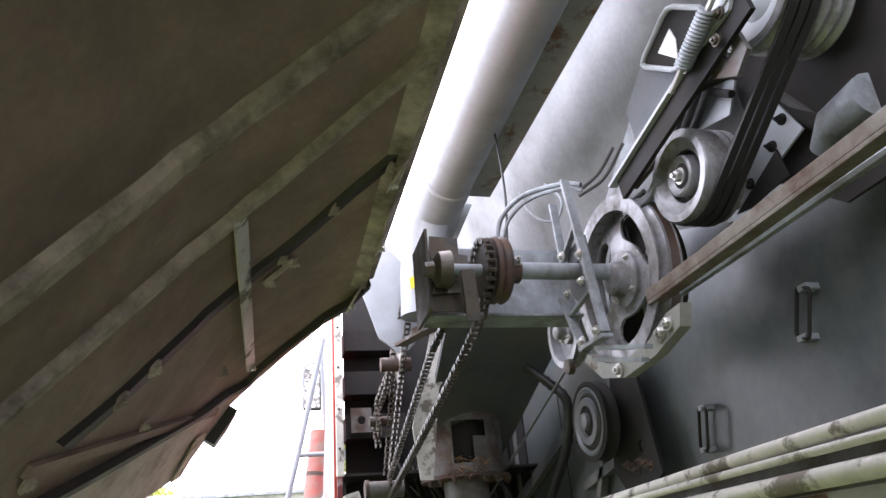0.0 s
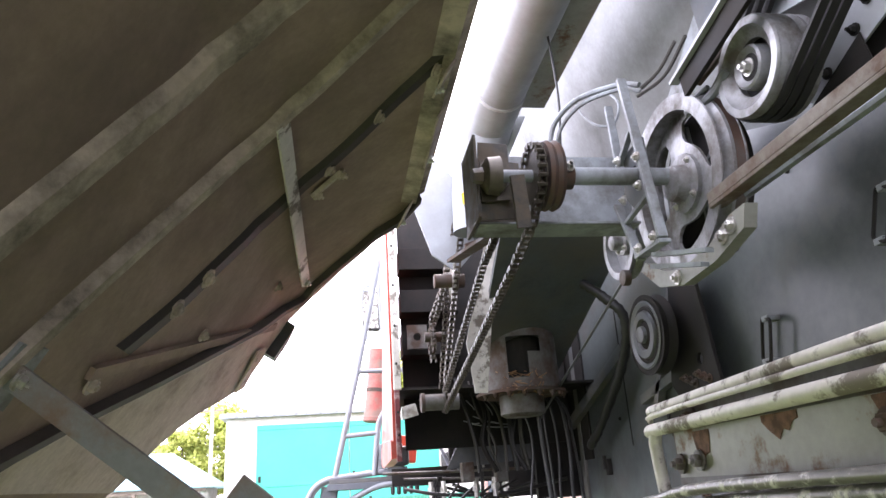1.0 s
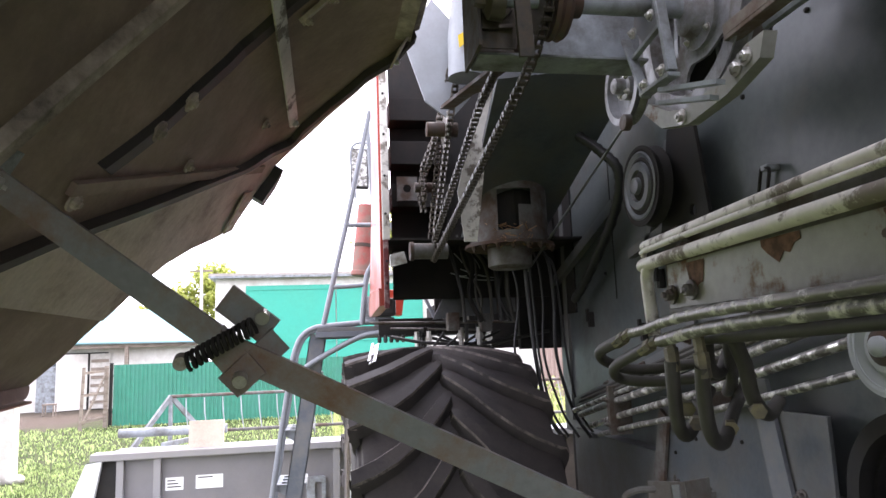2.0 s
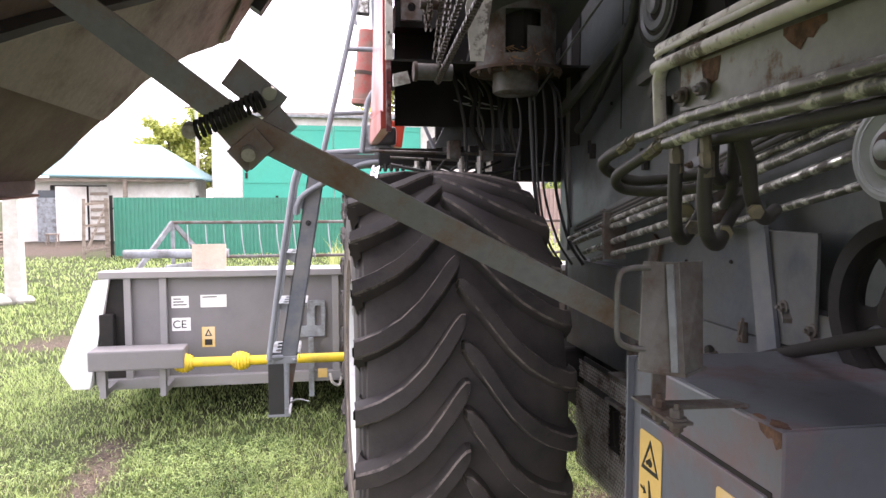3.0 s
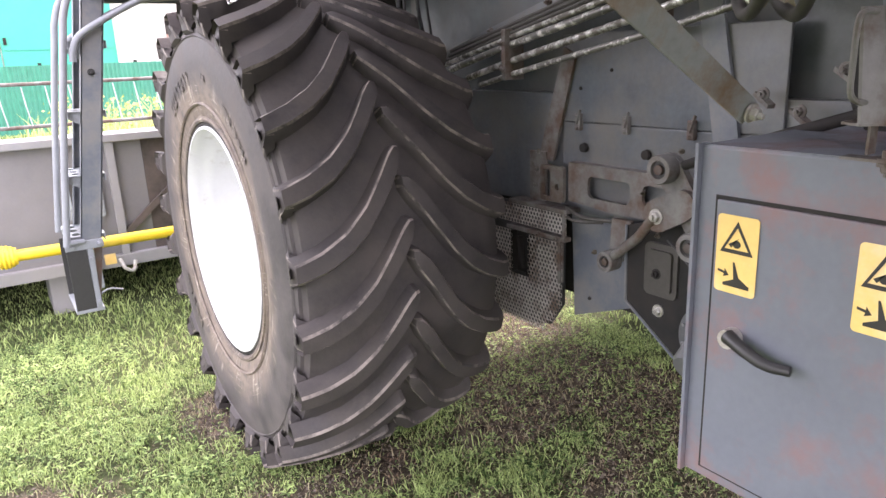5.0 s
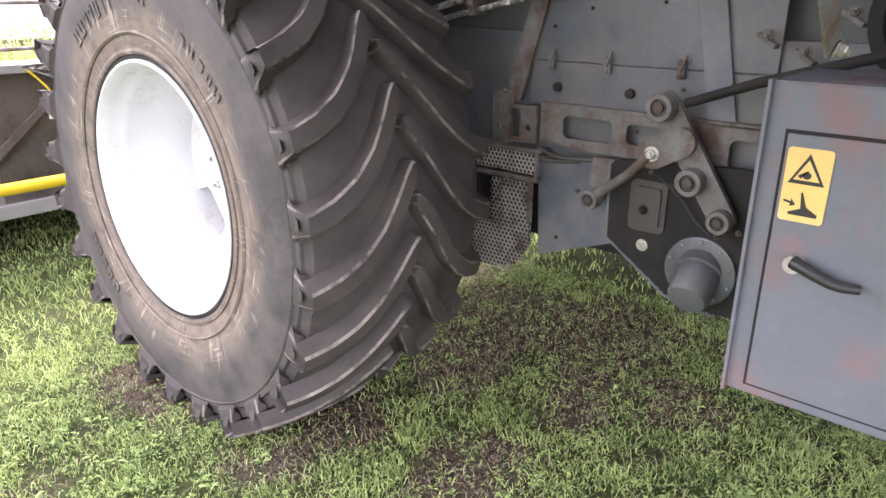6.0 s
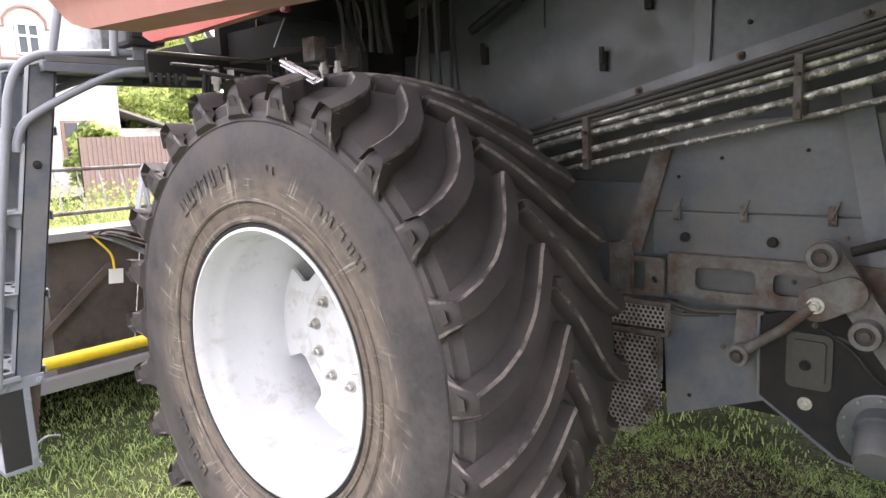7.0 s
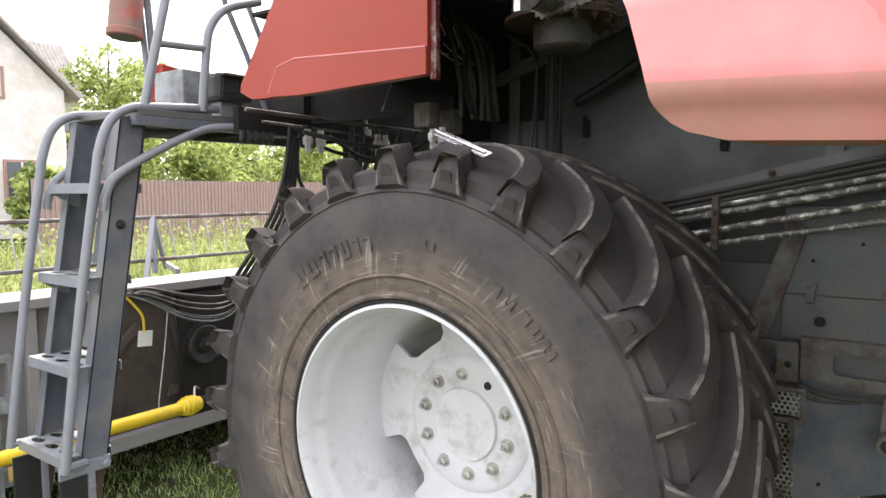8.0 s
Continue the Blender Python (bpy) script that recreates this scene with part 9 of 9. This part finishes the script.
    sheet_mesh("soil_crumbs", v, f, material("soil_crumb", (0.17, 0.14, 0.115), 0.95, vary=0.4, scale=40), "small stones and clods on bare soil", "stones")
    # tall weeds beyond the header
    v, f = [], []
    for k in range(15000):
        x, y = rng.uniform(0.5, 14.0), rng.uniform(8.2, 19.5)
        h = rng.uniform(0.35, 1.0) * (0.8 + 0.7 * noise.noise((x * 0.5, y * 0.5, 2.0)))
        blades(rng, [(x, y, h)], 1.0, 0.012, 0.5, v, f)
    for k in range(6000):
        x, y = rng.uniform(1.0, 14.0), rng.uniform(8.5, 19.5)
        z = rng.uniform(0.25, 1.0)
        s = rng.uniform(0.02, 0.05)
        i = len(v)
        a = rng.uniform(0, 6.283)
        v += [(x, y, z), (x + s * math.cos(a), y + s * math.sin(a), z + s), (x + 2 * s * math.cos(a), y + 2 * s * math.sin(a), z), (x + s * math.cos(a), y + s * math.sin(a), z - s * 0.4)]
        f.append((i, i + 1, i + 2, i + 3))
    sheet_mesh("tall_weeds", v, f, TALLMAT, "tall pale green weeds beyond the header", "weeds")


def build_tree(name, at, height, crown, seed, mat, label, leaf=0.16, count=5200, start=0.3, category="tree"):
    """Tapered trunk, limbs, and a crown of many small leaves in uneven clumps."""
    rng = random.Random(seed)
    base = Vector(at)
    tree = thing(name, at, label, category)
    bm = B()
    top = base + Vector((rng.uniform(-0.3, 0.3), 0, height * 0.85))
    tube(bm, [base + Vector((0, 0, -0.2)), base.lerp(top, 0.35) + Vector((rng.uniform(-0.15, 0.15), 0, 0)), base.lerp(top, 0.7), top], [height * 0.022, height * 0.016, height * 0.009, height * 0.003], 8)
    clumps = []
    for k in range(26):
        t = rng.uniform(start, 1.0)
        root = base.lerp(top, t * 0.9)
        a = rng.uniform(0, 6.283)
        reach = crown * (1.1 - 0.75 * abs(t - 0.5)) * rng.uniform(0.45, 1.05)
        tip = root + Vector((math.cos(a) * reach, math.sin(a) * reach, height * 0.12 * rng.uniform(0.3, 1.4)))
        tube(bm, [root, root.lerp(tip, 0.5) + Vector((0, 0, 0.1)), tip], [height * 0.006, height * 0.004, height * 0.0015], 5)
        clumps.append((tip, crown * rng.uniform(0.28, 0.5)))
        clumps.append((root.lerp(tip, 0.6), crown * rng.uniform(0.2, 0.4)))
    clumps.append((top, crown * 0.35))
    part("trunk", bm, BARK, tree)
    v, f = [], []
    for k in range(count):
        c, r = clumps[rng.randrange(len(clumps))]
        d = Vector((rng.gauss(0, 1), rng.gauss(0, 1), rng.gauss(0, 0.8)))
        p = c + d.normalized() * r * rng.random() ** 0.45
        s = leaf * rng.uniform(0.6, 1.4)
        u = Vector((rng.uniform(-1, 1), rng.uniform(-1, 1), rng.uniform(-1, 1))).normalized()
        w = u.cross(Vector((rng.uniform(-1, 1), rng.uniform(-1, 1), rng.uniform(-1, 1)))).normalized()
        i = len(v)
        v += [tuple(p - u * s), tuple(p + w * s * 0.5), tuple(p + u * s), tuple(p - w * s * 0.5)]
        f.append((i, i + 1, i + 2, i + 3))
    mesh = bpy.data.meshes.new("crown")
    mesh.from_pydata(v, [], f)
    mesh.materials.append(mat)
    ob = new("crown", mesh)
    ob.parent = tree
    ob.matrix_parent_inverse = tree.matrix_basis.inverted()
    return tree


build_grass()
for k, (x, y, h, c, mat) in enumerate(((-9.0, 46, 7.0, 1.5, LEAFYELLOW), (-7.3, 47, 8.6, 1.6, LEAFYELLOW), (-5.7, 46, 8.2, 1.5, LEAFYELLOW), (-4.3, 48, 7.5, 1.6, LEAFYELLOW), (-11.5, 50, 6.0, 1.8, LEAFYELLOW))):
    build_tree("poplar_tree", (x, y, 0), h, c, 30 + k, LEAFYELLOW, "slender yellow-green spring tree behind the shed", start=0.2)
for k, (x, y, h, c) in enumerate(((13.5, 33, 5.0, 2.2), (17.0, 35, 5.4, 2.6), (20.5, 33, 5.0, 2.4), (24.5, 36, 5.6, 2.8), (29, 36, 5.5, 3.0), (10.3, 27.5, 2.8, 0.9), (34, 40, 6, 3), (40, 42, 6, 3.2), (19.9, 41, 11.5, 2.2), (22.6, 43, 11.0, 2.4))):
    build_tree("garden_tree", (x, y, 0), h, c, 50 + k, LEAFDARK, "leafy green garden tree behind the brown fence", count=6500, start=0.12, leaf=0.15)
for k, (x, y, h, c) in enumerate(((5.8, 52, 13.0, 3.2), (16.0, 52, 15.5, 3.8))):
    build_tree("tall_tree", (x, y, 0), h, c, 70 + k, LEAFYELLOW, "tall thin-crowned tree behind the houses", count=5200, leaf=0.2)
